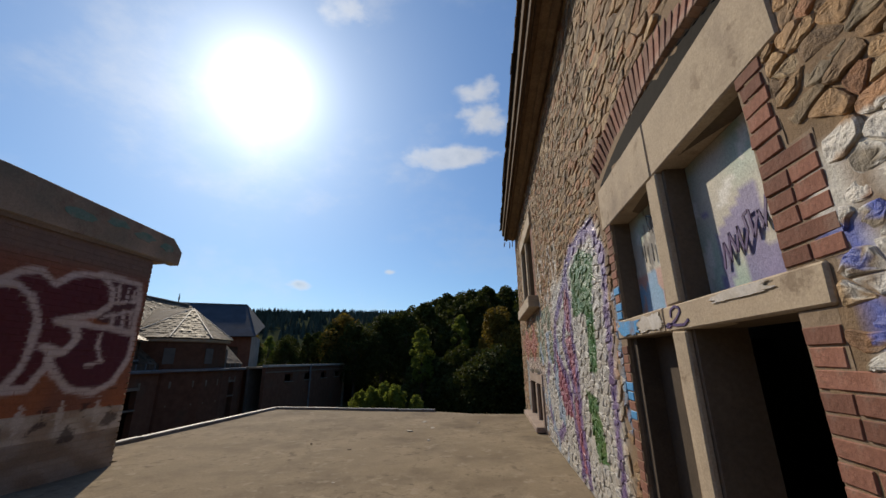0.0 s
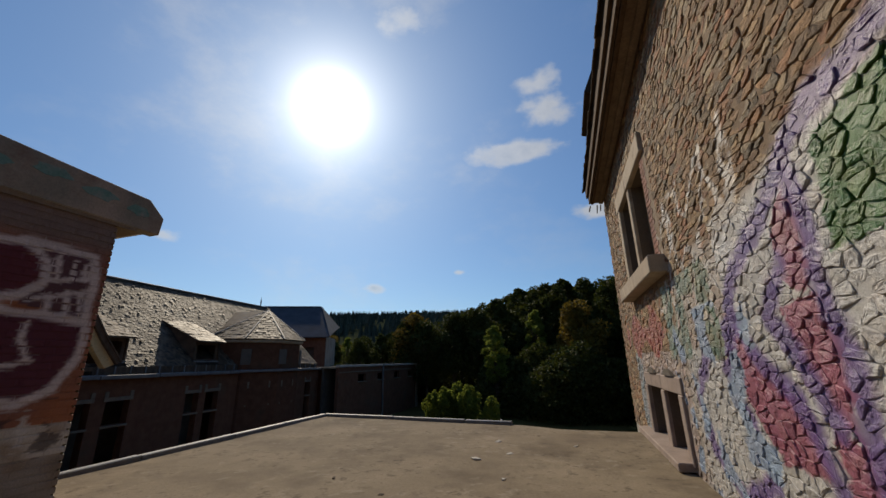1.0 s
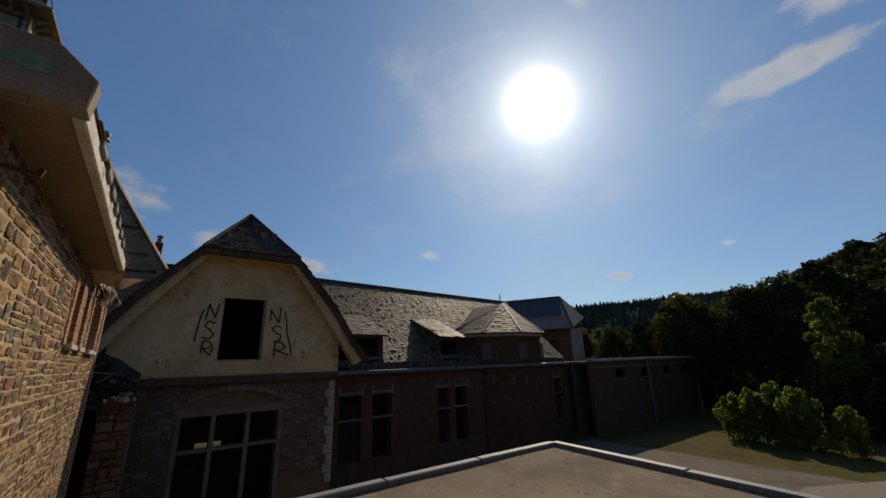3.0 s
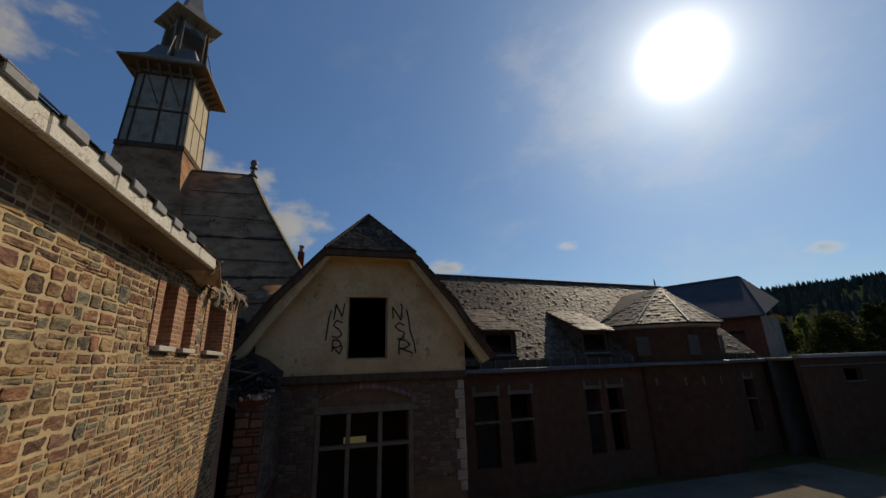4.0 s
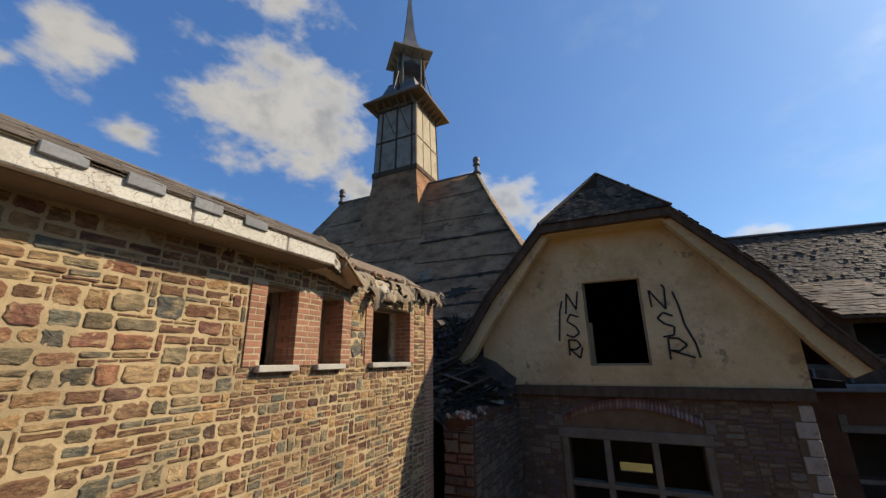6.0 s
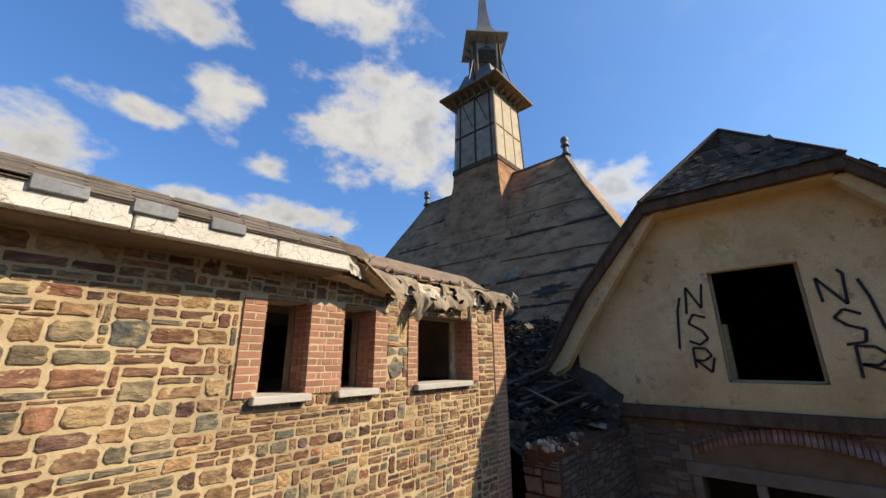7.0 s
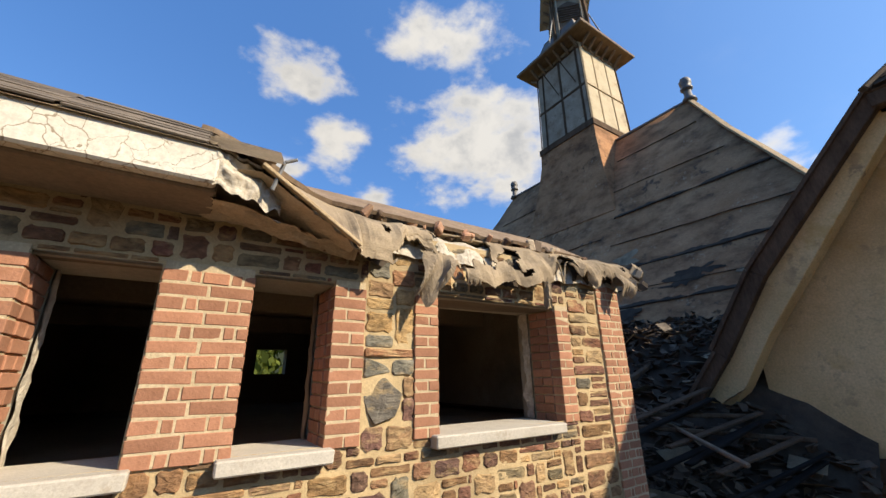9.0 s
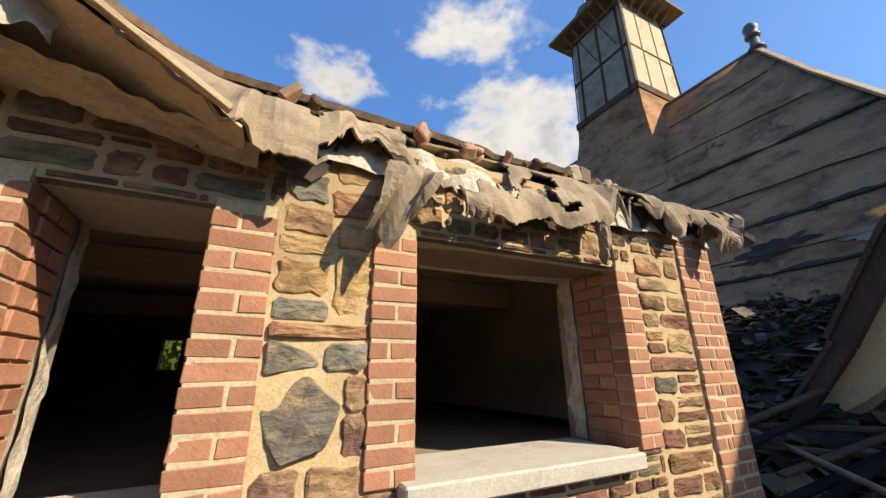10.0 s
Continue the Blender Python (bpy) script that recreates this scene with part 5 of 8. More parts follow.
def build_side_wall():
    rng = random.Random(23)
    wall = thing("wall_side", "sunlit rubble wall of ochre, brown and purple stones in cream mortar", "wall", kind="structure")
    holes = [(-b, -a, SILL_Z, HEAD_Z) for a, b in WINDOWS]
    part("core", wall_with_holes(-END + 0.06, 14.14, GROUND, 2.98, [(h[0] - 0.11, h[1] + 0.11, h[2] - 0.04, h[3]) for h in holes], 0.42, lambda u, v, o: on_side(u, v, o - 0.03)), M_PLASTER_INSIDE, wall)
    bricks = [(9.55, 9.78), (10.25, 10.69), (11.13, 11.35), (11.70, 11.90), (13.11, 13.29), (13.74, 14.10)]

    def blocked(u, v):
        if any(h[0] < u < h[1] and SILL_Z - 0.075 < v < HEAD_Z + 0.01 for h in holes):
            return True
        if any(a - 0.005 < u < b + 0.005 and SILL_Z - 0.02 < v < HEAD_Z + 0.03 for a, b in bricks[:-1]):
            return True
        if 11.35 < u < 11.70 and 1.55 < v < 2.91 or any(c[0] < u < c[1] and c[2] < v < c[3] for c, _, _ in SPECIAL):
            return True
        return u > 13.28 or v > 2.95

    palette = [((0.25, 0.15, 0.08), 5), ((0.19, 0.105, 0.065), 5), ((0.165, 0.078, 0.058), 5), ((0.105, 0.058, 0.052), 3), ((0.135, 0.132, 0.105), 4), ((0.34, 0.215, 0.105), 3),
               ((0.20, 0.165, 0.105), 3), ((0.38, 0.27, 0.15), 2), ((0.24, 0.115, 0.07), 2)]
    choices = [c for c, n in palette for _ in range(n)]
    pieces = []

    def mottled(base, n, k):
        return [(*[c * k * g for c in base], 0.0) for g in [rng.uniform(0.78, 1.22) for _ in range(n)]]

    strip, z = [], -1.9
    while z < 2.88:
        h, mid = rng.uniform(0.075, 0.15), 13.30 + 0.44 * rng.uniform(0.32, 0.68)
        if rng.random() < 0.3:
            strip.append((13.30, 13.735, z, z + h))
        else:
            for a, b in ((13.30, mid), (mid, 13.735)):
                if h > 0.11 and rng.random() < 0.35:
                    strip += [(a, b, z, z + h * 0.5), (a, b, z + h * 0.5, z + h)]
                else:
                    strip.append((a, b, z, z + h))
        z += h
    for c in coursed_cells(5.14, 13.76, -1.9, 2.97, 0.0305, blocked, rng) + strip:
        v, f = field_stone(c, rng, 0.0044, 0.010, on_side)
        base = blend(rng.choice(choices), rng.choice(choices), rng.random() * 0.3)
        pieces.append((v, [q[::-1] for q in f], mottled(base, len(v), rng.uniform(0.6, 1.12)), ((c[0] + c[1]) / 2, (c[2] + c[3]) / 2)))
    for c, base, k in SPECIAL:
        v, f = field_stone((c[0] - 0.006, c[1] + 0.006, c[2] - 0.006, c[3] + 0.006), rng, 0.001, 0.011, on_side)
        pieces.append((v, [q[::-1] for q in f], mottled(base, len(v), 1.0), ((c[0] + c[1]) / 2, (c[2] + c[3]) / 2)))
    for ring, base in (([(11.355, 1.86), (11.40, 1.965), (11.51, 1.985), (11.625, 1.875), (11.575, 1.745), (11.43, 1.70)], (0.13, 0.12, 0.105)),
                       ([(11.355, 2.10), (11.355, 1.98), (11.545, 2.01), (11.50, 2.06)], GREY)):
        v, f, spots, mid = stone_from_ring(ring, rng, 0.002, 0.015, on_side)
        pieces.append((v, [q[::-1] for q in f], mottled(base, len(v), 1.0), mid))
    lay_pieces(pieces, "stone", M_RUBBLE_STONE, wall, lambda m: abs(m[0] - 11.0) + 0.8 * abs(m[1] - 1.6))
    step, verts, faces, tints, index = 0.03, [], [], [], {}

    def vid(i, j):
        if (i, j) not in index:
            u, v = 5.12 + i * step, -1.95 + j * step
            index[i, j] = len(verts)
            verts.append(on_side(u, v, 0.000 + 0.004 * noise.noise((u * 6, v * 8, 9)) + 0.006 * noise.noise((u * 17, v * 22, 3))))
            c = blend((0.50, 0.375, 0.215), (0.38, 0.285, 0.165), smooth01(-0.2, 0.3, noise.noise((u * 1.2, v * 1.2, 5))))
            tints.append((*c, 0.0))
        return index[i, j]

    for i in range(int(9.02 / step)):
        for j in range(int(4.92 / step)):
            u, v = 5.12 + (i + 0.5) * step, -1.95 + (j + 0.5) * step
            if not any(h[0] - step / 2 < u < h[1] + step / 2 and h[2] - step / 2 < v < h[3] + step / 2 for h in holes):
                faces.append((vid(i, j), vid(i + 1, j), vid(i + 1, j + 1), vid(i, j + 1)))
    put_mesh("mortar", verts, faces, M_MORTAR, wall, "cream lime mortar", smooth=True, tints=tints)

    # brick piers and jambs, with their returns into the openings
    course = 0.0717
    for a, b in bricks:
        corner = a > 13.5
        z0, z1 = (-1.9, 2.90) if corner else (SILL_Z - 0.02, HEAD_Z + 0.02)
        wide = b - a
        for k in range(int((z1 - z0) / course + 0.3)):
            z = z0 + (k + 0.5) * course
            if wide > 0.3:
                rows = [0.5, 0.5] if k % 2 else [0.28, 0.13, 0.30, 0.14, 0.15]
            elif corner:
                rows = [0.6, 0.4] if k % 2 else [0.3, 0.4, 0.3]
            else:
                rows = [1.0] if k % 2 else rng.choice(([0.55, 0.45], [0.42, 0.58], [0.6, 0.4]))
            u = a
            for r in rows:
                w = wide * r - 0.012
                brick_at(wall, (-(u + wide * r / 2), SIDE - 0.033 + rng.uniform(-0.001, 0.003), z), (round(w, 3), 0.105, course - 0.013), "y", M_BRICK, rng)
                u += wide * r
            if not corner:
                # bricks of the reveal behind
                for edge in ((a, b) if wide > 0.3 else ((b,) if any(abs(h[0] - b) < 0.01 for h in holes) else (a,))):
                    inner = edge + 0.047 if edge == a else edge - 0.047
                    if k % 2:
                        brick_at(wall, (-inner, SIDE - 0.195, z), (0.10, 0.215, course - 0.010), "y", M_BRICK, rng)
                    else:
                        brick_at(wall, (-inner, SIDE - 0.135, z), (0.10, 0.10, course - 0.010), "y", M_BRICK, rng)
                        brick_at(wall, (-inner, SIDE - 0.25, z), (0.10, 0.10, course - 0.010), "y", M_BRICK, rng)
    # mortar behind the bricks and a rough plaster edge inside each opening
    for a, b in bricks[:-1]:
        part("bedding", block(-b + 0.013, -a - 0.013, SIDE - 0.33, SIDE + 0.0172, SILL_Z - 0.01, HEAD_Z + 0.03), M_POINTING, wall)
    part("bedding", block(-14.094, -13.746, SIDE - 0.33, SIDE + 0.0172, -1.9, 2.9), M_POINTING, wall)
    for x0, x1 in WINDOWS:
        for x, s in ((x0, 1), (x1, -1)):
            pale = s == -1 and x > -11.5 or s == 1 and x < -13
            n, m, verts, faces = 5, 30, [], []
            for i in range(n + 1):
                for j in range(m + 1):
                    v = j / m
                    deep = i / n * (0.09 + 0.05 * noise.noise((v * 7, x, 2)) + 0.03 * noise.noise((v * 19, x, 3)))
                    verts.append((x + s * (0.004 + 0.012 * noise.noise((v * 9, deep * 20, x)) + 0.012), SIDE - 0.31 - deep, SILL_Z + (HEAD_Z - SILL_Z) * v))
            for i in range(n):
                for j in range(m):
                    a = i * (m + 1) + j
                    faces.append((a, a + 1, a + m + 2, a + m + 1))
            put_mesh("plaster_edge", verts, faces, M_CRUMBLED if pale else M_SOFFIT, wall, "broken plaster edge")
            part("reveal_core", block(min(x, x - s * 0.115), max(x, x - s * 0.115) , SIDE - 0.46, SIDE - 0.335, SILL_Z - 0.03, HEAD_Z + 0.02), M_PLASTER_INSIDE, wall)
        part("lintel", block(x0 - 0.12, x1 + 0.12, SIDE - 0.40, SIDE - 0.06, HEAD_Z, HEAD_Z + 0.12, 0.01, 0.004), M_LINTEL, wall, "brown concrete lintel")
        sill = part("window_sill", block(x0 - 0.05 if x0 > -12 else x0 + 0.07, x1 + 0.07, SIDE - 0.40, SIDE + 0.095, SILL_Z - 0.075, SILL_Z, 0.008, 0.004), M_SILL, wall, "pale stone window sill")


def graffiti_end(u, v):
    """The throw-up on the end wall: u is y, v is z."""
    wob = 0.03 * noise.noise((u * 5, v * 5, 1))
    p = (u + wob, v + wob)
    colour = blend((0.34, 0.125, 0.06), (0.25, 0.105, 0.07), smooth01(-0.3, 0.3, noise.noise((u * 1.5, v * 1.5, 2))))
    # duller brown towards the top of the wall
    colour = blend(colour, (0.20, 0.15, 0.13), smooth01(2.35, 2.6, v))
    if v < 0.72:
        colour = blend((0.52, 0.48, 0.42), (0.36, 0.29, 0.22), smooth01(-0.2, 0.3, noise.noise((u * 3, v * 5, 8))))
    amount = 0.2
    # the shadow along the wall's foot is painted into the brick here
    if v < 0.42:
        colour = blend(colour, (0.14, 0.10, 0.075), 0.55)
    body = [(2.2, 1.0), (2.2, 2.1), (3.34, 2.14), (3.49, 2.26), (3.68, 2.31), (3.87, 2.2), (4.03, 2.34), (4.38, 2.42), (4.57, 2.25), (4.58, 2.02), (4.42, 1.89), (3.98, 1.77),
            (4.18, 1.73), (4.26, 1.57), (4.16, 1.42), (3.91, 1.46), (3.99, 1.41), (3.99, 1.23), (3.87, 1.01), (3.63, 1.0)]
    lobe = [(4.0, 1.38), (4.02, 1.28), (4.12, 1.13), (4.31, 0.97), (4.62, 0.92), (4.87, 1.03), (5.03, 1.35), (5.03, 1.68), (4.75, 1.73), (4.18, 1.75), (4.26, 1.57), (4.16, 1.42)]
    block_letters = [(4.38, 2.43), (4.74, 2.41), (4.97, 2.38), (5.01, 2.08), (5.0, 1.72), (4.75, 1.73), (4.42, 1.86), (4.58, 2.02), (4.57, 2.25)]
    for ring, paint in ((body, (0.115, 0.022, 0.035)), (lobe, (0.10, 0.02, 0.038)), (block_letters, (0.11, 0.05, 0.06))):
        if inside(p, ring):
            colour, amount = paint, 0.8
    lines = [body + body[:1], lobe + lobe[:1], [(4.38, 2.43), (4.74, 2.41), (4.97, 2.38), (5.01, 2.08), (5.0, 1.75)], [(3.63, 1.03), (3.73, 1.2), (3.8, 1.49), (3.77, 1.79), (3.66, 2.03), (3.5, 2.1), (3.35, 2.11)],
             [(4.55, 1.65), (4.53, 1.48), (4.65, 1.30), (4.45, 1.26)], [(4.62, 2.07), (5.02, 2.16)], [(4.52, 1.88), (5.0, 2.02)], [(4.66, 2.32), (4.69, 2.08)], [(4.79, 2.29), (4.82, 2.12)], [(4.67, 1.94), (4.66, 1.77)], [(4.8, 1.98), (4.82, 1.76)],
             [(4.90, 2.28), (4.93, 2.14)], [(4.92, 1.98), (4.93, 1.78)]]
    for n, line in enumerate(lines):
        d = to_line(p, line)
        w = 0.048 if n < 4 else 0.026
        k = 1 - smooth01(w * 0.6, w * 1.15, d)
        if k > 0:
            colour, amount = blend(colour, (0.62, 0.56, 0.55), k * 0.92), 0.8
    if 0.35 < v < 0.95 and 3.2 < u < 5.1:
        s = abs(math.sin(u * 7.3 + 1.3 * noise.noise((u * 2, 0, 3)))) + abs(v - 0.68) * 2.2
        if s < 0.42 and noise.noise((u * 3, v * 3, 15)) > -0.3:
            colour = blend(colour, (0.6, 0.57, 0.53), 0.8)
        elif s > 1.05 and noise.noise((u * 4, v * 4, 19)) > 0.12:
            colour = blend(colour, (0.045, 0.03, 0.03), 0.75)
    return (*colour, amount)


def build_end_wall():
    rng = random.Random(31)
    wall = thing("wall_end", "orange brick end wall with a maroon and white graffiti piece", "wall", kind="structure")
    part("core", block(END - 0.42, END - 0.012, -1.5, SIDE - 0.03, GROUND, 2.9), M_DUST, wall)
    course, pieces = 0.0717, []
    for k in range(int(2.92 / course)):
        z0 = DECK - 0.03 + k * course
        y = -1.4 + (0.11 if k % 2 else 0.0)
        while y < SIDE - 0.02:
            y1 = min(y + 0.215, SIDE + 0.018)
            n = 7
            out = rng.uniform(-0.002, 0.004)
            verts, faces, tints = [], [], []
            rows = ((z0 + 0.004, -0.015), (z0 + 0.007, out), (z0 + course / 2, out), (z0 + course - 0.013, out), (z0 + course - 0.009, -0.015))
            for zz, o in rows:
                for i in range(n + 1):
                    yy = y + 0.004 + (y1 - y - 0.010) * i / n
                    deep = o if 0 < i < n else min(o, -0.003)
                    verts.append((END + deep, yy, zz))
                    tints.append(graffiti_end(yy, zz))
            for j in range(4):
                for i in range(n):
                    a = j * (n + 1) + i
                    faces.append((a, a + 1, a + n + 2, a + n + 1))
            pieces.append((verts, faces, tints, ((y + y1) / 2, z0)))
            y = y1
    lay_pieces(pieces, "brick", M_BRICK_PAINTED, wall, lambda m: abs(m[0] - 4.9) + 0.6 * abs(m[1] - 1.5))
    step, verts, faces, tints = 0.06, [], [], []
    nu, nv = int(6.5 / step), int(2.94 / step)
    for i in range(nu + 1):
        for j in range(nv + 1):
            u, v = -1.4 + i * step, DECK - 0.03 + j * step
            verts.append((END - 0.004, min(u, SIDE - 0.01), v))
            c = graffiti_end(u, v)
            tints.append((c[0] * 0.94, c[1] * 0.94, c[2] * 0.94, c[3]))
    for i in range(nu):
        for j in range(nv):
            a = i * (nv + 1) + j
            faces.append((a, a + nv + 1, a + nv + 2, a + 1))
    put_mesh("pointing", verts, faces, M_BRICK_PAINTED, wall, "painted-over pointing", tints=tints)


def build_side_roof():
    rng = random.Random(37)
    roof = thing("eaves_slab", "cracked white-painted concrete eaves with a slate roof above", "roof", kind="structure")
    # the concrete eaves: a beam with a flat soffit along the side and round the end
    part("soffit", block(-10.42, END + 0.02, SIDE - 0.42, 5.46, 2.84, 2.90, 0.01), M_SOFFIT, roof, "brown concrete soffit")
    s = -10.42
    marks = [-10.42, -9.62, -8.55, -7.3, -6.4, -5.18]
    for a, b in zip(marks, marks[1:]):
        h = rng.uniform(-0.006, 0.006)
        part("fascia", block(a + 0.004, b - 0.004, 5.44, 5.53, 2.855 + h, 3.045 + h, 0.012, 0.004), M_WHITE, roof, "cracked white-painted fascia")
    part("end_fascia", prism([(5.56, 2.83), (5.585, 3.06), (5.38, 3.245), (3.1, 3.38), (-1.6, 3.40), (-1.6, 2.86), (3.2, 2.86)], 0.16, lambda u, v, o: Vector((END + 0.03 + o, u, v)), 0.01), M_FASCIA_END, roof, "pale concrete end fascia with faded green paint")
    part("end_soffit", block(END - 0.02, END + 0.02, -1.6, 5.3, 2.80, 2.86), M_SOFFIT, roof)
    # broken end of the fascia: crumbled render and a bent bar
    n, m, verts, faces = 34, 14, [], []
    for i in range(n + 1):
        for j in range(m + 1):
            u, v = i / n, j / m
            low = 2.85 - 0.03 * u + 0.05 * noise.noise((u * 6, 0, 3))
            high = 3.045 - 0.07 * u + 0.03 * noise.noise((u * 5, 4, 3))
            deep = 5.525 - 0.16 * u ** 1.5 + 0.03 * noise.noise((u * 6, v * 3, 1)) + 0.012 * noise.noise((u * 16, v * 7, 2))
            verts.append((-10.40 - 0.33 * u, deep, low + (high - low) * v))
    for i in range(n):
        for j in range(m):
            a = i * (m + 1) + j
            faces.append((a, a + 1, a + m + 2, a + m + 1))
    put_mesh("crumbled_edge", verts, faces, M_CRUMBLED, roof, "crumbled white render", smooth=True)
    n, m, verts, faces = 44, 16, [], []
    for i in range(n + 1):
        for j in range(m + 1):
            u, v = 10.32 + 0.88 * i / n, j / m
            k = (u - 10.32) / 0.88
            oy, oz = along_line([(10.32, 5.50), (10.60, 5.515), (11.2, 5.43)], u), along_line([(10.32, 2.93), (10.60, 2.985), (11.2, 2.68)], u)
            rough = 0.02 * noise.noise((u * 7, v * 4, 71)) + 0.008 * noise.noise((u * 22, v * 12, 72))
            verts.append((-u, 5.08 + (oy - 5.08) * v, 2.87 - 0.16 * k + (oz - 2.87 + 0.16 * k) * v ** 1.3 + 0.05 * math.sin(math.pi * v) + rough))
    for i in range(n):
        for j in range(m):
            a = i * (m + 1) + j
            faces.append((a, a + m + 1, a + m + 2, a + 1))
    put_mesh("torn_underside", verts, faces, M_DUST, roof, "brown crumbling underside of the torn eaves", smooth=True)
    part("bent_bar", beam((-10.66, 5.50, 2.90), (-10.70, 5.53, 3.06), 0.018, 0.018, 0.004), M_ZINC, roof)
    part("bent_bar", beam((-10.70, 5.53, 3.06), (-10.76, 5.54, 3.09), 0.016, 0.016, 0.004), M_ZINC, roof)
    n, m, verts, faces = 40, 18, [], []
    for i in range(n + 1):
        for j in range(m + 1):
            u, v = i / n, j / m
            x = -10.30 - 0.95 * u
            y = 5.02 + (0.42 - 0.26 * u) * v + 0.03 * noise.noise((x * 7, v * 4, 11))
            z = 2.86 - 0.10 * u - 0.05 * math.sin(v * 3) * u + 0.035 * noise.noise((x * 6, v * 5, 12)) + 0.02 * noise.noise((x * 20, v * 14, 12))
            verts.append((x, y, z))
    for i in range(n):
        for j in range(m):
            a = i * (m + 1) + j
            faces.append((a, a + m + 1, a + m + 2, a + 1))
    put_mesh("broken_core", verts, faces, M_DUST, roof, "broken concrete soffit edge")
    # the roof: a steep strip of slates at the edge, then a nearly flat top
    bm = bmesh.new()
    for quad in (((5.55, 3.055), (5.33, 3.25)), ((5.33, 3.25), (3.1, 3.40)), ((3.1, 3.40), (-1.6, 3.42))):
        (y0, z0), (y1, z1) = quad
        bm.faces.new([bm.verts.new(p) for p in ((-10.7, y0, z0 - 0.02), (END - 0.12, y0, z0 - 0.02), (END - 0.12, y1, z1 - 0.02), (-10.7, y1, z1 - 0.02))])
    bmesh.ops.solidify(bm, geom=bm.faces[:], thickness=0.06)
    part("roof_deck", bm, M_FELT, roof)
    slate_rows(roof, (-10.36, 5.55, 3.052), (4.72, 0, 0), (0, -0.22, 0.19), 9, 9, M_SHINGLE, rng, keep=81, name="roof_strip", low=0.3)
    part("roof_deck", block(-14.0, -10.7, -1.6, 4.95, 2.96, 3.03), M_CONCRETE, roof)
    # what is left of the roof over the broken eaves: boards and shingles with a ragged lower edge
    n, verts, faces = 60, [], []
    for i in range(n + 1):
        x = -10.3 - 3.35 * i / n
        k = smooth01(0.0, 0.25, i / n)
        low = 5.34 - 0.27 * k + 0.03 * noise.noise((x * 2.3, 0, 61)) + 0.025 * noise.noise((x * 9, 0, 62))
        base = 3.235 - 0.145 * k + 0.02 * noise.noise((x * 3, 0, 63))
        for f in (0.0, 0.5, 1.0, 1.8):
            y = low - (low - 4.62) * f
            verts.append((x, y, base + (3.385 - base) * min(f, 1.0) + 0.02 * max(0.0, f - 1)))
    for i in range(n):
        for k in range(3):
            q = i * 4 + k
            faces.append((q, q + 1, q + 5, q + 4))
    ragged = put_mesh("broken_boarding", verts, faces, M_TIMBER_MID, roof, "ragged weathered roof boarding")
    ragged.modifiers.new("thick", "SOLIDIFY").thickness = 0.03
    slate_rows(roof, (-13.55, 5.04, 3.105), (2.75, 0, 0), (0, -0.42, 0.28), 10, 7, M_SHINGLE, rng, keep=80, chip=0.08, name="roof_strip", low=0.5)
    for y, z, w, h in ((5.26, 3.06, 0.13, 0.08), (4.86, 3.10, 0.16, 0.06), (4.42, 3.16, 0.17, 0.06), (3.9, 3.10, 0.2, 0.06)):
        m, ring = 16, []
        for i in range(m):
            a = 2 * math.pi * i / m
            r = 1 + 0.6 * noise.noise((math.cos(a) * 1.7, math.sin(a) * 1.7, y * 9))
            ring.append((y + w * r * math.cos(a), z + h * r * math.sin(a)))
        part("paint_patch", prism(ring, 0.004, lambda u, v, o: Vector((END + 0.034 + o, u, v))), M_TEAL, roof, "faded teal spray paint")
    # zinc clips on the fascia
    for x in (-8.27, -8.79, -9.30, -7.76, -7.25, -6.75, -6.2):
        clip = part("fascia_clip", block(x - 0.02, x + 0.26, 5.50, 5.56, 2.985, 3.082, 0.008, 0.006), M_ZINC, roof, "grey zinc clip")


def slate_rows(parent, corner, along, up, rows, cols, material, rng, keep=200, chip=0.0, skip=None, name="slate", low=1.0):
    """Rows of overlapping slates from a corner, along the eave and up the slope; some have slipped."""
    corner, along, up = Vector(corner), Vector(along), Vector(up)
    across, rise = along.normalized(), up.normalized()
    normal = across.cross(rise)
    if normal.z < 0:
        normal = -normal
    w, h = along.length / cols, up.length / rows
    pieces = []
    for j in range(rows):
        for i in range(cols):
            if rng.random() < chip:
                continue
            a = (i + (0.5 if j % 2 else 0)) * w
            mid = corner + across * (a + w / 2) + rise * (j + 0.5) * h
            if skip and skip(mid):
                continue
            tilt, slip = rng.gauss(0, 0.02), (rng.uniform(-0.4, 0.0) * h if rng.random() < 0.05 else 0)
            lift = low * (rng.uniform(0.008, 0.028) + (0.04 if rng.random() < 0.05 else 0))
            pts = []
            for du, dv, o in ((0.02, 0.0, lift), (0.98, 0.0, lift), (0.98, 1.55, 0.004), (0.02, 1.55, 0.004)):
                du += rng.uniform(-0.02, 0.02) + tilt * (dv - 0.5)
                p = corner + across * (a + du * w) + rise * ((j + dv + rng.uniform(-0.04, 0.04)) * h + slip) + normal * (o + low * rng.uniform(-0.008, 0.008))
                pts.append(p)
            verts = pts + [p - normal * 0.009 for p in pts[:2]]
            pieces.append((verts, [(0, 1, 2, 3), (0, 4, 5, 1)], None, tuple(mid)))
    lay_pieces(pieces, name, material, parent, lambda m: (Vector(m) - corner).length, keep)


M_TEAL = surface("faded_teal_paint", (0.10, 0.235, 0.195), (0.19, 0.30, 0.26), scale=6, rough=0.7, bump=0.3, grain=40, stain=(0.34, 0.30, 0.26), stain_scale=7, stain_amount=0.45)
build_side_wall()
build_end_wall()
build_side_roof()


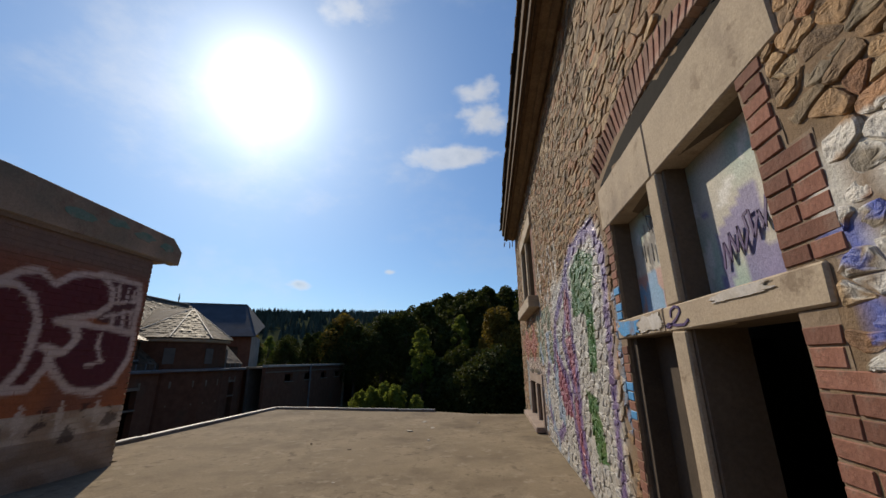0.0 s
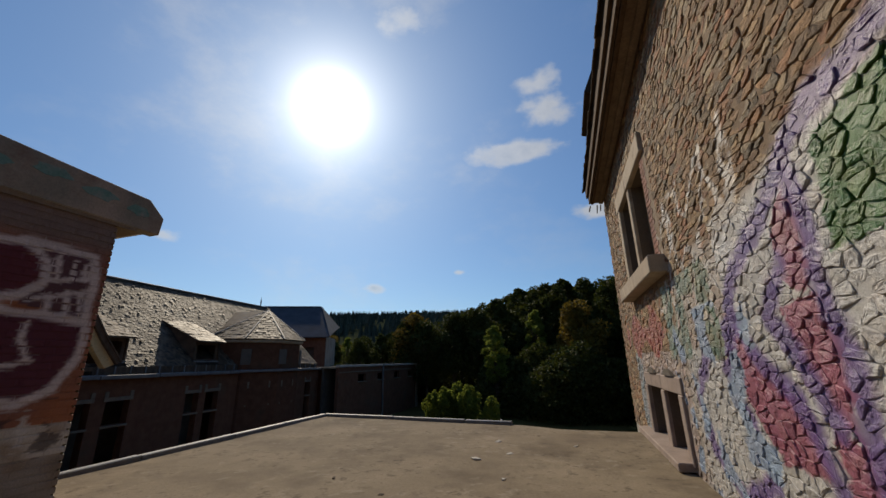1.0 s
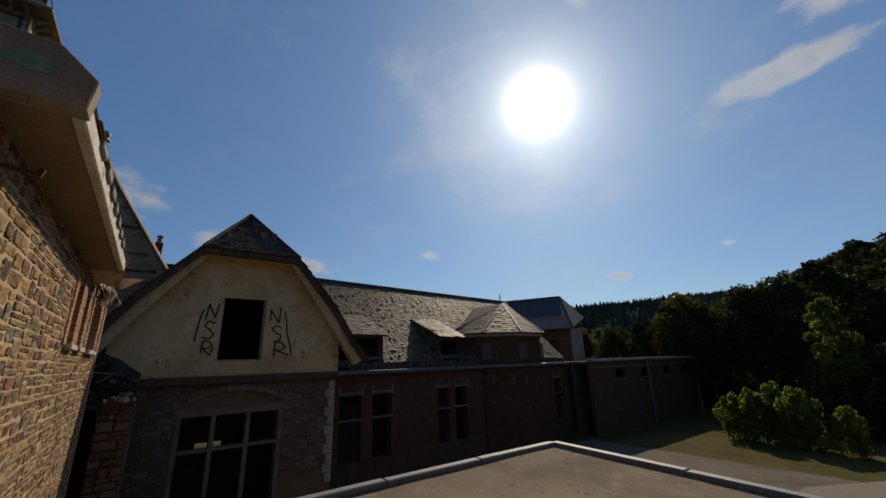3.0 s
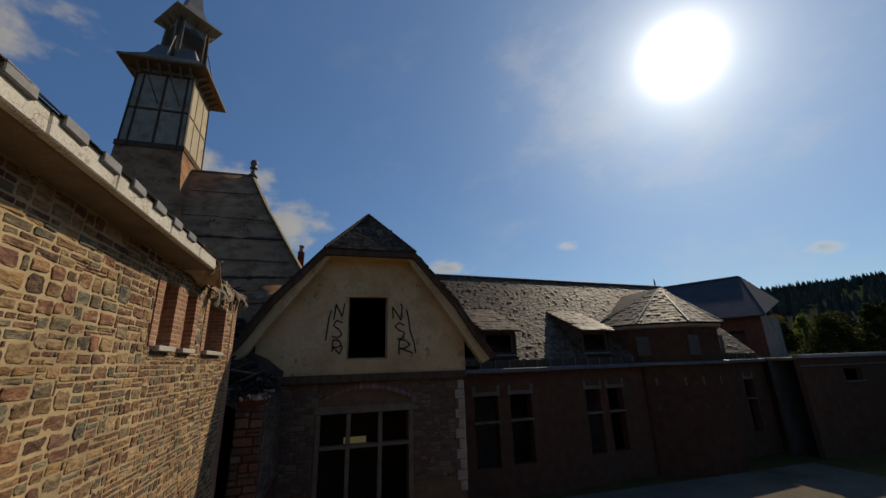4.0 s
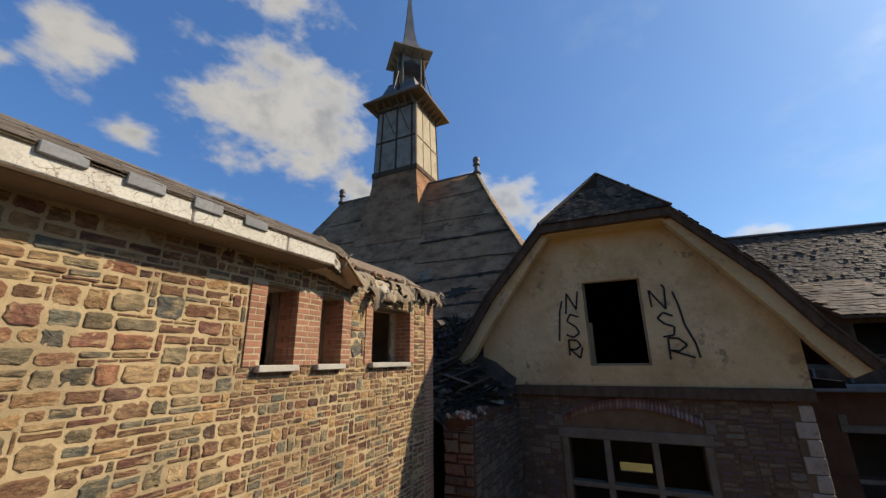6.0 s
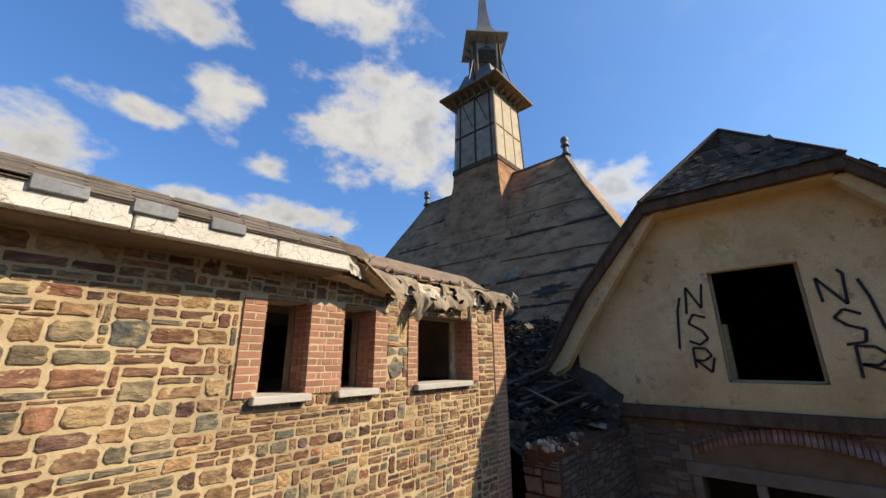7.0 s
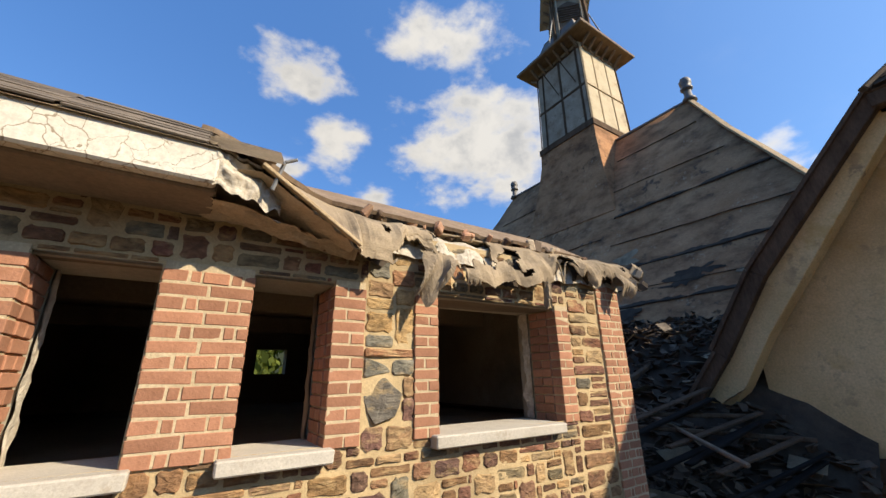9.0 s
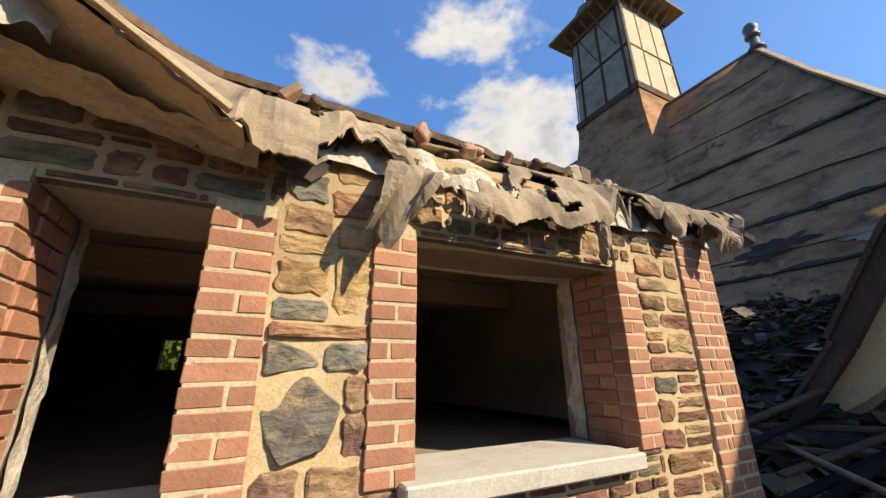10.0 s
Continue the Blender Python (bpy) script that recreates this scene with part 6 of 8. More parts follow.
def build_side_interior():
    rng = random.Random(41)
    room = thing("room", "dark gutted room behind the sunlit windows", "room", kind="structure")
    part("floor", block(-14.0, END - 0.42, -1.2, SIDE - 0.42, 1.40, 1.53), M_ROOM, room)
    part("ceiling", block(-14.0, END - 0.42, -1.2, SIDE - 0.42, 2.86, 2.955), M_ROOM, room)
    back = [(-10.40, -10.13, 2.07, 2.54), (-10.85, -10.48, 2.07, 2.54), (-11.27, -10.95, 2.07, 2.54), (-12.06, -11.50, 2.07, 2.54)]
    part("back_wall", wall_with_holes(-14.0, END - 0.42, GROUND, 2.96, back, 0.3, lambda u, v, o: Vector((u, -1.0 + o, v))), M_ROOM, room)
    part("cross_wall", block(-13.9, -13.75, -1.0, SIDE - 0.42, 1.605, 2.86), M_PLASTER_INSIDE, room, "bare plaster wall")
    for k in range(2):
        part("ceiling_beam", block(-14.0, END - 0.5, 3.1 - 2 * k, 3.3 - 2 * k, 2.62, 2.855, 0.01), M_ROOM, room, "sooty ceiling beam")
    part("west_wall", block(-14.14, -14.0, -1.3, SIDE - 0.42, GROUND, 2.9), M_DARK_BRICK, room)


build_side_interior()


# ---------------------------------------------------------------- half-hipped wing with the plastered gable
GX = -17.72


def on_gable(u, v, out):
    return Vector((GX + out, u, v))


RIDGE_Y, RIDGE_Z = 8.66, 7.38


def stroke_text(parent, lines, label_words):
    for line in lines:
        for a, b in zip(line, line[1:]):
            pa, pb = on_gable(*a, 0.066), on_gable(*b, 0.066)
            part("stroke", beam(pa, pb, 0.046, 0.014, 0, up=(1, 0, 0)), M_INK, parent)


def build_gable_wing():
    rng = random.Random(53)
    wing = thing("gable_wing", "half-hipped wing with a stained ochre plaster gable and slate roof", "building", kind="structure")
    # plaster gable with the attic opening
    win = (7.94, 9.37, 1.45, 3.66)
    bm = bmesh.new()
    n = 46
    xs = [5.0 + 7.3 * i / n for i in range(n + 1)] + [win[0], win[1]]
    xs = sorted(xs)

    def top(u):
        if u < 7.06:
            return 2.32 + (u - 5.0) * (5.12 - 2.32) / 2.06
        if u > 10.28:
            return 5.12 - (u - 10.28) * (5.12 - 2.2) / 2.02
        return 5.12

    for a, b in zip(xs, xs[1:]):
        if b - a < 1e-5:
            continue
        mid = (a + b) / 2
        spans = [(0.96, win[2]), (win[3], None)] if win[0] < mid < win[1] else [(0.96, None)]
        for lo, hi in spans:
            pts = [(a, lo), (b, lo), (b, hi or top(b)), (a, hi or top(a))]
            bm.faces.new([bm.verts.new(on_gable(u, v, 0.05 + 0.012 * noise.noise((u, v, 0)))) for u, v in pts])
    bmesh.ops.remove_doubles(bm, verts=bm.verts, dist=0.002)
    part("plaster_gable", bm, M_PLASTER, wing, "ochre plaster with damp stains", True)
    part("gable_core", wall_with_holes(5.0, 12.24, 0.7, 5.12, [win], 0.10, lambda u, v, o: on_gable(u, v if v < 2.3 else min(v, top(u)) - 0.02, o)), M_PLASTER, wing)
    for s in ((win[0], win[0] + 0.05), (win[1] - 0.05, win[1])):
        part("window_frame", block(GX - 0.25, GX - 0.12, s[0], s[1], win[2], win[3], 0.005), M_TIMBER_PALE, wing)
    part("window_frame", block(GX - 0.25, GX - 0.12, win[0], win[1], win[2], win[2] + 0.05, 0.005), M_TIMBER_PALE, wing)
    # attic room behind the opening, its deep shade put into near-black colour
    part("attic_floor", block(GX - 8, GX - 0.4, 4.2, 13.0, 0.95, 1.1), M_CHAR_SHADE, wing)
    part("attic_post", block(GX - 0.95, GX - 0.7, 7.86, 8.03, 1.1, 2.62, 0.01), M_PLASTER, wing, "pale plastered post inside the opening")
    # unseen walls, added only to block sun coming in under the eaves
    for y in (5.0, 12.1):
        part("attic_knee_wall", block(GX - 7.9, GX - 0.36, y, y + 0.15, 1.1, 2.95), M_CHAR_SHADE, wing)
    part("attic_wall", block(GX - 6.2, GX - 6.0, 5.0, 12.2, 1.1, 6.0), M_CHAR_SHADE, wing)
    part("attic_side", block(GX - 6.0, GX - 0.36, 7.40, 7.5, 1.1, 5.0), M_CHAR_SHADE, wing, "attic partition coloured near-black for the shade inside")
    # bell-cast plaster band and barge board along each slope
    for side in (0, 1):
        def m(u):
            return u if side == 0 else 2 * RIDGE_Y - u - 0.02
        lower = [(7.22, 4.98), (7.08, 5.17), (5.42, 3.22), (4.72, 2.14), (4.12, 1.36), (4.46, 1.20), (4.9, 1.78), (5.30, 2.42)]
        part("verge_soffit", prism([(m(u), v) for u, v in lower], 0.30, lambda u, v, o: on_gable(u, v, 0.50 + o), 0.01), M_PLASTER, wing, "pale plaster verge")
        spine = [(7.08, 5.22), (5.42, 3.30), (4.72, 2.22), (4.08, 1.40)]
        for (a, b), (c, d) in zip(spine, spine[1:]):
            part("barge_board", beam(on_gable(m(a), b, 0.58), on_gable(m(c), d, 0.58), 0.15, 0.2, 0.01), M_TIMBER, wing, "dark weathered barge board")
    part("hip_board", block(GX + 0.50, GX + 0.68, 7.02, 10.30, 5.05, 5.25, 0.015), M_TIMBER, wing, "dark mossy eaves board of the half hip")
    part("hip_soffit", block(GX + 0.02, GX + 0.50, 7.06, 10.28, 5.0, 5.07, 0.01), M_PLASTER, wing)
    # roof planes
    ex = GX + 0.70
    apex = (-18.95, RIDGE_Y, RIDGE_Z)
    bm = bmesh.new()

    def face(*pts):
        bm.faces.new([bm.verts.new(p) for p in pts])

    face((ex, 7.02, 5.26), (ex, 10.30, 5.26), apex)
    for side in (0, 1):
        def m(u):
            return u if side == 0 else 2 * RIDGE_Y - u
        for (a, b), (c, d) in zip([(7.02, 5.27), (5.34, 3.36), (4.64, 2.28), (4.00, 1.44)], [(5.34, 3.36), (4.64, 2.28), (4.00, 1.44)]):
            face((ex, m(a), b), (ex, m(c), d), (-25.5, m(c), d), (-25.5, m(a), b))
        face((ex, m(7.02), 5.27), apex, (-25.5, RIDGE_Y, RIDGE_Z), (-25.5, m(7.02), 5.27))
    bmesh.ops.recalc_face_normals(bm, faces=bm.faces)
    bmesh.ops.solidify(bm, geom=bm.faces[:], thickness=0.05)
    part("roof_boarding", bm, M_TIMBER, wing, "dark roof boarding")
    hip_up = Vector(apex) - Vector((ex, RIDGE_Y, 5.27))

    def off_hip(p):
        k = (p.z - 5.27) / (RIDGE_Z - 5.27)
        return abs(p.y - RIDGE_Y) > 1.65 * (1 - k) - 0.05 or (k > 0.62 and p.y < RIDGE_Y + 0.05)

    slate_rows(wing, (ex + 0.03, 7.0, 5.29), (0, 3.32, 0), tuple(hip_up), 22, 28, M_SLATE_DARK, rng, keep=290, chip=0.03, skip=off_hip, low=0.55)
    for k in range(9):
        z = 6.5 + 0.1 * k
        t = (z - 5.27) / (RIDGE_Z - 5.27)
        half = 1.65 * (1 - t)
        x = ex + hip_up.x * t
        part("batten", beam((x + 0.03, RIDGE_Y - half - rng.uniform(0.0, 0.09), z), (x + 0.03, RIDGE_Y + half, z + 0.01), 0.04, 0.03, 0), M_TIMBER, wing, "bare roof batten")
    for y in (7.02, 10.30):
        part("hip_ridge", beam((ex + 0.02, y, 5.29), (apex[0] + 0.03, apex[1], apex[2] + 0.03), 0.10, 0.09, 0.015), M_SLATE_DARK, wing, "slate-clad hip edge")
    for y in (8.35, 8.9, 9.3):
        part("loose_slate", beam((ex - 0.66, y, 6.16), (ex - 0.80, y + 0.25, 6.26), 0.28, 0.02, 0.004, up=(1, 0, 0)), M_SLATE, wing)
    slate_rows(wing, (ex - 8.0, 2 * RIDGE_Y - 5.30, 3.34), (7.9, 0, 0), (0, -1.66, 1.88), 15, 34, M_SLATE, rng, keep=20)

    # storey below: timber plate, rubble wall with a stone-framed window under a brick arch
    part("wall_plate", block(GX - 0.1, GX + 0.16, 4.6, 12.3, 0.70, 0.95, 0.015), M_TIMBER, wing, "dark timber wall plate")
    big = [(7.20, 8.02, -1.27, -0.30), (8.18, 9.08, -1.27, -0.30), (9.24, 10.14, -1.27, -0.30), (7.20, 8.02, -3.2, -1.38), (8.18, 9.08, -3.2, -1.38), (9.24, 10.14, -3.2, -1.38)]
    part("wall", wall_with_holes(3.0, 12.2, GROUND, 0.72, [(7.20, 10.14, -3.2, -0.30)], 0.45, lambda u, v, o: on_gable(u, v, o)), M_MORTAR_DULL, wing)

    def blocked(u, v):
        return 7.0 < u < 10.35 and v < -0.02 or 7.1 < u < 10.3 and v < arch_height(u, 8.67, 1.65, 0.05, 0.5) + 0.12 or (u > 11.85) or v > 0.70

    sizes = [(8, 3), (6, 2), (9, 3), (10, 4), (5, 3), (7, 2), (4, 2)]
    stones = []
    for c in rubble_cells(3.0, 12.2, -2.6, 0.72, 0.045, sizes, blocked, rng):
        v, f, spots = stone_shape(c, rng, 0.012, 0.03, on_gable, 0.14, 9, 5)
        base = rng.choice([(0.17, 0.12, 0.085), (0.13, 0.09, 0.065), (0.21, 0.16, 0.11), (0.15, 0.10, 0.085)])
        stones.append((v, f, [(*base, 0)] * len(v), ((c[0] + c[1]) / 2, (c[2] + c[3]) / 2)))
    lay_pieces(stones, "stone", M_STONE, wing, lambda m: abs(m[0] - 11) + abs(m[1]), limit=280)
    for k in range(11):
        z = 0.62 - 0.33 * k
        w = 0.36 if k % 2 else 0.24
        part("quoin", block(GX - 0.2, GX + 0.045, 12.22 - w, 12.22, z - 0.31, z, 0.012, 0.004), M_CUT_STONE, wing, "pale quoin stone")
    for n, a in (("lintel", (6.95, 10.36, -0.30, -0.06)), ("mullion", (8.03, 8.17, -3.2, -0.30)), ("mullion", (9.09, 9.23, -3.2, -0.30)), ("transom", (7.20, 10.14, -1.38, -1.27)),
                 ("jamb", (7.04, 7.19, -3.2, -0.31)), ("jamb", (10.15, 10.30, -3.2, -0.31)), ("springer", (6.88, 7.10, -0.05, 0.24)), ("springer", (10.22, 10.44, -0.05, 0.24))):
        part(n, block(GX - 0.25, GX + 0.05, a[0], a[1], a[2], a[3], 0.012, 0.003), M_SHADE_STONE, wing)
    for k in range(36):
        u = 7.14 + 3.06 * (k + 0.5) / 36
        b = brick_at(wing, (GX + 0.02, u, arch_height(u, 8.67, 1.65, 0.10, 0.46)), (0.07, 0.1, 0.24), "x", M_BRICK_OLD, rng)
        b.rotation_euler = (-(u - 8.67) * 0.42, 0, math.pi / 2)
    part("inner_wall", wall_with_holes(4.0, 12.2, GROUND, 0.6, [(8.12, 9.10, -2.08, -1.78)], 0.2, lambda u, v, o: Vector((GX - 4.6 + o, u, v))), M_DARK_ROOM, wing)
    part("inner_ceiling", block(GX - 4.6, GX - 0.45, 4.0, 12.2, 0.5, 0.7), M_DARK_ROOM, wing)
    part("side_wall", block(-25.0, GX - 0.45, 11.8, 12.2, GROUND, 0.72), M_DARK_BRICK, wing)
    # broken wall stump at the foot of the sunlit building's corner
    part("wall_stump", block(-17.7, -14.5, 3.0, 3.4, GROUND, 0.6, 0.05, 0.05), M_DARK_BRICK, wing)

    # spray tags on the gable
    tag = thing("graffiti_tag", "black sprayed NSR tags on the plaster gable", "graffiti", kind="structure")
    N1 = [[(7.50, 2.82), (7.56, 3.38), (7.78, 2.92), (7.86, 3.42)],
          [(7.82, 2.72), (7.60, 2.80), (7.50, 2.62), (7.72, 2.46), (7.80, 2.30), (7.64, 2.18), (7.46, 2.26)],
          [(7.50, 1.72), (7.50, 2.12), (7.72, 2.10), (7.80, 1.96), (7.66, 1.86), (7.52, 1.88), (7.76, 1.64), (7.84, 1.92)],
          [(7.42, 3.18), (7.34, 2.9), (7.30, 2.5), (7.26, 2.1)]]
    N2 = [[(9.56, 2.86), (9.54, 3.30), (9.86, 2.80), (9.90, 3.34), (9.84, 3.42)],
          [(9.98, 2.62), (9.78, 2.72), (9.64, 2.58), (9.78, 2.44), (9.98, 2.36), (9.94, 2.16), (9.70, 2.12)],
          [(9.78, 1.58), (9.80, 2.10), (10.02, 2.08), (10.18, 1.92), (10.0, 1.78), (9.82, 1.80), (10.3, 1.62)],
          [(10.06, 3.22), (10.14, 2.9), (10.20, 2.4), (10.36, 1.95), (10.40, 1.62)]]
    stroke_text(tag, [[(u - 0.05, v) for u, v in line] for line in N1] + N2, "")


M_MORTAR_DULL = surface("dull_mortar", (0.15, 0.095, 0.052), (0.21, 0.135, 0.078), scale=3, rough=0.95, bump=0.4, grain=40, spec=0.04)
build_gable_wing()


# ---------------------------------------------------------------- long slate-roofed wing with dormers and a round bay
WX, EAVE_X, EAVE_Z, PITCH = -20.8, -21.0, 1.26, 0.93
W_RIDGE_X = -26.8
WING_TURN = Matrix.Translation((-20.8, 13, 0)) @ Matrix.Rotation(radians(5), 4, "Z") @ Matrix.Translation((20.8, -13, 0))


def roof_z(x):
    return EAVE_Z + PITCH * (EAVE_X - x)


def build_long_wing():
    rng = random.Random(61)
    wing = thing("long_wing", "long dark brick wing under a weathered slate roof with slipped slates", "building", kind="structure")
    openings = []
    for y0, y1 in ((13.75, 14.95), (15.6, 16.75), (19.98, 20.9), (21.4, 22.4), (32.2, 33.0)):
        openings += [(y0, y1, -1.36, -0.30), (y0, y1, -3.3, -1.48)]
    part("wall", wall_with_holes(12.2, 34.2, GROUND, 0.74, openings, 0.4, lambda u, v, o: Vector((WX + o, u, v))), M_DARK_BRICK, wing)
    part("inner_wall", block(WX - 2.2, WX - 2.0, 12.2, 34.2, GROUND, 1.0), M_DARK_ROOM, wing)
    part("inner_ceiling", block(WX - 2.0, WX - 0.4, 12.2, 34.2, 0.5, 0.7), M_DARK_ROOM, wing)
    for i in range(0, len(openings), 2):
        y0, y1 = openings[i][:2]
        part("lintel", block(WX - 0.2, WX + 0.04, y0 - 0.12, y1 + 0.12, -0.30, -0.12, 0.012), M_SHADE_STONE, wing)
        part("transom", block(WX - 0.2, WX + 0.05, y0 - 0.05, y1 + 0.05, -1.47, -1.37, 0.012), M_SHADE_STONE, wing)
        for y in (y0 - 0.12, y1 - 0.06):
            part("springer", block(WX - 0.1, WX + 0.04, y, y + 0.18, -0.115, 0.14, 0.012), M_SHADE_STONE, wing)
    s = 12.3
    while s < 34.0:
        e = min(34.2, s + rng.uniform(2.0, 3.2))
        d = rng.uniform(-0.015, 0.015)
        part("gutter", block(WX + 0.02, WX + 0.34, s, e - 0.01, 0.70 + d, 0.90 + d, 0.03), M_LEAD, wing, "pale grey box gutter")
        s = e
    part("upstand", block(WX - 0.35, WX - 0.1, 12.3, 34.2, 0.74, 1.26), M_TIMBER, wing, "dark board behind the gutter")
    for k in range(28):
        y = 12.6 + k * 0.78
        part("strut", block(WX - 0.1, WX - 0.05, y, y + 0.07, 0.92, 1.28), M_LEAD, wing)
    bm = bmesh.new()
    for pts in (((EAVE_X + 0.1, 12.0, roof_z(EAVE_X + 0.1)), (EAVE_X + 0.1, 34.3, roof_z(EAVE_X + 0.1)), (W_RIDGE_X, 34.3, roof_z(W_RIDGE_X)), (W_RIDGE_X, 12.0, roof_z(W_RIDGE_X))),
                ((W_RIDGE_X, 12.0, roof_z(W_RIDGE_X)), (W_RIDGE_X, 34.3, roof_z(W_RIDGE_X)), (-31, 34.3, 1.2), (-31, 12.0, 1.2))):
        bm.faces.new([bm.verts.new(p) for p in pts])
    bmesh.ops.solidify(bm, geom=bm.faces[:], thickness=0.06)
    part("roof_boarding", bm, M_SLATE_DARK, wing)
    part("end_wall", prism([(-31, GROUND), (WX, GROUND), (WX, 0.9), (W_RIDGE_X, roof_z(W_RIDGE_X) - 0.1), (-31, 1.0)], 0.3, lambda u, v, o: Vector((u, 34.3 + o, v))), M_DARK_BRICK, wing)
    part("ridge", block(W_RIDGE_X - 0.12, W_RIDGE_X + 0.12, 12.0, 34.0, roof_z(W_RIDGE_X) + 0.01, roof_z(W_RIDGE_X) + 0.12, 0.03), M_LEAD, wing)

    def gap(p):
        if 14.6 < p.y < 16.4 and p.x > -23.2 and p.z < 3.4:
            return True
        if 20.6 < p.y < 22.4 and p.x > -23.2 and p.z < 3.4:
            return True
        return False

    run = Vector((W_RIDGE_X - EAVE_X, 0, roof_z(W_RIDGE_X) - EAVE_Z))
    slate_rows(wing, (EAVE_X + 0.08, 12.1, roof_z(EAVE_X + 0.08) + 0.02), (0, 22.1, 0), tuple(run), 56, 124, M_SLATE, rng, keep=290, chip=0.012, skip=gap)

    # shed dormers
    for y0, y1, fx, fz, bx, words in ((14.55, 16.45, -21.25, 2.74, -24.0, "slate shed dormer with a broken window"), (20.55, 22.5, -21.25, 2.74, -24.0, "slate shed dormer with a dark open cheek")):
        d = thing("dormer", words, "dormer", "dormers on the long roof", "structure")
        zb = roof_z(bx) + 0.05
        d.matrix_basis = WING_TURN
        for y in (y0, y1 - 0.08):
            part("cheek", prism([(fx, roof_z(fx) - 0.05), (fx, fz - 0.05), (bx, zb - 0.05)], 0.08, lambda u, v, o, y=y: Vector((u, y + 0.08 + o, v))), M_SLATE_DARK, d)
        part("roof_board", prism([(fx + 0.3, fz - 0.12), (fx + 0.3, fz - 0.05), (bx - 0.1, zb + 0.02), (bx - 0.1, zb - 0.06)], y1 - y0 + 0.3, lambda u, v, o: Vector((u, y1 + 0.15 + o, v))), M_TIMBER, d)
        slate_rows(d, (fx + 0.33, y0 - 0.15, fz - 0.03), (0, y1 - y0 + 0.3, 0), (bx - fx - 0.4, 0, zb - fz + 0.06), 14, max(8, int((y1 - y0) * 4.5)), M_SLATE, rng, keep=90)
        frame_part = part("window_frame", wall_with_holes(y0 + 0.08, y1 - 0.08, roof_z(fx) - 0.1, fz - 0.1, [(y0 + 0.25, y1 - 0.25, roof_z(fx) + 0.15, fz - 0.25)], 0.08, lambda u, v, o, fx=fx: Vector((fx - 0.1 + o, u, v))), M_TIMBER, d)
        part("sill", block(fx - 0.15, fx + 0.05, y0, y1, roof_z(fx) - 0.1, roof_z(fx) + 0.05, 0.01), M_LEAD, frame_part)

    # round bay with its fan of slates
    bay = thing("round_bay", "bowed brick bay with a low conical slate roof", "bay", kind="structure")
    bay.matrix_basis = WING_TURN
    wing.matrix_basis = WING_TURN
    cx, cy, r, n = -22.95, 27.2, 3.95, 10
    part("wall", lathe([(r, 0), (r, 7.45)], n, (cx, cy, GROUND), math.pi / n), M_DARK_BRICK, bay)
    part("cornice", lathe([(r + 0.05, 0), (r + 0.22, 0.06), (r + 0.26, 0.2), (r + 0.05, 0.24)], n, (cx, cy, 2.72), math.pi / n), M_CUT_STONE, bay)
    part("string_course", lathe([(r + 0.04, 0), (r + 0.3, 0.05), (r + 0.3, 0.18), (r + 0.04, 0.2)], n, (cx, cy, 0.72), math.pi / n), M_LEAD, bay)
    tip = Vector((cx + 0.55, cy + 1.25, 5.58))
    base = [Vector((cx + (r + 0.4) * math.cos(math.pi / n + 2 * math.pi * k / n), cy + (r + 0.4) * math.sin(math.pi / n + 2 * math.pi * k / n), 2.98)) for k in range(n)]
    bm = bmesh.new()
    t = bm.verts.new(tip)
    low = [bm.verts.new(p) for p in base]
    for k in range(n):
        bm.faces.new((low[k], low[(k + 1) % n], t))
    part("roof_boarding", bm, M_SLATE_DARK, bay)
    back = Vector((cx - 3.4, cy + 0.7, 5.5))
    part("roof_saddle", prism([(cy - 2.6, 3.6), (cy + 1.2, 5.55), (cy + 4.6, 3.6)], 4.6, lambda u, v, o: Vector((cx + 0.5 + o, u, v))), M_SLATE, bay)
    ring = []
    for k in range(n):
        a, b = base[k], base[(k + 1) % n]
        out = (b - a).cross(tip - a).normalized()
        if out.z < 0:
            out = -out
        part("hip_roll", beam(a + Vector((0, 0, 0.05)), tip, 0.10, 0.05, 0.01), M_LEAD, bay)
        rows = 15
        for j in range(rows):
            f0, f1 = j / rows, min(1.0, (j + 1.5) / rows)
            cols = max(1, int(11 * (1 - f0)))
            for i in range(cols):
                g0, g1 = (i + 0.04) / cols, (i + 0.96) / cols
                lift = rng.uniform(0.012, 0.05)
                q = []
                for g, f, o in ((g0, f0, lift), (g1, f0, lift), (g1, f1, 0.006), (g0, f1, 0.006)):
                    q.append(a.lerp(b, g).lerp(tip, f) + out * o + Vector((rng.gauss(0, 0.008), rng.gauss(0, 0.008), 0)))
                if rng.random() > 0.05:
                    ring.append((q, [(0, 1, 2, 3)], None, (f0, i)))
    lay_pieces(ring, "slate", M_SLATE, bay, lambda m: m[0], 280)
    # attic openings as solid blocks, the shade inside painted as dark colour
    for a in (-0.9, -0.25, 0.4):
        x, y = cx + (r + 0.02) * math.cos(a), cy + (r + 0.02) * math.sin(a)
        w = part("window", block(-0.03, 0.03, -0.32, 0.32, 1.25, 2.3), M_DARK_ROOM, bay, "solid dark block standing for the bay's shaded attic window")
        w.matrix_basis = pose(x, y, 0, 0, 0, math.degrees(a))
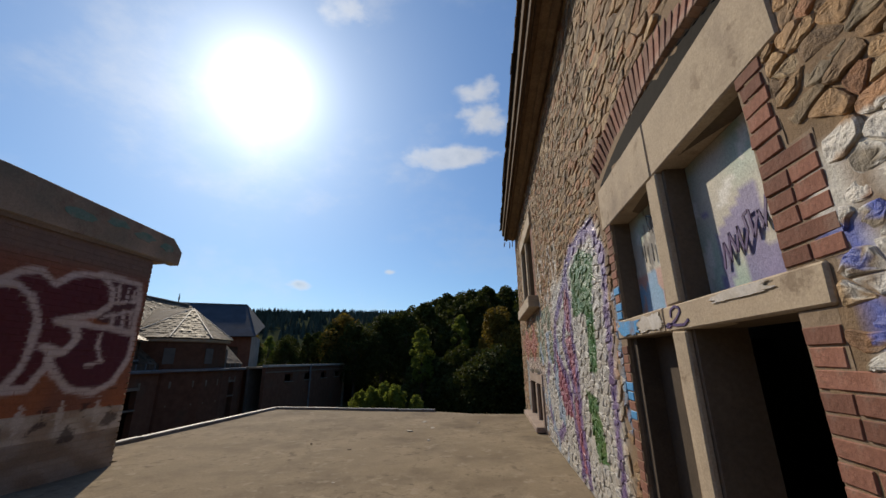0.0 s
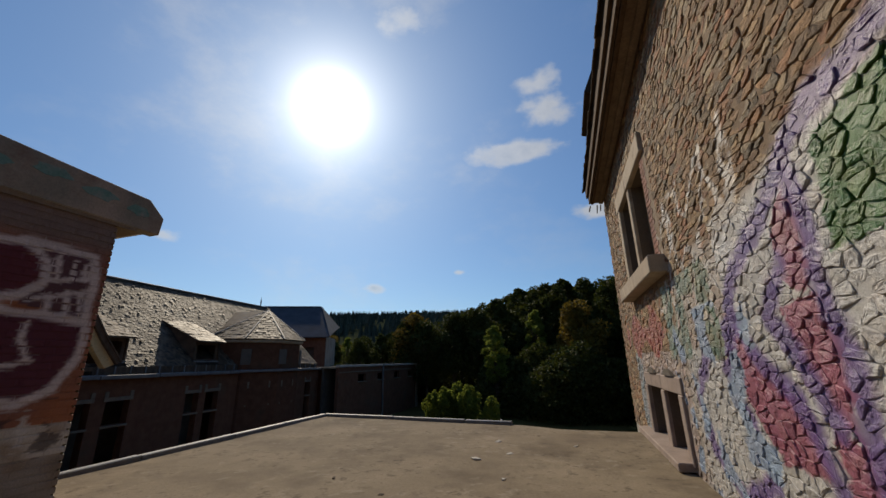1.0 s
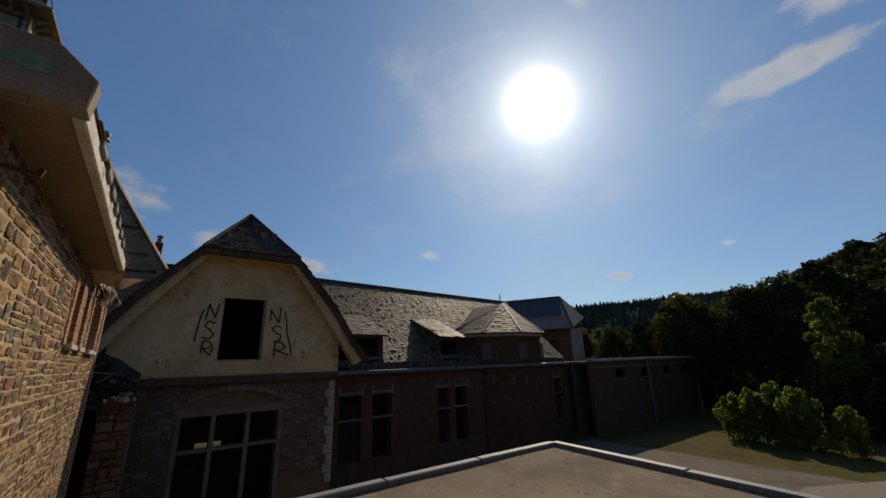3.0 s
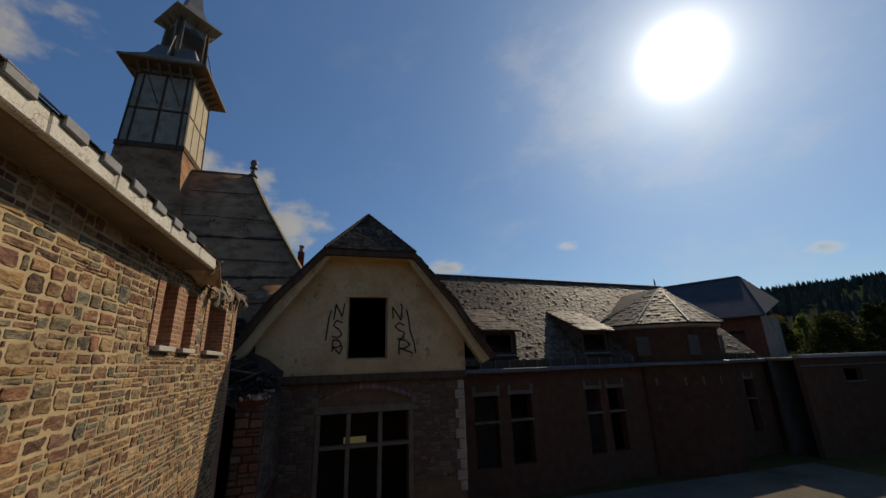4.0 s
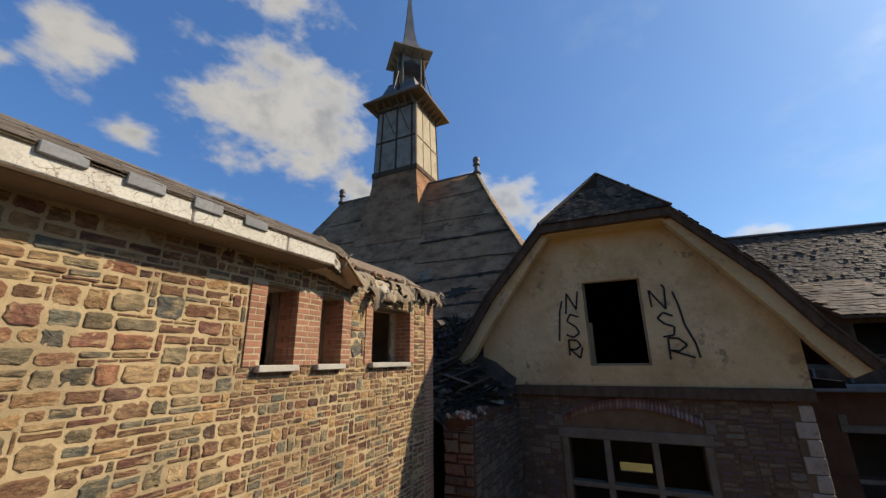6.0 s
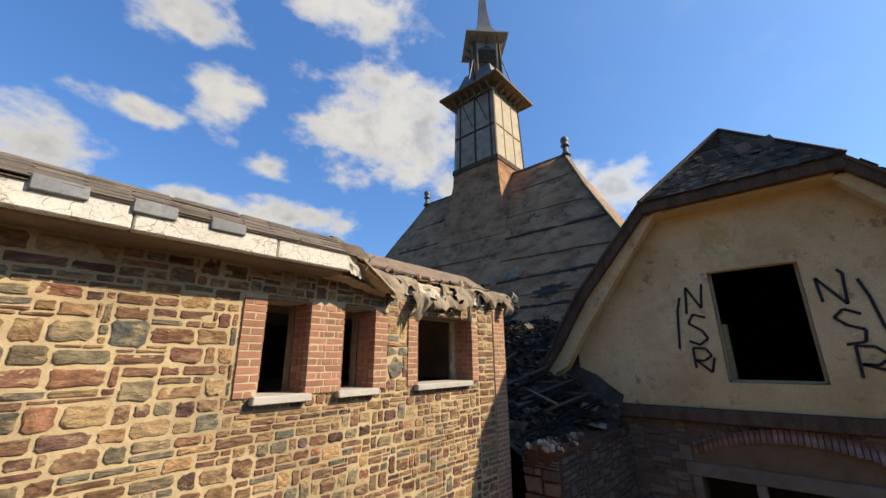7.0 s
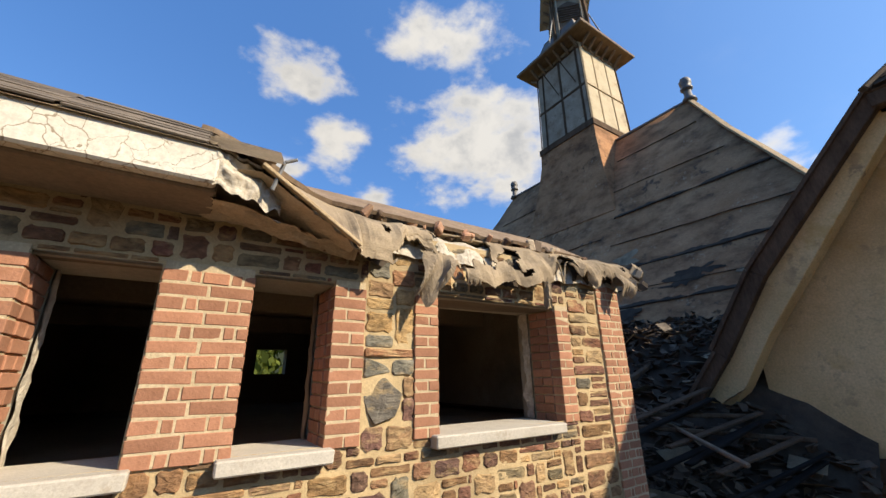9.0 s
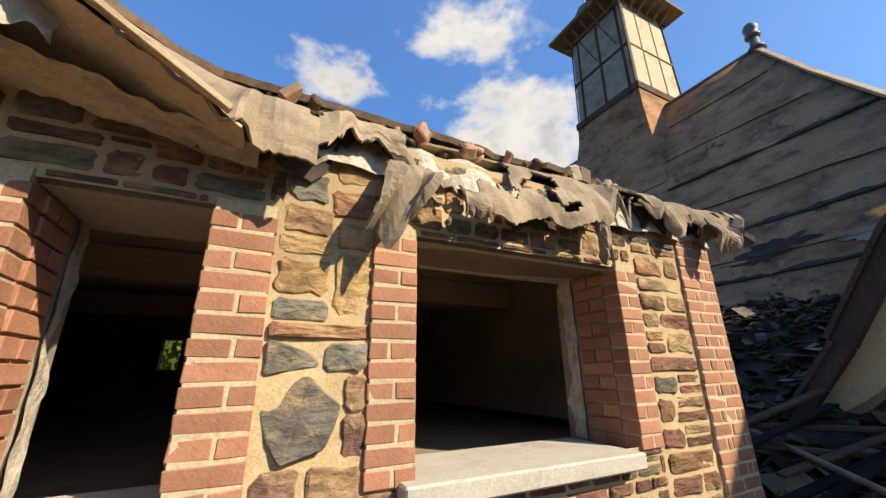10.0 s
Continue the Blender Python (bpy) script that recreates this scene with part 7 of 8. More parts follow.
    # lower windows likewise: the dark block replaces a shaded opening
    for a in (-0.94, -0.31, 0.31):
        turn = pose(cx + r * 0.951 * math.cos(a), cy + r * 0.951 * math.sin(a), 0, 0, 0, math.degrees(a))
        for name, box, mat in (("window", (-0.1, 0.025, -0.42, 0.42, -3.3, -0.30), M_DARK_ROOM), ("lintel", (-0.1, 0.05, -0.56, 0.56, -0.30, -0.12), M_SHADE_STONE), ("transom", (-0.1, 0.06, -0.48, 0.48, -1.47, -1.37), M_SHADE_STONE),
                               ("springer", (-0.1, 0.05, -0.56, -0.38, -0.115, 0.12), M_SHADE_STONE), ("springer", (-0.1, 0.05, 0.38, 0.56, -0.115, 0.12), M_SHADE_STONE)):
            part(name, block(*box, 0.012), mat, bay).matrix_basis = turn


build_long_wing()


def build_annex_and_hall():
    rng = random.Random(67)
    annex = thing("annex", "flat-roofed dark brick annex with a drainpipe", "building", kind="structure")
    holes = [(38 + 4.3 * k, 39.6 + 4.3 * k, -0.55, 0.15) for k in range(4)]
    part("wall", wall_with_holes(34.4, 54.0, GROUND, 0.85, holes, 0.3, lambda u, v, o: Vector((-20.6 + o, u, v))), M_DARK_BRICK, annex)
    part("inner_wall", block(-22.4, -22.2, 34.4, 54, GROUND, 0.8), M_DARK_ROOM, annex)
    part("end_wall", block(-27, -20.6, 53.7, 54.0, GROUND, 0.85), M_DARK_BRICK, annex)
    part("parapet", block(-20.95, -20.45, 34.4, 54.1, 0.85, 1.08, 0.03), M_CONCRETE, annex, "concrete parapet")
    part("string_course", block(-20.62, -20.52, 34.4, 54.05, 0.35, 0.45, 0.01), M_SHADE_STONE, annex)
    part("roof", block(-27, -20.9, 34.4, 54, 0.75, 0.9), M_ROOF_DECK, annex)
    part("corner_pier", block(-20.75, -20.45, 53.6, 54.08, GROUND, 0.84, 0.02), M_SHADE_STONE, annex)
    part("drainpipe", lathe([(0.09, 0), (0.09, 5.4), (0.16, 5.45), (0.16, 5.65)], 10, (-20.45, 43.3, GROUND)), M_LEAD, annex, "grey drainpipe")
    for y0, y1, z0, z1 in holes:
        part("sill", block(-20.7, -20.5, y0 - 0.1, y1 + 0.1, z0 - 0.1, z0, 0.01), M_SHADE_STONE, annex)
    hall = thing("hall", "tall hall with a blue-grey hipped slate roof", "building", kind="structure")
    along, face_on = Vector((0.897, 0.442, 0)), Vector((0.442, -0.897, 0))
    end = Vector((-29.97, 44.3, 0))

    def spot(a, n, z):
        return end + along * a + face_on * n + Vector((0, 0, z))

    def box_of(a0, a1, n0, n1, z0, z1):
        return prism([(a0, n0), (a1, n0), (a1, n1), (a0, n1)], z1 - z0, lambda u, v, o: spot(u, v, z1 + o), 0.03)

    part("wall", wall_with_holes(-16, 1.6, GROUND, 4.3, [(-3.2, -2.2, 1.2, 3.0), (-0.6, 0.4, 1.2, 3.0)], 0.4, lambda u, v, o: spot(u, 5.4 + o, v)), M_DARK_BRICK, hall)
    part("core", box_of(-16, 1.2, -3.6, 4.9, GROUND, 4.3), M_DARK_ROOM, hall)
    part("end_wall", box_of(1.2, 1.6, -3.6, 5.3, GROUND, 4.3), M_PLASTER_INSIDE, hall)
    bm = bmesh.new()
    a, b, c, d = spot(-17, 6.0, 4.1), spot(2.0, 6.0, 4.1), spot(1.9, -4.0, 5.9), spot(-17, -4.0, 5.9)
    p, q = spot(-16, 0, 8.2), spot(0, 0, 8.2)
    for pts in ((a, b, q, p), (b, c, q), (c, d, p, q), (d, a, p)):
        bm.faces.new([bm.verts.new(v) for v in pts])
    bmesh.ops.recalc_face_normals(bm, faces=bm.faces)
    bmesh.ops.solidify(bm, geom=bm.faces[:], thickness=0.12)
    part("roof", bm, M_SLATE_BLUE, hall, "blue-grey slate roof")
    part("ridge", beam(spot(-16, 0, 8.26), spot(0, 0, 8.26), 0.25, 0.12, 0.03), M_LEAD, hall)
    part("spike", lathe([(0.07, 0), (0.05, 0.4), (0.1, 0.5), (0.015, 1.2)], 8, tuple(spot(-7.4, 0, 8.2))), M_IRON, hall)


M_SLATE_BLUE = surface("blue_grey_slate", (0.045, 0.052, 0.062), (0.075, 0.085, 0.10), scale=0.8, rough=0.85, bump=0.3, grain=12, spec=0.08)
build_annex_and_hall()


# ---------------------------------------------------------------- the bell turret on its steep roof
TX, TY = -23.75, -1.34
M_LAP = surface("torn_black_felt", (0.035, 0.027, 0.021), (0.085, 0.066, 0.05), scale=4, rough=0.9, bump=0.5, grain=40, spec=0.15)


def square_ring(half, z):
    return [(TX + half, TY - half, z), (TX + half, TY + half, z), (TX - half, TY + half, z), (TX - half, TY - half, z)]


def stacked(rings):
    bm = bmesh.new()
    made = [[bm.verts.new(p) for p in ring] for ring in rings]
    for a, b in zip(made, made[1:]):
        for i in range(4):
            bm.faces.new((a[i], a[(i + 1) % 4], b[(i + 1) % 4], b[i]))
    bm.faces.new(made[-1])
    bm.faces.new(made[0][::-1])
    return bm


def build_tower():
    rng = random.Random(71)
    base = thing("steep_roof", "steep flared roof of brown felted boards with stone finials", "roof", kind="structure")
    # flared hipped roof
    prof = [(11.0, 0.05, 0.0), (8.6, 1.35, 1.2), (6.2, 2.55, 2.55), (4.2, 3.6, 3.7), (2.6, 4.7, 3.2), (1.8, 5.6, 2.4), (1.0, 6.3, 2.2)]
    y0, y1 = -6.0, 2.9
    bm = bmesh.new()
    rows = []
    for z, dx, dy in prof:
        rows.append([bm.verts.new(p) for p in ((TX + dx, y0 - dy, z), (TX + dx, y1 + dy, z), (TX - dx, y1 + dy, z), (TX - dx, y0 - dy, z))])
    for a, b in zip(rows, rows[1:]):
        for i in range(4):
            bm.faces.new((a[i], b[i], b[(i + 1) % 4], a[(i + 1) % 4]))
    bmesh.ops.subdivide_edges(bm, edges=bm.edges[:], cuts=3, use_grid_fill=True)
    for v in bm.verts:
        v.co.x += 0.05 * noise.noise(v.co * 0.8)
    part("roof_boards", bm, M_FELT_ROOF, base, "brown felted roof boarding", True)
    # laps of the felt: long ledges across the front and the hip
    def out_at(z):
        return next(d0 + (d1 - d0) * (z0 - z) / (z0 - z1) for (z0, d0, _), (z1, d1, _) in zip(prof, prof[1:]) if z1 <= z <= z0)

    for z, a, b, t in ((6.85, 0.75, 5.0, 0.11), (4.75, 0.9, 5.8, 0.10), (3.55, 0.6, 4.8, 0.10), (8.05, 0.5, 4.0, 0.025), (5.75, 0.8, 5.4, 0.03), (7.6, -6.4, -2.9, 0.05), (9.1, -5.9, -2.4, 0.03), (6.2, -7.0, 0.4, 0.03),
                       (4.1, 0.8, 5.6, 0.025), (9.6, 0.4, 3.2, 0.02), (4.9, -7.0, 0.6, 0.04)):
        n, seed, verts, faces = 44, rng.uniform(0, 90), [], []
        lean = rng.uniform(-0.03, 0.03)
        for i in range(n + 1):
            y = a + (b - a) * i / n
            zz = z + lean * (y - a) + 0.035 * noise.noise((y * 1.1, seed, 0))
            wide = t * max(0.12, 0.75 + 1.1 * noise.noise((y * 1.7, seed, 5)) + 0.5 * noise.noise((y * 6, seed, 6)))
            for h, lift in ((wide, 0.012), (0.0, 0.05), (-0.3 * wide, 0.012)):
                verts.append((TX + out_at(zz + h) + lift, y, zz + h))
        for i in range(n):
            for k in (0, 1):
                q = i * 3 + k
                faces.append((q, q + 1, q + 4, q + 3))
        put_mesh("felt_lap", verts, faces, M_LAP, base, "dark torn lap in the felt")
    # torn remains of felt on the lower boards
    for k in range(28):
        z, y = 2.9 + 2.6 * rng.random() ** 1.5, rng.uniform(-1.5, 5.2)
        w, h, seed, n = rng.uniform(0.12, 0.5), rng.uniform(0.06, 0.2), rng.uniform(0, 90), 30
        ring = []
        for i in range(n):
            a = 2 * math.pi * i / n
            r = 1 + 0.8 * noise.noise((math.cos(a) * 1.6, math.sin(a) * 1.6, seed)) + 0.6 * noise.noise((math.cos(a) * 5, math.sin(a) * 5, seed))
            zz = z + h * r * math.sin(a)
            ring.append((TX + out_at(zz) + 0.015 + 0.012 * (k % 3), y + w * r * math.cos(a), zz))
        put_mesh("felt_remnant", ring, [tuple(range(n))], M_LAP if k % 4 else M_FELT, base)
    for (z0, dx0, dy0), (z1, dx1, dy1) in zip(prof[:3], prof[1:4]):
        part("hip_capping", beam((TX + dx0, y1 + dy0 + 0.02, z0 + 0.03), (TX + dx1, y1 + dy1 + 0.02, z1 + 0.03), 0.16, 0.06, 0.01), M_TIMBER_PALE, base, "pale timber hip capping")
    part("ridge", beam((TX, y0, 11.03), (TX, y1, 11.03), 0.2, 0.1, 0.02), M_LEAD, base)
    for y in (y0, y1):
        f = thing("finial", "weathered round-headed stone finial on the ridge end", "finial", "ridge finials")
        part("pedestal", lathe([(0.24, 0), (0.2, 0.12), (0.13, 0.2), (0.12, 0.45)], 12, (TX, y, 10.98)), M_LEAD, f, smooth=True)
        part("head", lathe([(0.12, 0.45), (0.2, 0.5), (0.2, 0.56), (0.13, 0.6), (0.19, 0.72), (0.2, 0.84), (0.14, 0.96), (0.03, 1.02)], 12, (TX, y, 10.98)), M_LEAD, f, smooth=True)
    part("wall", block(TX - 5.8, TX + 5.0, -12, 3.4, GROUND, 1.1), M_DARK_BRICK, base, "dark brick wall below the roof")

    tower = thing("bell_turret", "square bell turret of framed panels with a louvred lantern and spire", "turret", kind="structure")
    part("skirt", stacked([square_ring(2.04, 7.25), square_ring(1.80, 8.4), square_ring(1.58, 9.6), square_ring(1.42, 10.7), square_ring(1.38, 11.5)]), M_FELT_ROOF, tower, "flared felted skirt")
    part("skirt_band", stacked([square_ring(1.43, 11.35), square_ring(1.43, 11.62)]), M_TIMBER, tower)
    h0, h1, z0, z1 = 1.34, 1.24, 11.55, 15.65
    core = part("core", stacked([square_ring(h0 - 0.05, z0), square_ring(h1 - 0.05, z1)]), M_PANEL, tower)
    def half(z):
        return h0 + (h1 - h0) * (z - z0) / (z1 - z0)
    faces = {"front": lambda s, z, o: Vector((TX + half(z) + o, TY + s, z)), "side": lambda s, z, o: Vector((TX - s, TY + half(z) + o, z)),
             "back": lambda s, z, o: Vector((TX - half(z) - o, TY - s, z)), "far": lambda s, z, o: Vector((TX + s, TY - half(z) - o, z))}
    for fname, at in faces.items():
        # the sunny side gets paler panels and timbers; that light is in the colour
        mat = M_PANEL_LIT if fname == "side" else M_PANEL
        cols = [-1, -0.74, 0.04, 0.80, 1] if fname != "side" else [-1, -0.36, 0.36, 1]
        for zr0, zr1 in ((z0 + 0.02, z0 + 1.95), (z0 + 1.95, z1 - 0.05)):
            for c0, c1 in zip(cols, cols[1:]):
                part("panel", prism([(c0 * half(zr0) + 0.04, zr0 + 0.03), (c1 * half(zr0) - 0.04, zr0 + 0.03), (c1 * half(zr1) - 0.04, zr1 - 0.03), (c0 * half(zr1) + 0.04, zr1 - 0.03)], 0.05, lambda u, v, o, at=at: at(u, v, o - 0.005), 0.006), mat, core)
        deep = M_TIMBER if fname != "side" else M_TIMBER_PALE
        for c in cols:
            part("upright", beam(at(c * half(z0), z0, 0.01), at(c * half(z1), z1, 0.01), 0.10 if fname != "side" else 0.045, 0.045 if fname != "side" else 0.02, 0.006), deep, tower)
        for z in (z0 + 1.95, z1 - 0.08):
            part("rail", beam(at(-half(z), z, 0.012), at(half(z), z, 0.012), 0.05, 0.10 if fname != "side" else 0.04, 0.006), deep, tower)
        if fname != "side":
            for c0, c1 in zip(cols[1:], cols[2:-1]):
                part("brace", beam(at(c0 * half(z1) + 0.1, z1 - 0.1, 0.0), at(c1 * half(z1) - 0.15, z0 + 2.3, 0.0), 0.05, 0.035, 0.004), deep, tower)
        # brackets under the eaves
        for k in range(6):
            s = -1.15 + 2.3 * k / 5
            part("bracket", beam(at(s, z1 - 0.12, 0.02), at(s, z1 + 0.25, 0.48), 0.11, 0.12, 0.02), M_TIMBER_MID, tower)
    part("corner_board", beam((TX + h0 + 0.02, TY + h0 + 0.02, z0), (TX + h1 + 0.02, TY + h1 + 0.02, z1), 0.09, 0.09, 0.01), M_TIMBER_PALE, tower)
    part("eaves", stacked([square_ring(1.20, 15.86), square_ring(1.88, 15.92), square_ring(1.92, 15.95), square_ring(1.92, 16.06), square_ring(1.74, 16.2), square_ring(0.95, 17.1), square_ring(0.88, 17.7)]), M_TIMBER_MID, tower, "brown timber eaves")
    part("upper_skirt", stacked([square_ring(1.90, 16.07), square_ring(1.2, 16.7), square_ring(0.9, 17.6)]), M_LEAD, tower)
    part("frieze", stacked([square_ring(1.21, 15.6), square_ring(1.21, 15.9)]), M_PANEL, tower)
    # lantern, set cornerwise on the turret
    below = set(tower.children)
    part("lantern_core", stacked([square_ring(0.78, 16.9), square_ring(0.70, 19.7)]), M_PANEL, tower)
    for sx, sy in ((1, 1), (1, -1), (-1, 1), (-1, -1)):
        part("lantern_post", beam((TX + 0.8 * sx, TY + 0.8 * sy, 16.9), (TX + 0.72 * sx, TY + 0.72 * sy, 19.7), 0.13, 0.13, 0.01), M_TIMBER, tower)
        part("lantern_strut", beam((TX + 1.2 * sx, TY + 1.2 * sy, 16.3), (TX + 0.84 * sx, TY + 0.84 * sy, 18.2), 0.05, 0.05, 0.006), M_LEAD, tower)
    for fname in ("front", "side", "far"):
        def at(s, z, o):
            if fname == "front":
                return Vector((TX + 0.76 + o, TY + s, z))
            return Vector((TX - s, TY + 0.76 + o, z)) if fname == "side" else Vector((TX + s, TY - 0.76 - o, z))
        louvre = part("louvre_backing", prism([(-0.5, 17.3), (0.5, 17.3), (0.5, 19.05), (0.0, 19.32), (-0.5, 19.05)], 0.03, lambda u, v, o: at(u, v, 0.03 + o)), M_DARK_ROOM, tower)
        for k in range(7):
            part("louvre_slat", beam(at(-0.5, 18.1 + 0.14 * k, 0.06), at(0.5, 18.1 + 0.14 * k, 0.06), 0.10, 0.025, 0.003, up=(0.5, 0.5, 1)), M_LEAD, louvre)
        for s in (-0.56, 0.56):
            part("louvre_frame", beam(at(s, 17.2, 0.05), at(s, 19.6, 0.05), 0.10, 0.06, 0.006), M_PANEL, tower)
        for s in (-0.6, 0.0, 0.6):
            part("lantern_bracket", beam(at(s, 19.45, 0.0), at(s, 19.78, 0.32), 0.11, 0.12, 0.02), M_TIMBER_MID, tower)
    part("lantern_eaves", stacked([square_ring(0.74, 19.6), square_ring(1.18, 19.86), square_ring(1.22, 19.88), square_ring(1.22, 19.97), square_ring(0.85, 20.15)]), M_PANEL, tower)
    part("spire", stacked([square_ring(1.20, 19.98), square_ring(0.62, 20.5), square_ring(0.40, 21.2), square_ring(0.27, 22.2), square_ring(0.15, 23.9), square_ring(0.02, 26.2)]), M_LEAD, tower, "swept lead spire")
    quarter = Matrix.Translation((TX, TY, 0)) @ Matrix.Rotation(radians(45), 4, "Z") @ Matrix.Translation((-TX, -TY, 0))
    for ob in [c for c in tower.children if c not in below]:
        ob.matrix_basis = quarter
    chimney = thing("chimney", "small dark chimney pot on the roof edge", "chimney")
    part("stack", block(-23.75, -23.4, 5.5, 5.8, 5.4, 6.9, 0.02), M_DARK_BRICK, chimney)
    part("pot", lathe([(0.13, 0), (0.1, 0.2), (0.14, 0.32), (0.12, 0.36)], 10, (-23.57, 5.65, 6.9)), M_LEAD, chimney)


build_tower()


# ---------------------------------------------------------------- torn roofing felt over the broken eaves
CREST = [(10.36, 3.22), (10.8, 3.20), (11.07, 3.10), (11.5, 3.05), (12.0, 3.06), (13.0, 3.09), (14.2, 3.12)]
HEM = [(10.36, 3.07), (10.65, 3.0), (11.17, 2.69), (11.21, 2.72), (11.30, 2.69), (11.46, 2.66), (11.50, 2.74), (11.54, 2.86), (11.70, 2.89), (11.80, 2.82), (11.88, 2.68), (11.98, 2.62), (12.15, 2.66), (12.30, 2.58), (12.5, 2.66), (12.66, 2.64), (12.86, 2.72), (12.98, 2.72), (13.06, 2.92), (13.18, 2.70), (13.26, 2.93), (13.42, 2.78), (13.5, 2.90), (13.62, 2.74), (13.75, 2.88), (13.95, 2.76), (14.2, 2.84)]


def crease(u, width, seed):
    """A line of straight folds: it rises and falls between uneven knots."""
    i = math.floor(u / width)
    a, b = [(math.sin(n * 12.9898 + seed * 78.233) * 43758.5453) % 1.0 for n in (i, i + 1)]
    return a + (b - a) * (u / width - i) - 0.5


def build_felt():
    rng = random.Random(83)
    felt = thing("torn_roof_felt", "grey bitumen roof felt hanging torn over the broken eaves", "roof felt")
    n, m, verts, faces = 230, 34, [], []
    for i in range(n + 1):
        u = 10.36 + 3.85 * i / n
        crest, hem = along_line(CREST, u), along_line(HEM, u)
        hem += 0.03 * noise.noise((u * 17, 0, 1)) + 0.02 * noise.noise((u * 45, 0, 2)) + (0.03 + 0.05 * crease(u, 0.17, 31)) * smooth01(11.2, 11.5, u)
        out = along_line([(10.36, 5.55), (11.19, 5.43), (11.23, 5.29), (11.5, 5.33), (11.6, 5.22), (14.2, 5.22)], u)
        for j in range(m + 1):
            r = j / m
            if r < 0.35:
                k = r / 0.35
                y = 4.55 + (5.06 - 4.55) * k
                z = crest - 0.05 * (1 - k) ** 2
            else:
                k = (r - 0.35) / 0.65
                bow = math.sin(k * 1.75) / math.sin(1.75)
                stiff = 1 - smooth01(11.1, 11.3, u)
                y = 5.06 + (out - 5.06) * (bow + (k - bow) * stiff)
                z = crest + (hem - crest) * (k ** 1.25 + (k - k ** 1.25) * stiff)
            k, loose = max(0.0, (r - 0.3) / 0.7), 0.18 + 0.82 * smooth01(11.1, 11.4, u)
            y += loose * k * (0.085 * crease(u + 0.10 * r, 0.15, 3) + 0.06 * crease(u - 0.22 * r, 0.085, 8) + 0.05 * crease(r + 0.25 * u, 0.21, 5) + 0.03 * noise.noise((u * 1.7, r * 2.6, 5)) + 0.006 * noise.noise((u * 14, r * 15, 7)))
            z += loose * (0.025 * crease(u, 0.19, 14) + 0.012 * noise.noise((u * 4, r * 3, 8)) + 0.004 * noise.noise((u * 19, r * 9, 9)))
            verts.append((-u, y, z))
    for i in range(n):
        u = 10.36 + 3.85 * (i + 0.5) / n
        for j in range(m):
            r = (j + 0.5) / m
            if r > 0.5 and u > 11.4:
                tear = noise.noise((u * 3.2, r * 2.2, 20)) + 0.35 * noise.noise((u * 11, r * 8, 21))
                if tear > 0.27 - 0.16 * (r - 0.5):
                    continue
            if 11.86 < u + 0.08 * noise.noise((0, r * 7, 24)) < 12.40 and 0.36 < r < 0.78 + 0.14 * noise.noise((u * 12, r * 8, 22)):
                continue
            a = i * (m + 1) + j
            faces.append((a, a + 1, a + m + 2, a + m + 1))
    sheet = put_mesh("sheet", verts, faces, M_FELT, felt, smooth=False)
    sheet.modifiers.new("thick", "SOLIDIFY").thickness = 0.012
    # an added black sheet below it, giving the tears' inner shade as colour
    n, m, verts, faces = 120, 12, [], []
    for i in range(n + 1):
        u = 11.3 + 2.85 * i / n
        crest, hem = along_line(CREST, u) - 0.03, along_line(HEM, u) + 0.05 + 0.07 * crease(u, 0.13, 41) + 0.03 * noise.noise((u * 31, 0, 42))
        for j in range(m + 1):
            k = j / m
            verts.append((-u, 5.03 + 0.115 * math.sin(k * 1.7) + k * (0.05 * crease(u + 0.15 * k, 0.11, 43) + 0.04 * crease(k + 0.3 * u, 0.23, 44)), crest + (hem - crest) * k ** 1.3))
    for i in range(n):
        u = 11.3 + 2.85 * (i + 0.5) / n
        for j in range(m):
            if 11.84 < u < 12.40 or j > 5 and noise.noise((u * 5, j * 0.25, 45)) > 0.3:
                continue
            a = i * (m + 1) + j
            faces.append((a, a + 1, a + m + 2, a + m + 1))
    shade_layer = put_mesh("under_sheet", verts, faces, M_LAP, felt, "added black sheet carrying the shade inside the felt's tears", smooth=False)
    shade_layer.modifiers.new("thick", "SOLIDIFY").thickness = 0.008
    part("lath", beam((-10.60, 5.53, 3.02), (-11.17, 5.45, 2.705), 0.03, 0.022, 0.004), M_TIMBER_PALE, felt, "split pale timber lath")
    # hanging flaps and curled strips
    flaps = [((11.86, 2.84), (0.24, 0.38), 0.15, 5.18, -0.42), ((12.10, 2.74), (0.16, 0.16), 0.10, 5.22, 0.1), ((12.92, 2.84), (0.06, 0.36), 0.02, 5.22, 0.0),
             ((14.05, 2.95), (0.22, 0.28), 0.14, 5.22, -0.2)]
    for (u0, z0), (w, h), curl, y0, lean in flaps:
        verts, faces, p, q = [], [], 9, 12
        seed = rng.uniform(0, 50)
        for i in range(p + 1):
            for j in range(q + 1):
                a, b = i / p - 0.5, j / q
                edge = 1 + 0.35 * noise.noise((a * 4, seed, 0)) + 0.2 * noise.noise((a * 11, seed, 1))
                u = u0 + w * a * (1 - 0.35 * b) + lean * b * h
                y = y0 + curl * math.sin(b * 2.6) * (0.8 + 0.2 * math.sin(a * 3 + seed)) + 0.07 * crease(a * 0.5 + 0.3 * b, 0.12, seed) + 0.05 * crease(b + 0.4 * a, 0.3, seed + 1)
                verts.append((-u, y, z0 - h * b * edge + 0.04 * b * b))
        for i in range(p):
            for j in range(q):
                a = i * (q + 1) + j
                faces.append((a, a + q + 1, a + q + 2, a + 1))
        f = put_mesh("flap", verts, faces, M_FELT, sheet)
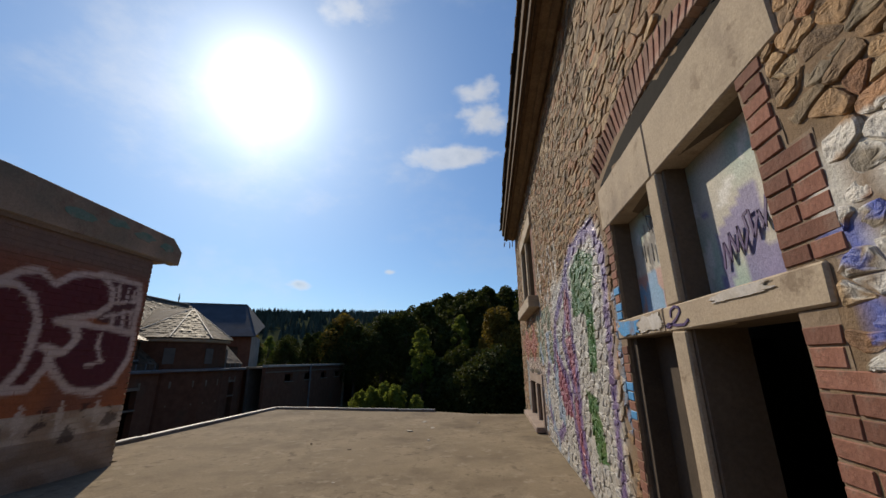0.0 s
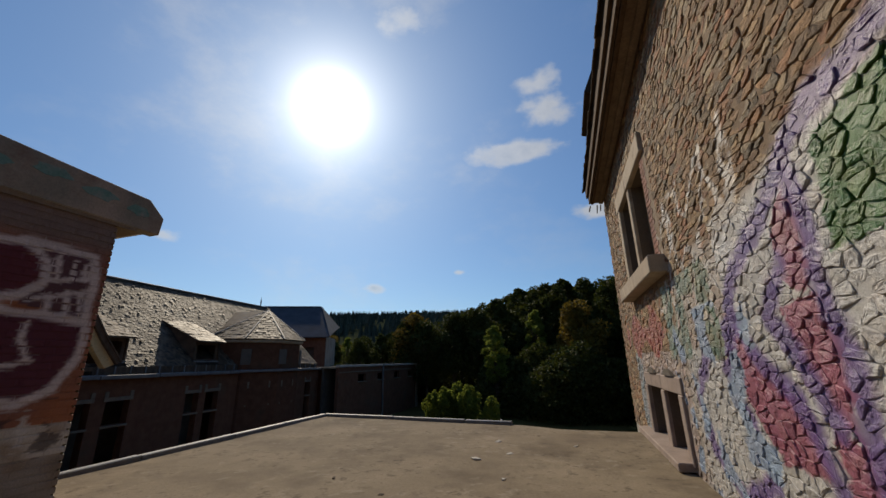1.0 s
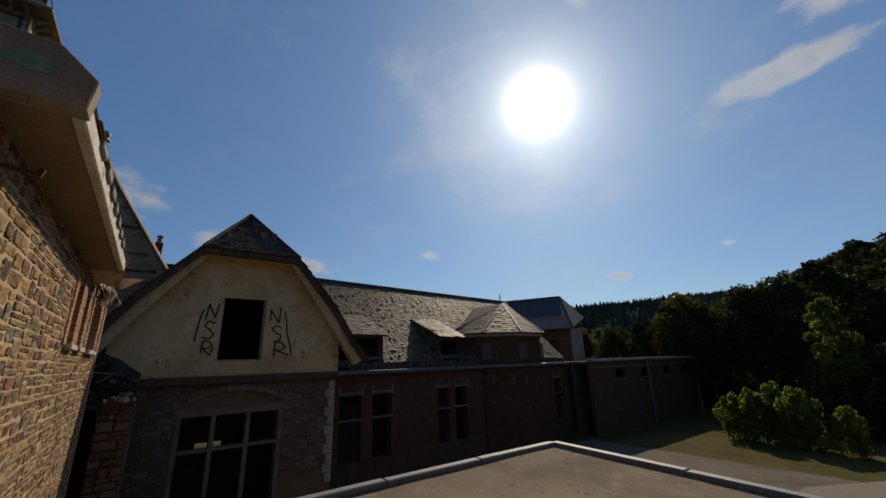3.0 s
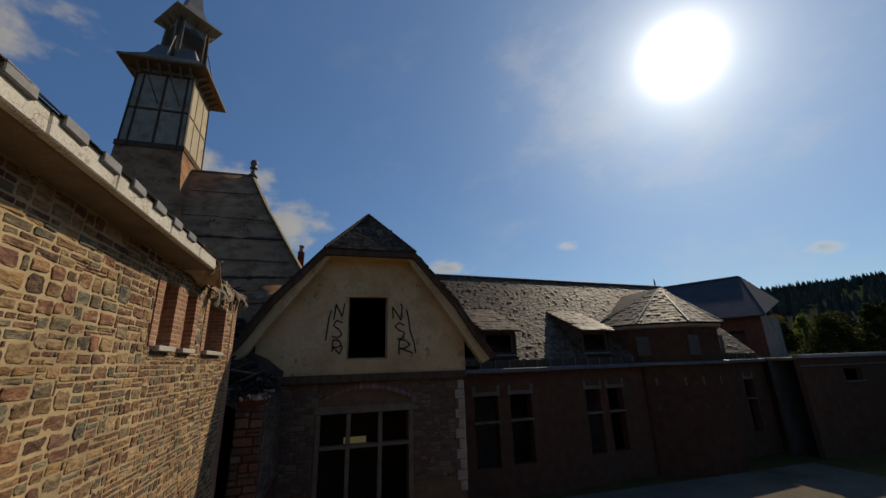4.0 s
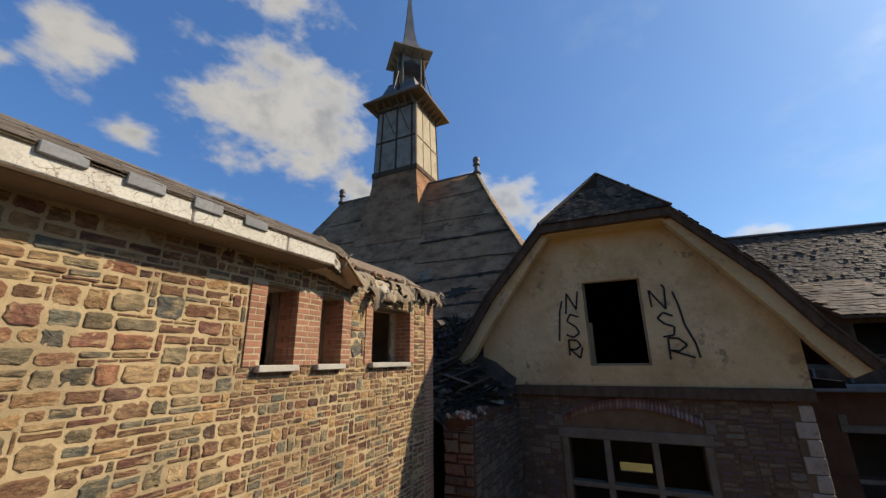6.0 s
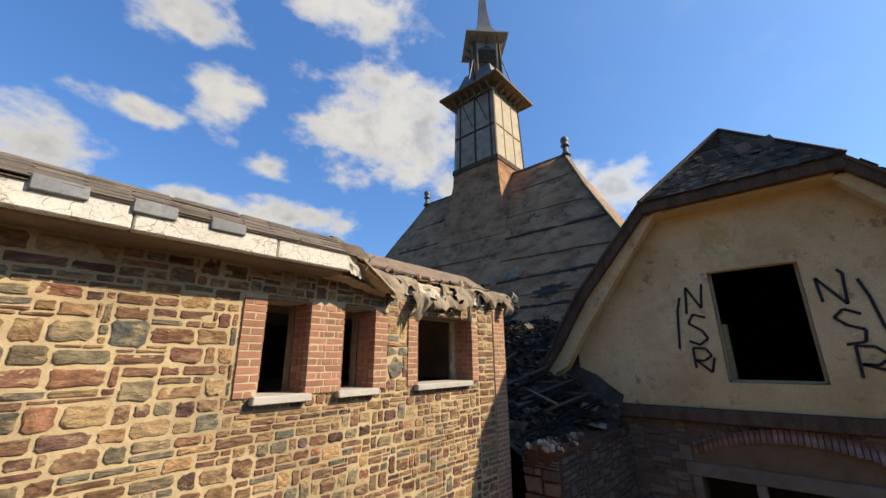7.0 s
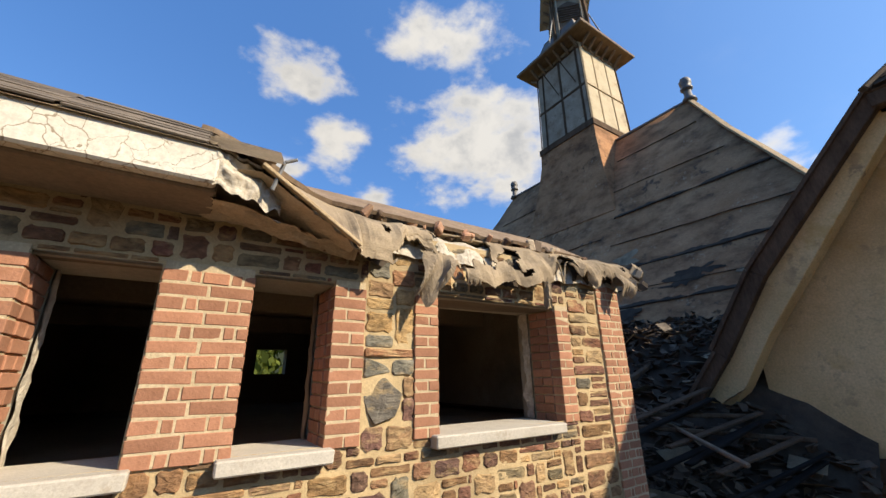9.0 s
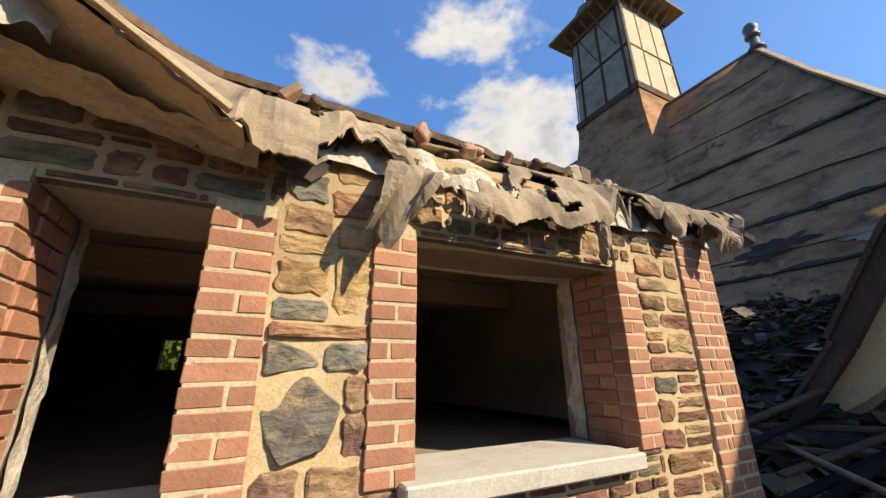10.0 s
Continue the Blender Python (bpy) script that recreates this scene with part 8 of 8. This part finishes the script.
        f.modifiers.new("thick", "SOLIDIFY").thickness = 0.01
    # scrap standing up at the corner
    for k in range(5):
        verts, faces = [], []
        o = Vector((-14.16 - 0.06 * k, 5.08 + 0.05 * (k % 2), 2.92 + 0.03 * k))
        d = Vector((-0.16 - 0.04 * k, rng.uniform(-0.1, 0.12), rng.uniform(-0.05, 0.24)))
        e = Vector((rng.uniform(-0.05, 0.05), 0.1, rng.uniform(-0.16, -0.06)))
        for i in range(7):
            for j in range(3):
                verts.append(o + d * (i / 6) + e * (j / 2) * (1 - 0.6 * i / 6) + Vector((0, 0.04 * math.sin(i * 1.3 + k), 0.05 * math.sin(i * 0.9 + k))))
        for i in range(6):
            for j in range(2):
                a = i * 3 + j
                faces.append((a, a + 3, a + 4, a + 1))
        f = put_mesh("scrap", verts, faces, M_LAP if k % 2 else M_FELT, felt)
        f.modifiers.new("thick", "SOLIDIFY").thickness = 0.012
    # exposed mortar core on the wall top
    bm = bmesh.new()
    bmesh.ops.create_grid(bm, x_segments=60, y_segments=14, size=0.5)
    for v in bm.verts:
        u, r = 10.9 + 3.2 * (v.co.x + 0.5), v.co.y + 0.5
        v.co = Vector((-u, 4.70 + 0.44 * r + 0.03 * noise.noise((u * 8, r * 6, 1)), 2.96 + 0.07 * (1 - (2 * r - 1) ** 2) + 0.04 * noise.noise((u * 5, r * 5, 2)) - 0.16 * smooth01(0.86, 1.0, r)))
    tagged(part("wall_core", bm, M_CRUMBLED, None), "crumbled mortar core along the broken wall top", "wall", kind="structure")
    heap = thing("brick_rubble", "loose broken bricks and slate bits on the wall top", "rubble", kind="stuff")
    for k in range(90):
        u = rng.choice((rng.uniform(10.7, 14.1), rng.gauss(13.2, 0.3), rng.gauss(12.0, 0.12), rng.gauss(11.4, 0.3)))
        s = (0.012 + 0.045 * rng.random() ** 1.6) * (1.5 if abs(u - 13.2) < 0.4 else 1.0)
        b = block(-s, s, -s * 0.7, s * 0.7, -s * 0.5, s * 0.5, s * 0.2, s * 0.25)
        b.transform(Matrix.Translation((-u, rng.uniform(4.8, 5.1), along_line(CREST, u) + 0.01 + s * 0.3)) @ Euler([rng.uniform(0, 3) for _ in range(3)]).to_matrix().to_4x4())
        part("chunk", b, rng.choice((M_RUBBLE, M_RUBBLE, M_SLATE, M_DUST)), heap)


build_felt()


# ---------------------------------------------------------------- heap of fallen slates and timbers in the valley
def heap_z(x, y):
    t = smooth01(-14.2, -20.2, x)
    base = 0.62 + 2.1 * smooth01(0.15, 1.0, t) - 0.85 * smooth01(4.9, 6.2, y) * (1 - 0.3 * t)
    base += 0.35 * smooth01(5.2, 3.2, y)
    return base + 0.14 * noise.noise((x * 1.3, y * 1.3, 0)) + 0.05 * noise.noise((x * 4, y * 4, 1))


def build_heap():
    rng = random.Random(97)
    heap = thing("slate_heap", "heap of fallen dark slates, torn felt and charred timbers", "debris", kind="stuff")
    verts, faces, n, m = [], [], 44, 34
    for i in range(n + 1):
        for j in range(m + 1):
            x, y = -14.22 - 6.6 * i / n, 1.2 + 4.75 * j / m
            verts.append((x, y, heap_z(x, y) - 0.05))
    for i in range(n):
        for j in range(m):
            a = i * (m + 1) + j
            faces.append((a, a + 1, a + m + 2, a + m + 1))
    put_mesh("mound", verts, faces, M_HEAP, heap)
    pieces = []
    for k in range(2600):
        x, y = -14.25 - 6.2 * rng.random() ** 0.9, rng.uniform(1.4, 5.95)
        if x < -17.3 and y > 4.6:
            continue
        w, h = rng.uniform(0.04, 0.17), rng.uniform(0.06, 0.24)
        rot = Euler((rng.gauss(0, 0.45), rng.gauss(0.3, 0.38), rng.uniform(0, 6.28))).to_matrix()
        c = Vector((x, y, heap_z(x, y) + rng.uniform(-0.01, 0.09)))
        pts = [(-w, -h), (w * rng.uniform(0.4, 1), -h * rng.uniform(0.6, 1)), (w, h * rng.uniform(0.3, 1)), (-w * rng.uniform(0.3, 1), h)]
        top = [c + rot @ Vector((a / 2, b / 2, 0.006)) for a, b in pts]
        low = [c + rot @ Vector((a / 2, b / 2, -0.006)) for a, b in pts]
        pieces.append((top + low, [(0, 1, 2, 3), (7, 6, 5, 4), (0, 4, 5, 1), (1, 5, 6, 2), (2, 6, 7, 3), (3, 7, 4, 0)], None, (x, y)))
    lay_pieces(pieces, "slate", M_HEAP, heap, lambda p: abs(p[0] + 15), 290)
    pale = []
    for k in range(60):
        x, y = rng.uniform(-19.8, -14.4), rng.uniform(1.8, 5.9)
        w, h = rng.uniform(0.06, 0.22), rng.uniform(0.08, 0.26)
        rot = Euler((rng.gauss(0, 0.4), rng.gauss(0.3, 0.4), rng.uniform(0, 6.28))).to_matrix()
        c = Vector((x, y, heap_z(x, y) + rng.uniform(0.05, 0.14)))
        pale.append(([c + rot @ Vector(p) for p in ((-w, -h, 0), (w, -h * 0.7, 0), (w * 0.8, h, 0), (-w * 0.7, h * 0.8, 0.01))], [(0, 1, 2, 3)], None, (x, y)))
    lay_pieces(pale, "felt_scrap", M_FELT, heap, lambda p: abs(p[0] + 15), 60)
    for k, (a, b, w, mat) in enumerate((((-15.13, 5.53, 1.12), (-16.95, 3.28, 1.45), 0.055, M_TIMBER_MID), ((-15.6, 4.1, 1.3), (-17.2, 5.5, 1.15), 0.07, M_TIMBER),
                                        ((-16.0, 3.4, 1.6), (-18.6, 3.2, 2.4), 0.10, M_TIMBER), ((-15.0, 3.2, 1.45), (-17.0, 4.9, 1.4), 0.07, M_TIMBER))):
        part("timber", beam(a, b, w, w * 0.8, 0.012), mat, heap, "fallen roof timber")
    for k in range(9):
        a = Vector((-14.45 - 0.2 * rng.random(), 3.7 + 0.2 * k, 0.0))
        b = Vector((-17.2 - 0.3 * rng.random(), 4.5 + 0.17 * k + rng.uniform(-0.2, 0.2), 0.0))
        a.z, b.z = heap_z(a.x, a.y) + rng.uniform(0.10, 0.2), max(heap_z(b.x, b.y), 0.96) + rng.uniform(0.06, 0.12)
        part("board", beam(a.lerp(b, rng.uniform(0.0, 0.35)), a.lerp(b, rng.uniform(0.7, 1.0)), rng.uniform(0.05, 0.13), 0.03, 0.006), M_CHAR_SHADE if k % 3 else M_TIMBER, heap, "charred roof board")
    low = part("wall_link", block(-17.75, -14.15, 5.35, 5.95, GROUND, 0.50, 0.03, 0.03), M_DARK_BRICK, None)
    tagged(low, "broken dark masonry wall under the slate heap", "wall", kind="structure")
    stones = []
    for c in coursed_cells(14.2, 17.7, -1.9, 0.62, 0.045, lambda u, v: v > 0.42 + 0.18 * noise.noise((u * 2, 0, 0)), rng):
        v, f, spots = stone_shape(c, rng, 0.01, 0.03, lambda u, w, o: Vector((-u, 5.955 + o, w)), 0.14, 9, 5)
        base = rng.choice([(0.13, 0.095, 0.07), (0.10, 0.072, 0.055), (0.16, 0.12, 0.085)])
        stones.append((v, [q[::-1] for q in f], [(*base, 0)] * len(v), ((c[0] + c[1]) / 2, (c[2] + c[3]) / 2)))
    for c in coursed_cells(5.33, 5.98, -1.9, 0.5, 0.042, lambda u, v: v > 0.36 + 0.12 * noise.noise((u * 5, 0, 3)), rng):
        v, f, spots = stone_shape(c, rng, 0.008, 0.035, lambda u, w, o: Vector((-14.12 + o, u, w)), 0.2)
        base = rng.choice([(0.15, 0.105, 0.075), (0.11, 0.078, 0.06), (0.19, 0.10, 0.07), (0.18, 0.14, 0.10)])
        stones.append((v, f, [(*base, 0)] * len(v), ((c[0] + c[1]) / 2, (c[2] + c[3]) / 2)))
    lay_pieces(stones, "stone", M_STONE, low, lambda p: abs(p[1] - 0.4), 200)
    for k in range(60):
        x, y, s = rng.uniform(-15.6, -14.1), rng.uniform(5.4, 5.95), 0.02 + 0.07 * rng.random() ** 2
        b = block(-s, s, -s * 0.7, s * 0.7, -s * 0.5, s * 0.5, s * 0.25, s * 0.25)
        b.transform(Matrix.Translation((x, y, 0.5 + s * 0.3 + 0.05 * rng.random())) @ Euler([rng.uniform(0, 3) for _ in range(3)]).to_matrix().to_4x4())
        part("chunk", b, rng.choice((M_DUST, M_RUBBLE, M_SLATE_DARK)), heap)


build_heap()


# ---------------------------------------------------------------- trees, bushes, the wooded hill
def build_tree(name, label, seed, height, spread, leaf, leaf_mat, lobes, per, size, category="tree", trunk_share=0.32, tall=1.0):
    """A tapered trunk with limbs, and a crown of many small leaf clumps in uneven lobes. Its foot is at the origin."""
    rng = random.Random(seed)
    tree = thing(name, label, category, "trees round the court")
    bm = bmesh.new()

    def limb(a, b, r0, r1, sides=6):
        a, b = Vector(a), Vector(b)
        z = (b - a).normalized()
        x = z.orthogonal().normalized()
        y = z.cross(x)
        rings = []
        for p, r in ((a, r0), ((a + b) / 2 + Vector((rng.uniform(-0.1, 0.1), rng.uniform(-0.1, 0.1), 0)), (r0 + r1) / 2), (b, r1)):
            rings.append([bm.verts.new(p + (x * math.cos(t) + y * math.sin(t)) * r) for t in [2 * math.pi * i / sides for i in range(sides)]])
        for p, q in zip(rings, rings[1:]):
            for i in range(sides):
                bm.faces.new((p[i], p[(i + 1) % sides], q[(i + 1) % sides], q[i]))

    top = height * 0.8
    limb((0, 0, -0.3), (rng.uniform(-0.2, 0.2), rng.uniform(-0.2, 0.2), top), height * 0.022, height * 0.006)
    centres = []
    for k in range(lobes):
        a = 2.4 * k + rng.uniform(-0.4, 0.4)
        t = (k + 0.5) / lobes
        h = height * (trunk_share + (0.93 - trunk_share) * t)
        r = spread * math.sin(math.pi * min(0.97, 0.22 + 0.75 * t)) ** 0.8 * rng.uniform(0.35, 0.85)
        c = Vector((r * math.cos(a), r * math.sin(a), h))
        centres.append((c, spread * rng.uniform(0.26, 0.46) * (1.1 - 0.45 * t)))
        limb((0, 0, h * 0.62), c * 0.9 + Vector((0, 0, h * 0.08)), height * 0.007, height * 0.002, 4)
    part("trunk", bm, M_BARK, tree, "grey-brown trunk and limbs")
    verts, faces = [], []
    for c, r in centres:
        for k in range(per):
            d = Vector((rng.gauss(0, 1), rng.gauss(0, 1), rng.gauss(0, 1) * tall)).normalized() * r * (0.55 + 0.5 * rng.random() ** 0.6)
            d *= 1 + 0.3 * noise.noise((c + d) * 1.1)
            p = c + d
            s = size * rng.uniform(0.6, 1.4)
            turn = Euler((rng.uniform(-1.1, 1.1), rng.uniform(-1.1, 1.1), rng.uniform(0, 6.28))).to_matrix()
            n = len(verts)
            for u, v in ((-0.5, -0.15), (0.1, -0.5), (0.6, 0.1), (-0.1, 0.5)):
                verts.append(p + turn @ Vector((u * s, v * s, 0.12 * s * (u + v))))
            faces.append((n, n + 1, n + 2, n + 3))
    put_mesh("crown", verts, faces, leaf_mat, tree, leaf)
    return tree


def top_line(az):
    """How high the wood stands against the sky, in degrees."""
    return along_line([(-26, 14), (-16, 13), (-12, 11), (-6, 10.2), (-3, 11.2), (2, 10.8), (6, 10.0), (9, 8.6), (14, 7.0), (19, 6.2), (23, 6.0), (27, 4.0), (33, 3.4), (40, 3.2)], az)


def build_wood():
    rng = random.Random(101)
    kinds = [build_tree("oak_tree", "dark green broadleaf tree at the wood's edge", 1, 16, 5.2, "dense dark green leaves", M_LEAF, 30, 430, 0.28),
             build_tree("oak_tree", "dark green broadleaf tree at the wood's edge", 2, 16, 4.6, "dense dark green leaves", M_LEAF, 28, 430, 0.28),
             build_tree("ash_tree", "tall narrow dark green tree at the wood's edge", 3, 16, 3.6, "dark green leaves", M_LEAF, 26, 300, 0.30),
             build_tree("maple_tree", "tree with leaves turning orange", 4, 16, 4.8, "orange-tinged leaves", M_LEAF_YELLOW, 26, 300, 0.33),
             build_tree("birch_tree", "slender lighter green tree", 5, 16, 2.6, "light green leaves", M_LEAF_LIGHT, 22, 240, 0.28)]
    first = [True] * 5

    def plant(kind, az, dist, el=None, height=None):
        a = radians(az)
        x, y = -math.sin(a) * dist - 0.8, math.cos(a) * dist + 3
        g = lift_at(x, y)
        if height is None:
            height = 1.2 + dist * math.tan(radians(el)) - g
        s = height / 15.2
        m = pose(x, y, g, 0, 0, rng.uniform(0, 360)) @ Matrix.Diagonal((s * rng.uniform(0.9, 1.2), s * rng.uniform(0.9, 1.2), s, 1))
        if first[kind]:
            kinds[kind].matrix_basis = m
            first[kind] = False
        else:
            t = copy_thing(kinds[kind], Matrix.Identity(4))
            t.matrix_basis = m

    az = -27.0
    while az < 30:
        plant(rng.choice((0, 1, 0, 1, 2)), az, rng.uniform(52, 64), top_line(az) * rng.uniform(0.86, 1.02))
        az += rng.uniform(2.6, 4.0)
    az = -26.0
    while az < 44:
        plant(rng.choice((0, 1, 2, 2)), az, rng.uniform(70, 90), top_line(az) * rng.uniform(0.8, 0.98))
        az += rng.uniform(3.0, 4.4)
    az = -20.0
    while az < 8:
        plant(rng.choice((0, 1)), az, rng.uniform(49, 54), top_line(az) * rng.uniform(0.35, 0.62))
        az += rng.uniform(3.2, 5.0)
    bush_like = build_tree("lime_tree", "light green young tree in full leaf", 21, 7.0, 3.0, "light green leaves", M_LEAF_LIGHT, 26, 260, 0.22, "tree", 0.08)
    bush_like.matrix_basis = pose(-17.5, -13.0, GROUND)
    thicket = build_tree("thicket", "dense dark undergrowth at the wood's edge", 17, 6.0, 4.2, "dark green leaves", M_LEAF, 30, 450, 0.2, "undergrowth", 0.05)
    started = False
    az = -24.0
    while az < 40:
        a, d = radians(az), rng.uniform(41, 49) + 18 * smooth01(6, 12, az) - 2 * smooth01(-6, -11, az)
        x, y = -math.sin(a) * d - 0.8, math.cos(a) * d + 3
        m = pose(x, y, lift_at(x, y) - 0.2, 0, 0, rng.uniform(0, 360)) @ Matrix.Diagonal((rng.uniform(0.9, 1.4), rng.uniform(0.9, 1.4), rng.uniform(0.8, 1.3), 1))
        if started:
            copy_thing(thicket, Matrix.Identity(4)).matrix_basis = m
        else:
            thicket.matrix_basis, started = m, True
        az += rng.uniform(1.5, 2.6)
    plant(3, 21.5, 58, 6.6)
    plant(3, -2.0, 47, 7.6)
    plant(4, 9.6, 44, 5.0)
    plant(4, 3.5, 50, 7.0)
    for k in range(7):
        plant(rng.choice((0, 1, 3, 4)), 29 + 2.3 * k, rng.uniform(95, 120), 3.6)

    # young trees behind the sunlit building
    for x, y, s in ((-11.2, -7.5, 0.9), (-14.6, -9.0, 1.1), (-8.0, -9.5, 1.0)):
        m = pose(x, y, GROUND, 0, 0, 40 * x) @ Matrix.Diagonal((s, s, 1.5 * s, 1))
        copy_thing(bush_like, Matrix.Identity(4)).matrix_basis = m

    # fir beside the stone building
    fir = thing("fir_tree", "tall dark fir beside the stone building", "tree", "trees round the court")
    g = lift_at(7.5, 35.2)
    part("trunk", lathe([(0.3, 0), (0.2, 9), (0.05, 19.5)], 8, (0, 0, 0)), M_BARK, fir)
    verts, faces = [], []
    for k in range(9000):
        t = rng.random() ** 0.8
        z = 1.0 + 18.8 * t
        r = (1 - t) ** 0.65 * 3.6 * (0.5 + 0.5 * abs(noise.noise((z * 0.9, 0, 4))) + 0.25 * abs(math.sin(z * 2.6))) + 0.1
        a = rng.uniform(0, 6.28)
        p = Vector((r * rng.random() ** 0.4 * math.cos(a), r * rng.random() ** 0.4 * math.sin(a), z - 0.25 * r))
        s = rng.uniform(0.2, 0.45)
        turn = Euler((rng.uniform(-0.7, 0.7), rng.uniform(-0.7, 0.7), rng.uniform(0, 6.28))).to_matrix()
        n = len(verts)
        for u, v in ((-0.5, -0.12), (0.5, -0.2), (0.6, 0.12), (-0.4, 0.2)):
            verts.append(p + turn @ Vector((u * s, v * s, 0)))
        faces.append((n, n + 1, n + 2, n + 3))
    put_mesh("crown", verts, faces, M_NEEDLE, fir, "dark drooping needles")
    fir.matrix_basis = pose(7.5, 35.2, g)

    # bushes in the yard
    bush = build_tree("bush", "rounded light green bush in dry grass", 9, 3.2, 1.9, "light green leaves", M_LEAF_LIGHT, 18, 170, 0.20, "bush", 0.12)
    spots = ((13.3, 35, 1.0), (17.0, 36, 0.95), (9.8, 34, 0.75), (15.2, 37, 1.05), (18.8, 37, 0.85))
    for i, (az, d, s) in enumerate(spots):
        a = radians(az)
        x, y = -1.5 - math.sin(a) * d, 5.3 + math.cos(a) * d
        m = pose(x, y, lift_at(x, y) - 0.05, 0, 0, 70 * i) @ Matrix.Diagonal((0.72 * s, 0.72 * s, 1.12 * s, 1))
        if i == 0:
            bush.matrix_basis = m
        else:
            copy_thing(bush, Matrix.Identity(4)).matrix_basis = m

    # firs along the hill's crest and flank
    verts, faces = [], []
    for k in range(5600):
        az, d = rng.uniform(-35, 60), rng.choice((rng.uniform(480, 560), rng.uniform(300, 560)))
        a = radians(az)
        x, y = -math.sin(a) * d, math.cos(a) * d
        z, h = lift_at(x, y) - 1, rng.uniform(6, 11)
        r = h * rng.uniform(0.16, 0.26)
        n = len(verts)
        for i in range(5):
            t = 2 * math.pi * i / 5 + k
            verts.append((x + r * math.cos(t), y + r * math.sin(t), z + h * 0.1))
        verts.append((x, y, z + h))
        faces += [(n + i, n + (i + 1) % 5, n + 5) for i in range(5)]
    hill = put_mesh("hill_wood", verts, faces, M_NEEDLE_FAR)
    tagged(hill, "dark fir wood on the far hill", "forest", kind="stuff")


build_wood()


# ---------------------------------------------------------------- small things on the deck and in the yard
def build_small():
    rng = random.Random(113)
    spots = [(-1.6, 7.8, 0.16, 1), (-2.0, 8.4, 0.07, 0), (-1.2, 8.2, 0.09, 1), (-0.6, 7.9, 0.08, 0), (-1.5, 9.0, 0.10, 1), (-2.6, 8.9, 0.06, 0), (-0.3, 8.9, 0.07, 1), (-2.9, 7.6, 0.05, 0), (-1.1, 7.0, 0.06, 1), (-3.4, 9.6, 0.05, 1),
             (-2.2, 6.2, 0.06, 0), (-0.2, 6.6, 0.07, 1), (-4.2, 8.2, 0.05, 0), (-1.9, 10.2, 0.05, 1), (-3.0, 6.6, 0.06, 0), (0.3, 8.3, 0.08, 1), (-0.9, 9.6, 0.06, 0), (-4.8, 9.9, 0.05, 1), (-1.8, 4.6, 0.04, 1), (-0.8, 5.5, 0.05, 0)]
    for x, y, s, pale in spots[::2]:
        s *= 0.48
        b = block(-s, s, -s * 0.6, s * 0.6, -s * 0.16, s * 0.16, s * 0.1, s * 0.12)
        b.transform(Matrix.Translation((x, y, DECK + s * 0.12)) @ Euler((rng.gauss(0, 0.08), rng.gauss(0, 0.08), rng.uniform(0, 3))).to_matrix().to_4x4())
        ob = part("stone_chip" if pale else "slate_chip", b, M_SILL if pale else M_SLATE_DARK, None)
        tagged(ob, "pale flat stone chip lying on the roof" if pale else "dark broken slate chip lying on the roof", "debris", "chips on the roof")
    # low shed roof beyond the terrace
    shed = thing("shed", "low grey shed with a shallow roof beyond the terrace", "shed")
    part("wall", block(-5.6, -1.6, 18.4, 21.6, GROUND, -2.5, 0.02), M_CONCRETE, shed)
    part("roof", prism([(-6.0, -2.55), (-3.6, -1.85), (-1.2, -2.55), (-1.2, -2.65), (-3.6, -1.98), (-6.0, -2.65)], 3.8, lambda u, v, o: Vector((u, 21.9 + o, v)), 0.01), M_SHINGLE, shed)
    part("pipe", lathe([(0.05, 0), (0.05, 0.7)], 8, (-3.4, 20.5, -2.0)), M_WHITE, shed)
    pipe = thing("drain_elbow", "short rusty bracket under the eaves corner", "bracket")
    part("arm", beam((-5.6, 5.12, 2.55), (-5.6, 5.32, 2.53), 0.03, 0.03, 0.005), M_IRON, pipe)
    part("tip", beam((-5.6, 5.32, 2.51), (-5.6, 5.34, 2.58), 0.035, 0.035, 0.005), M_IRON, pipe)


build_small()
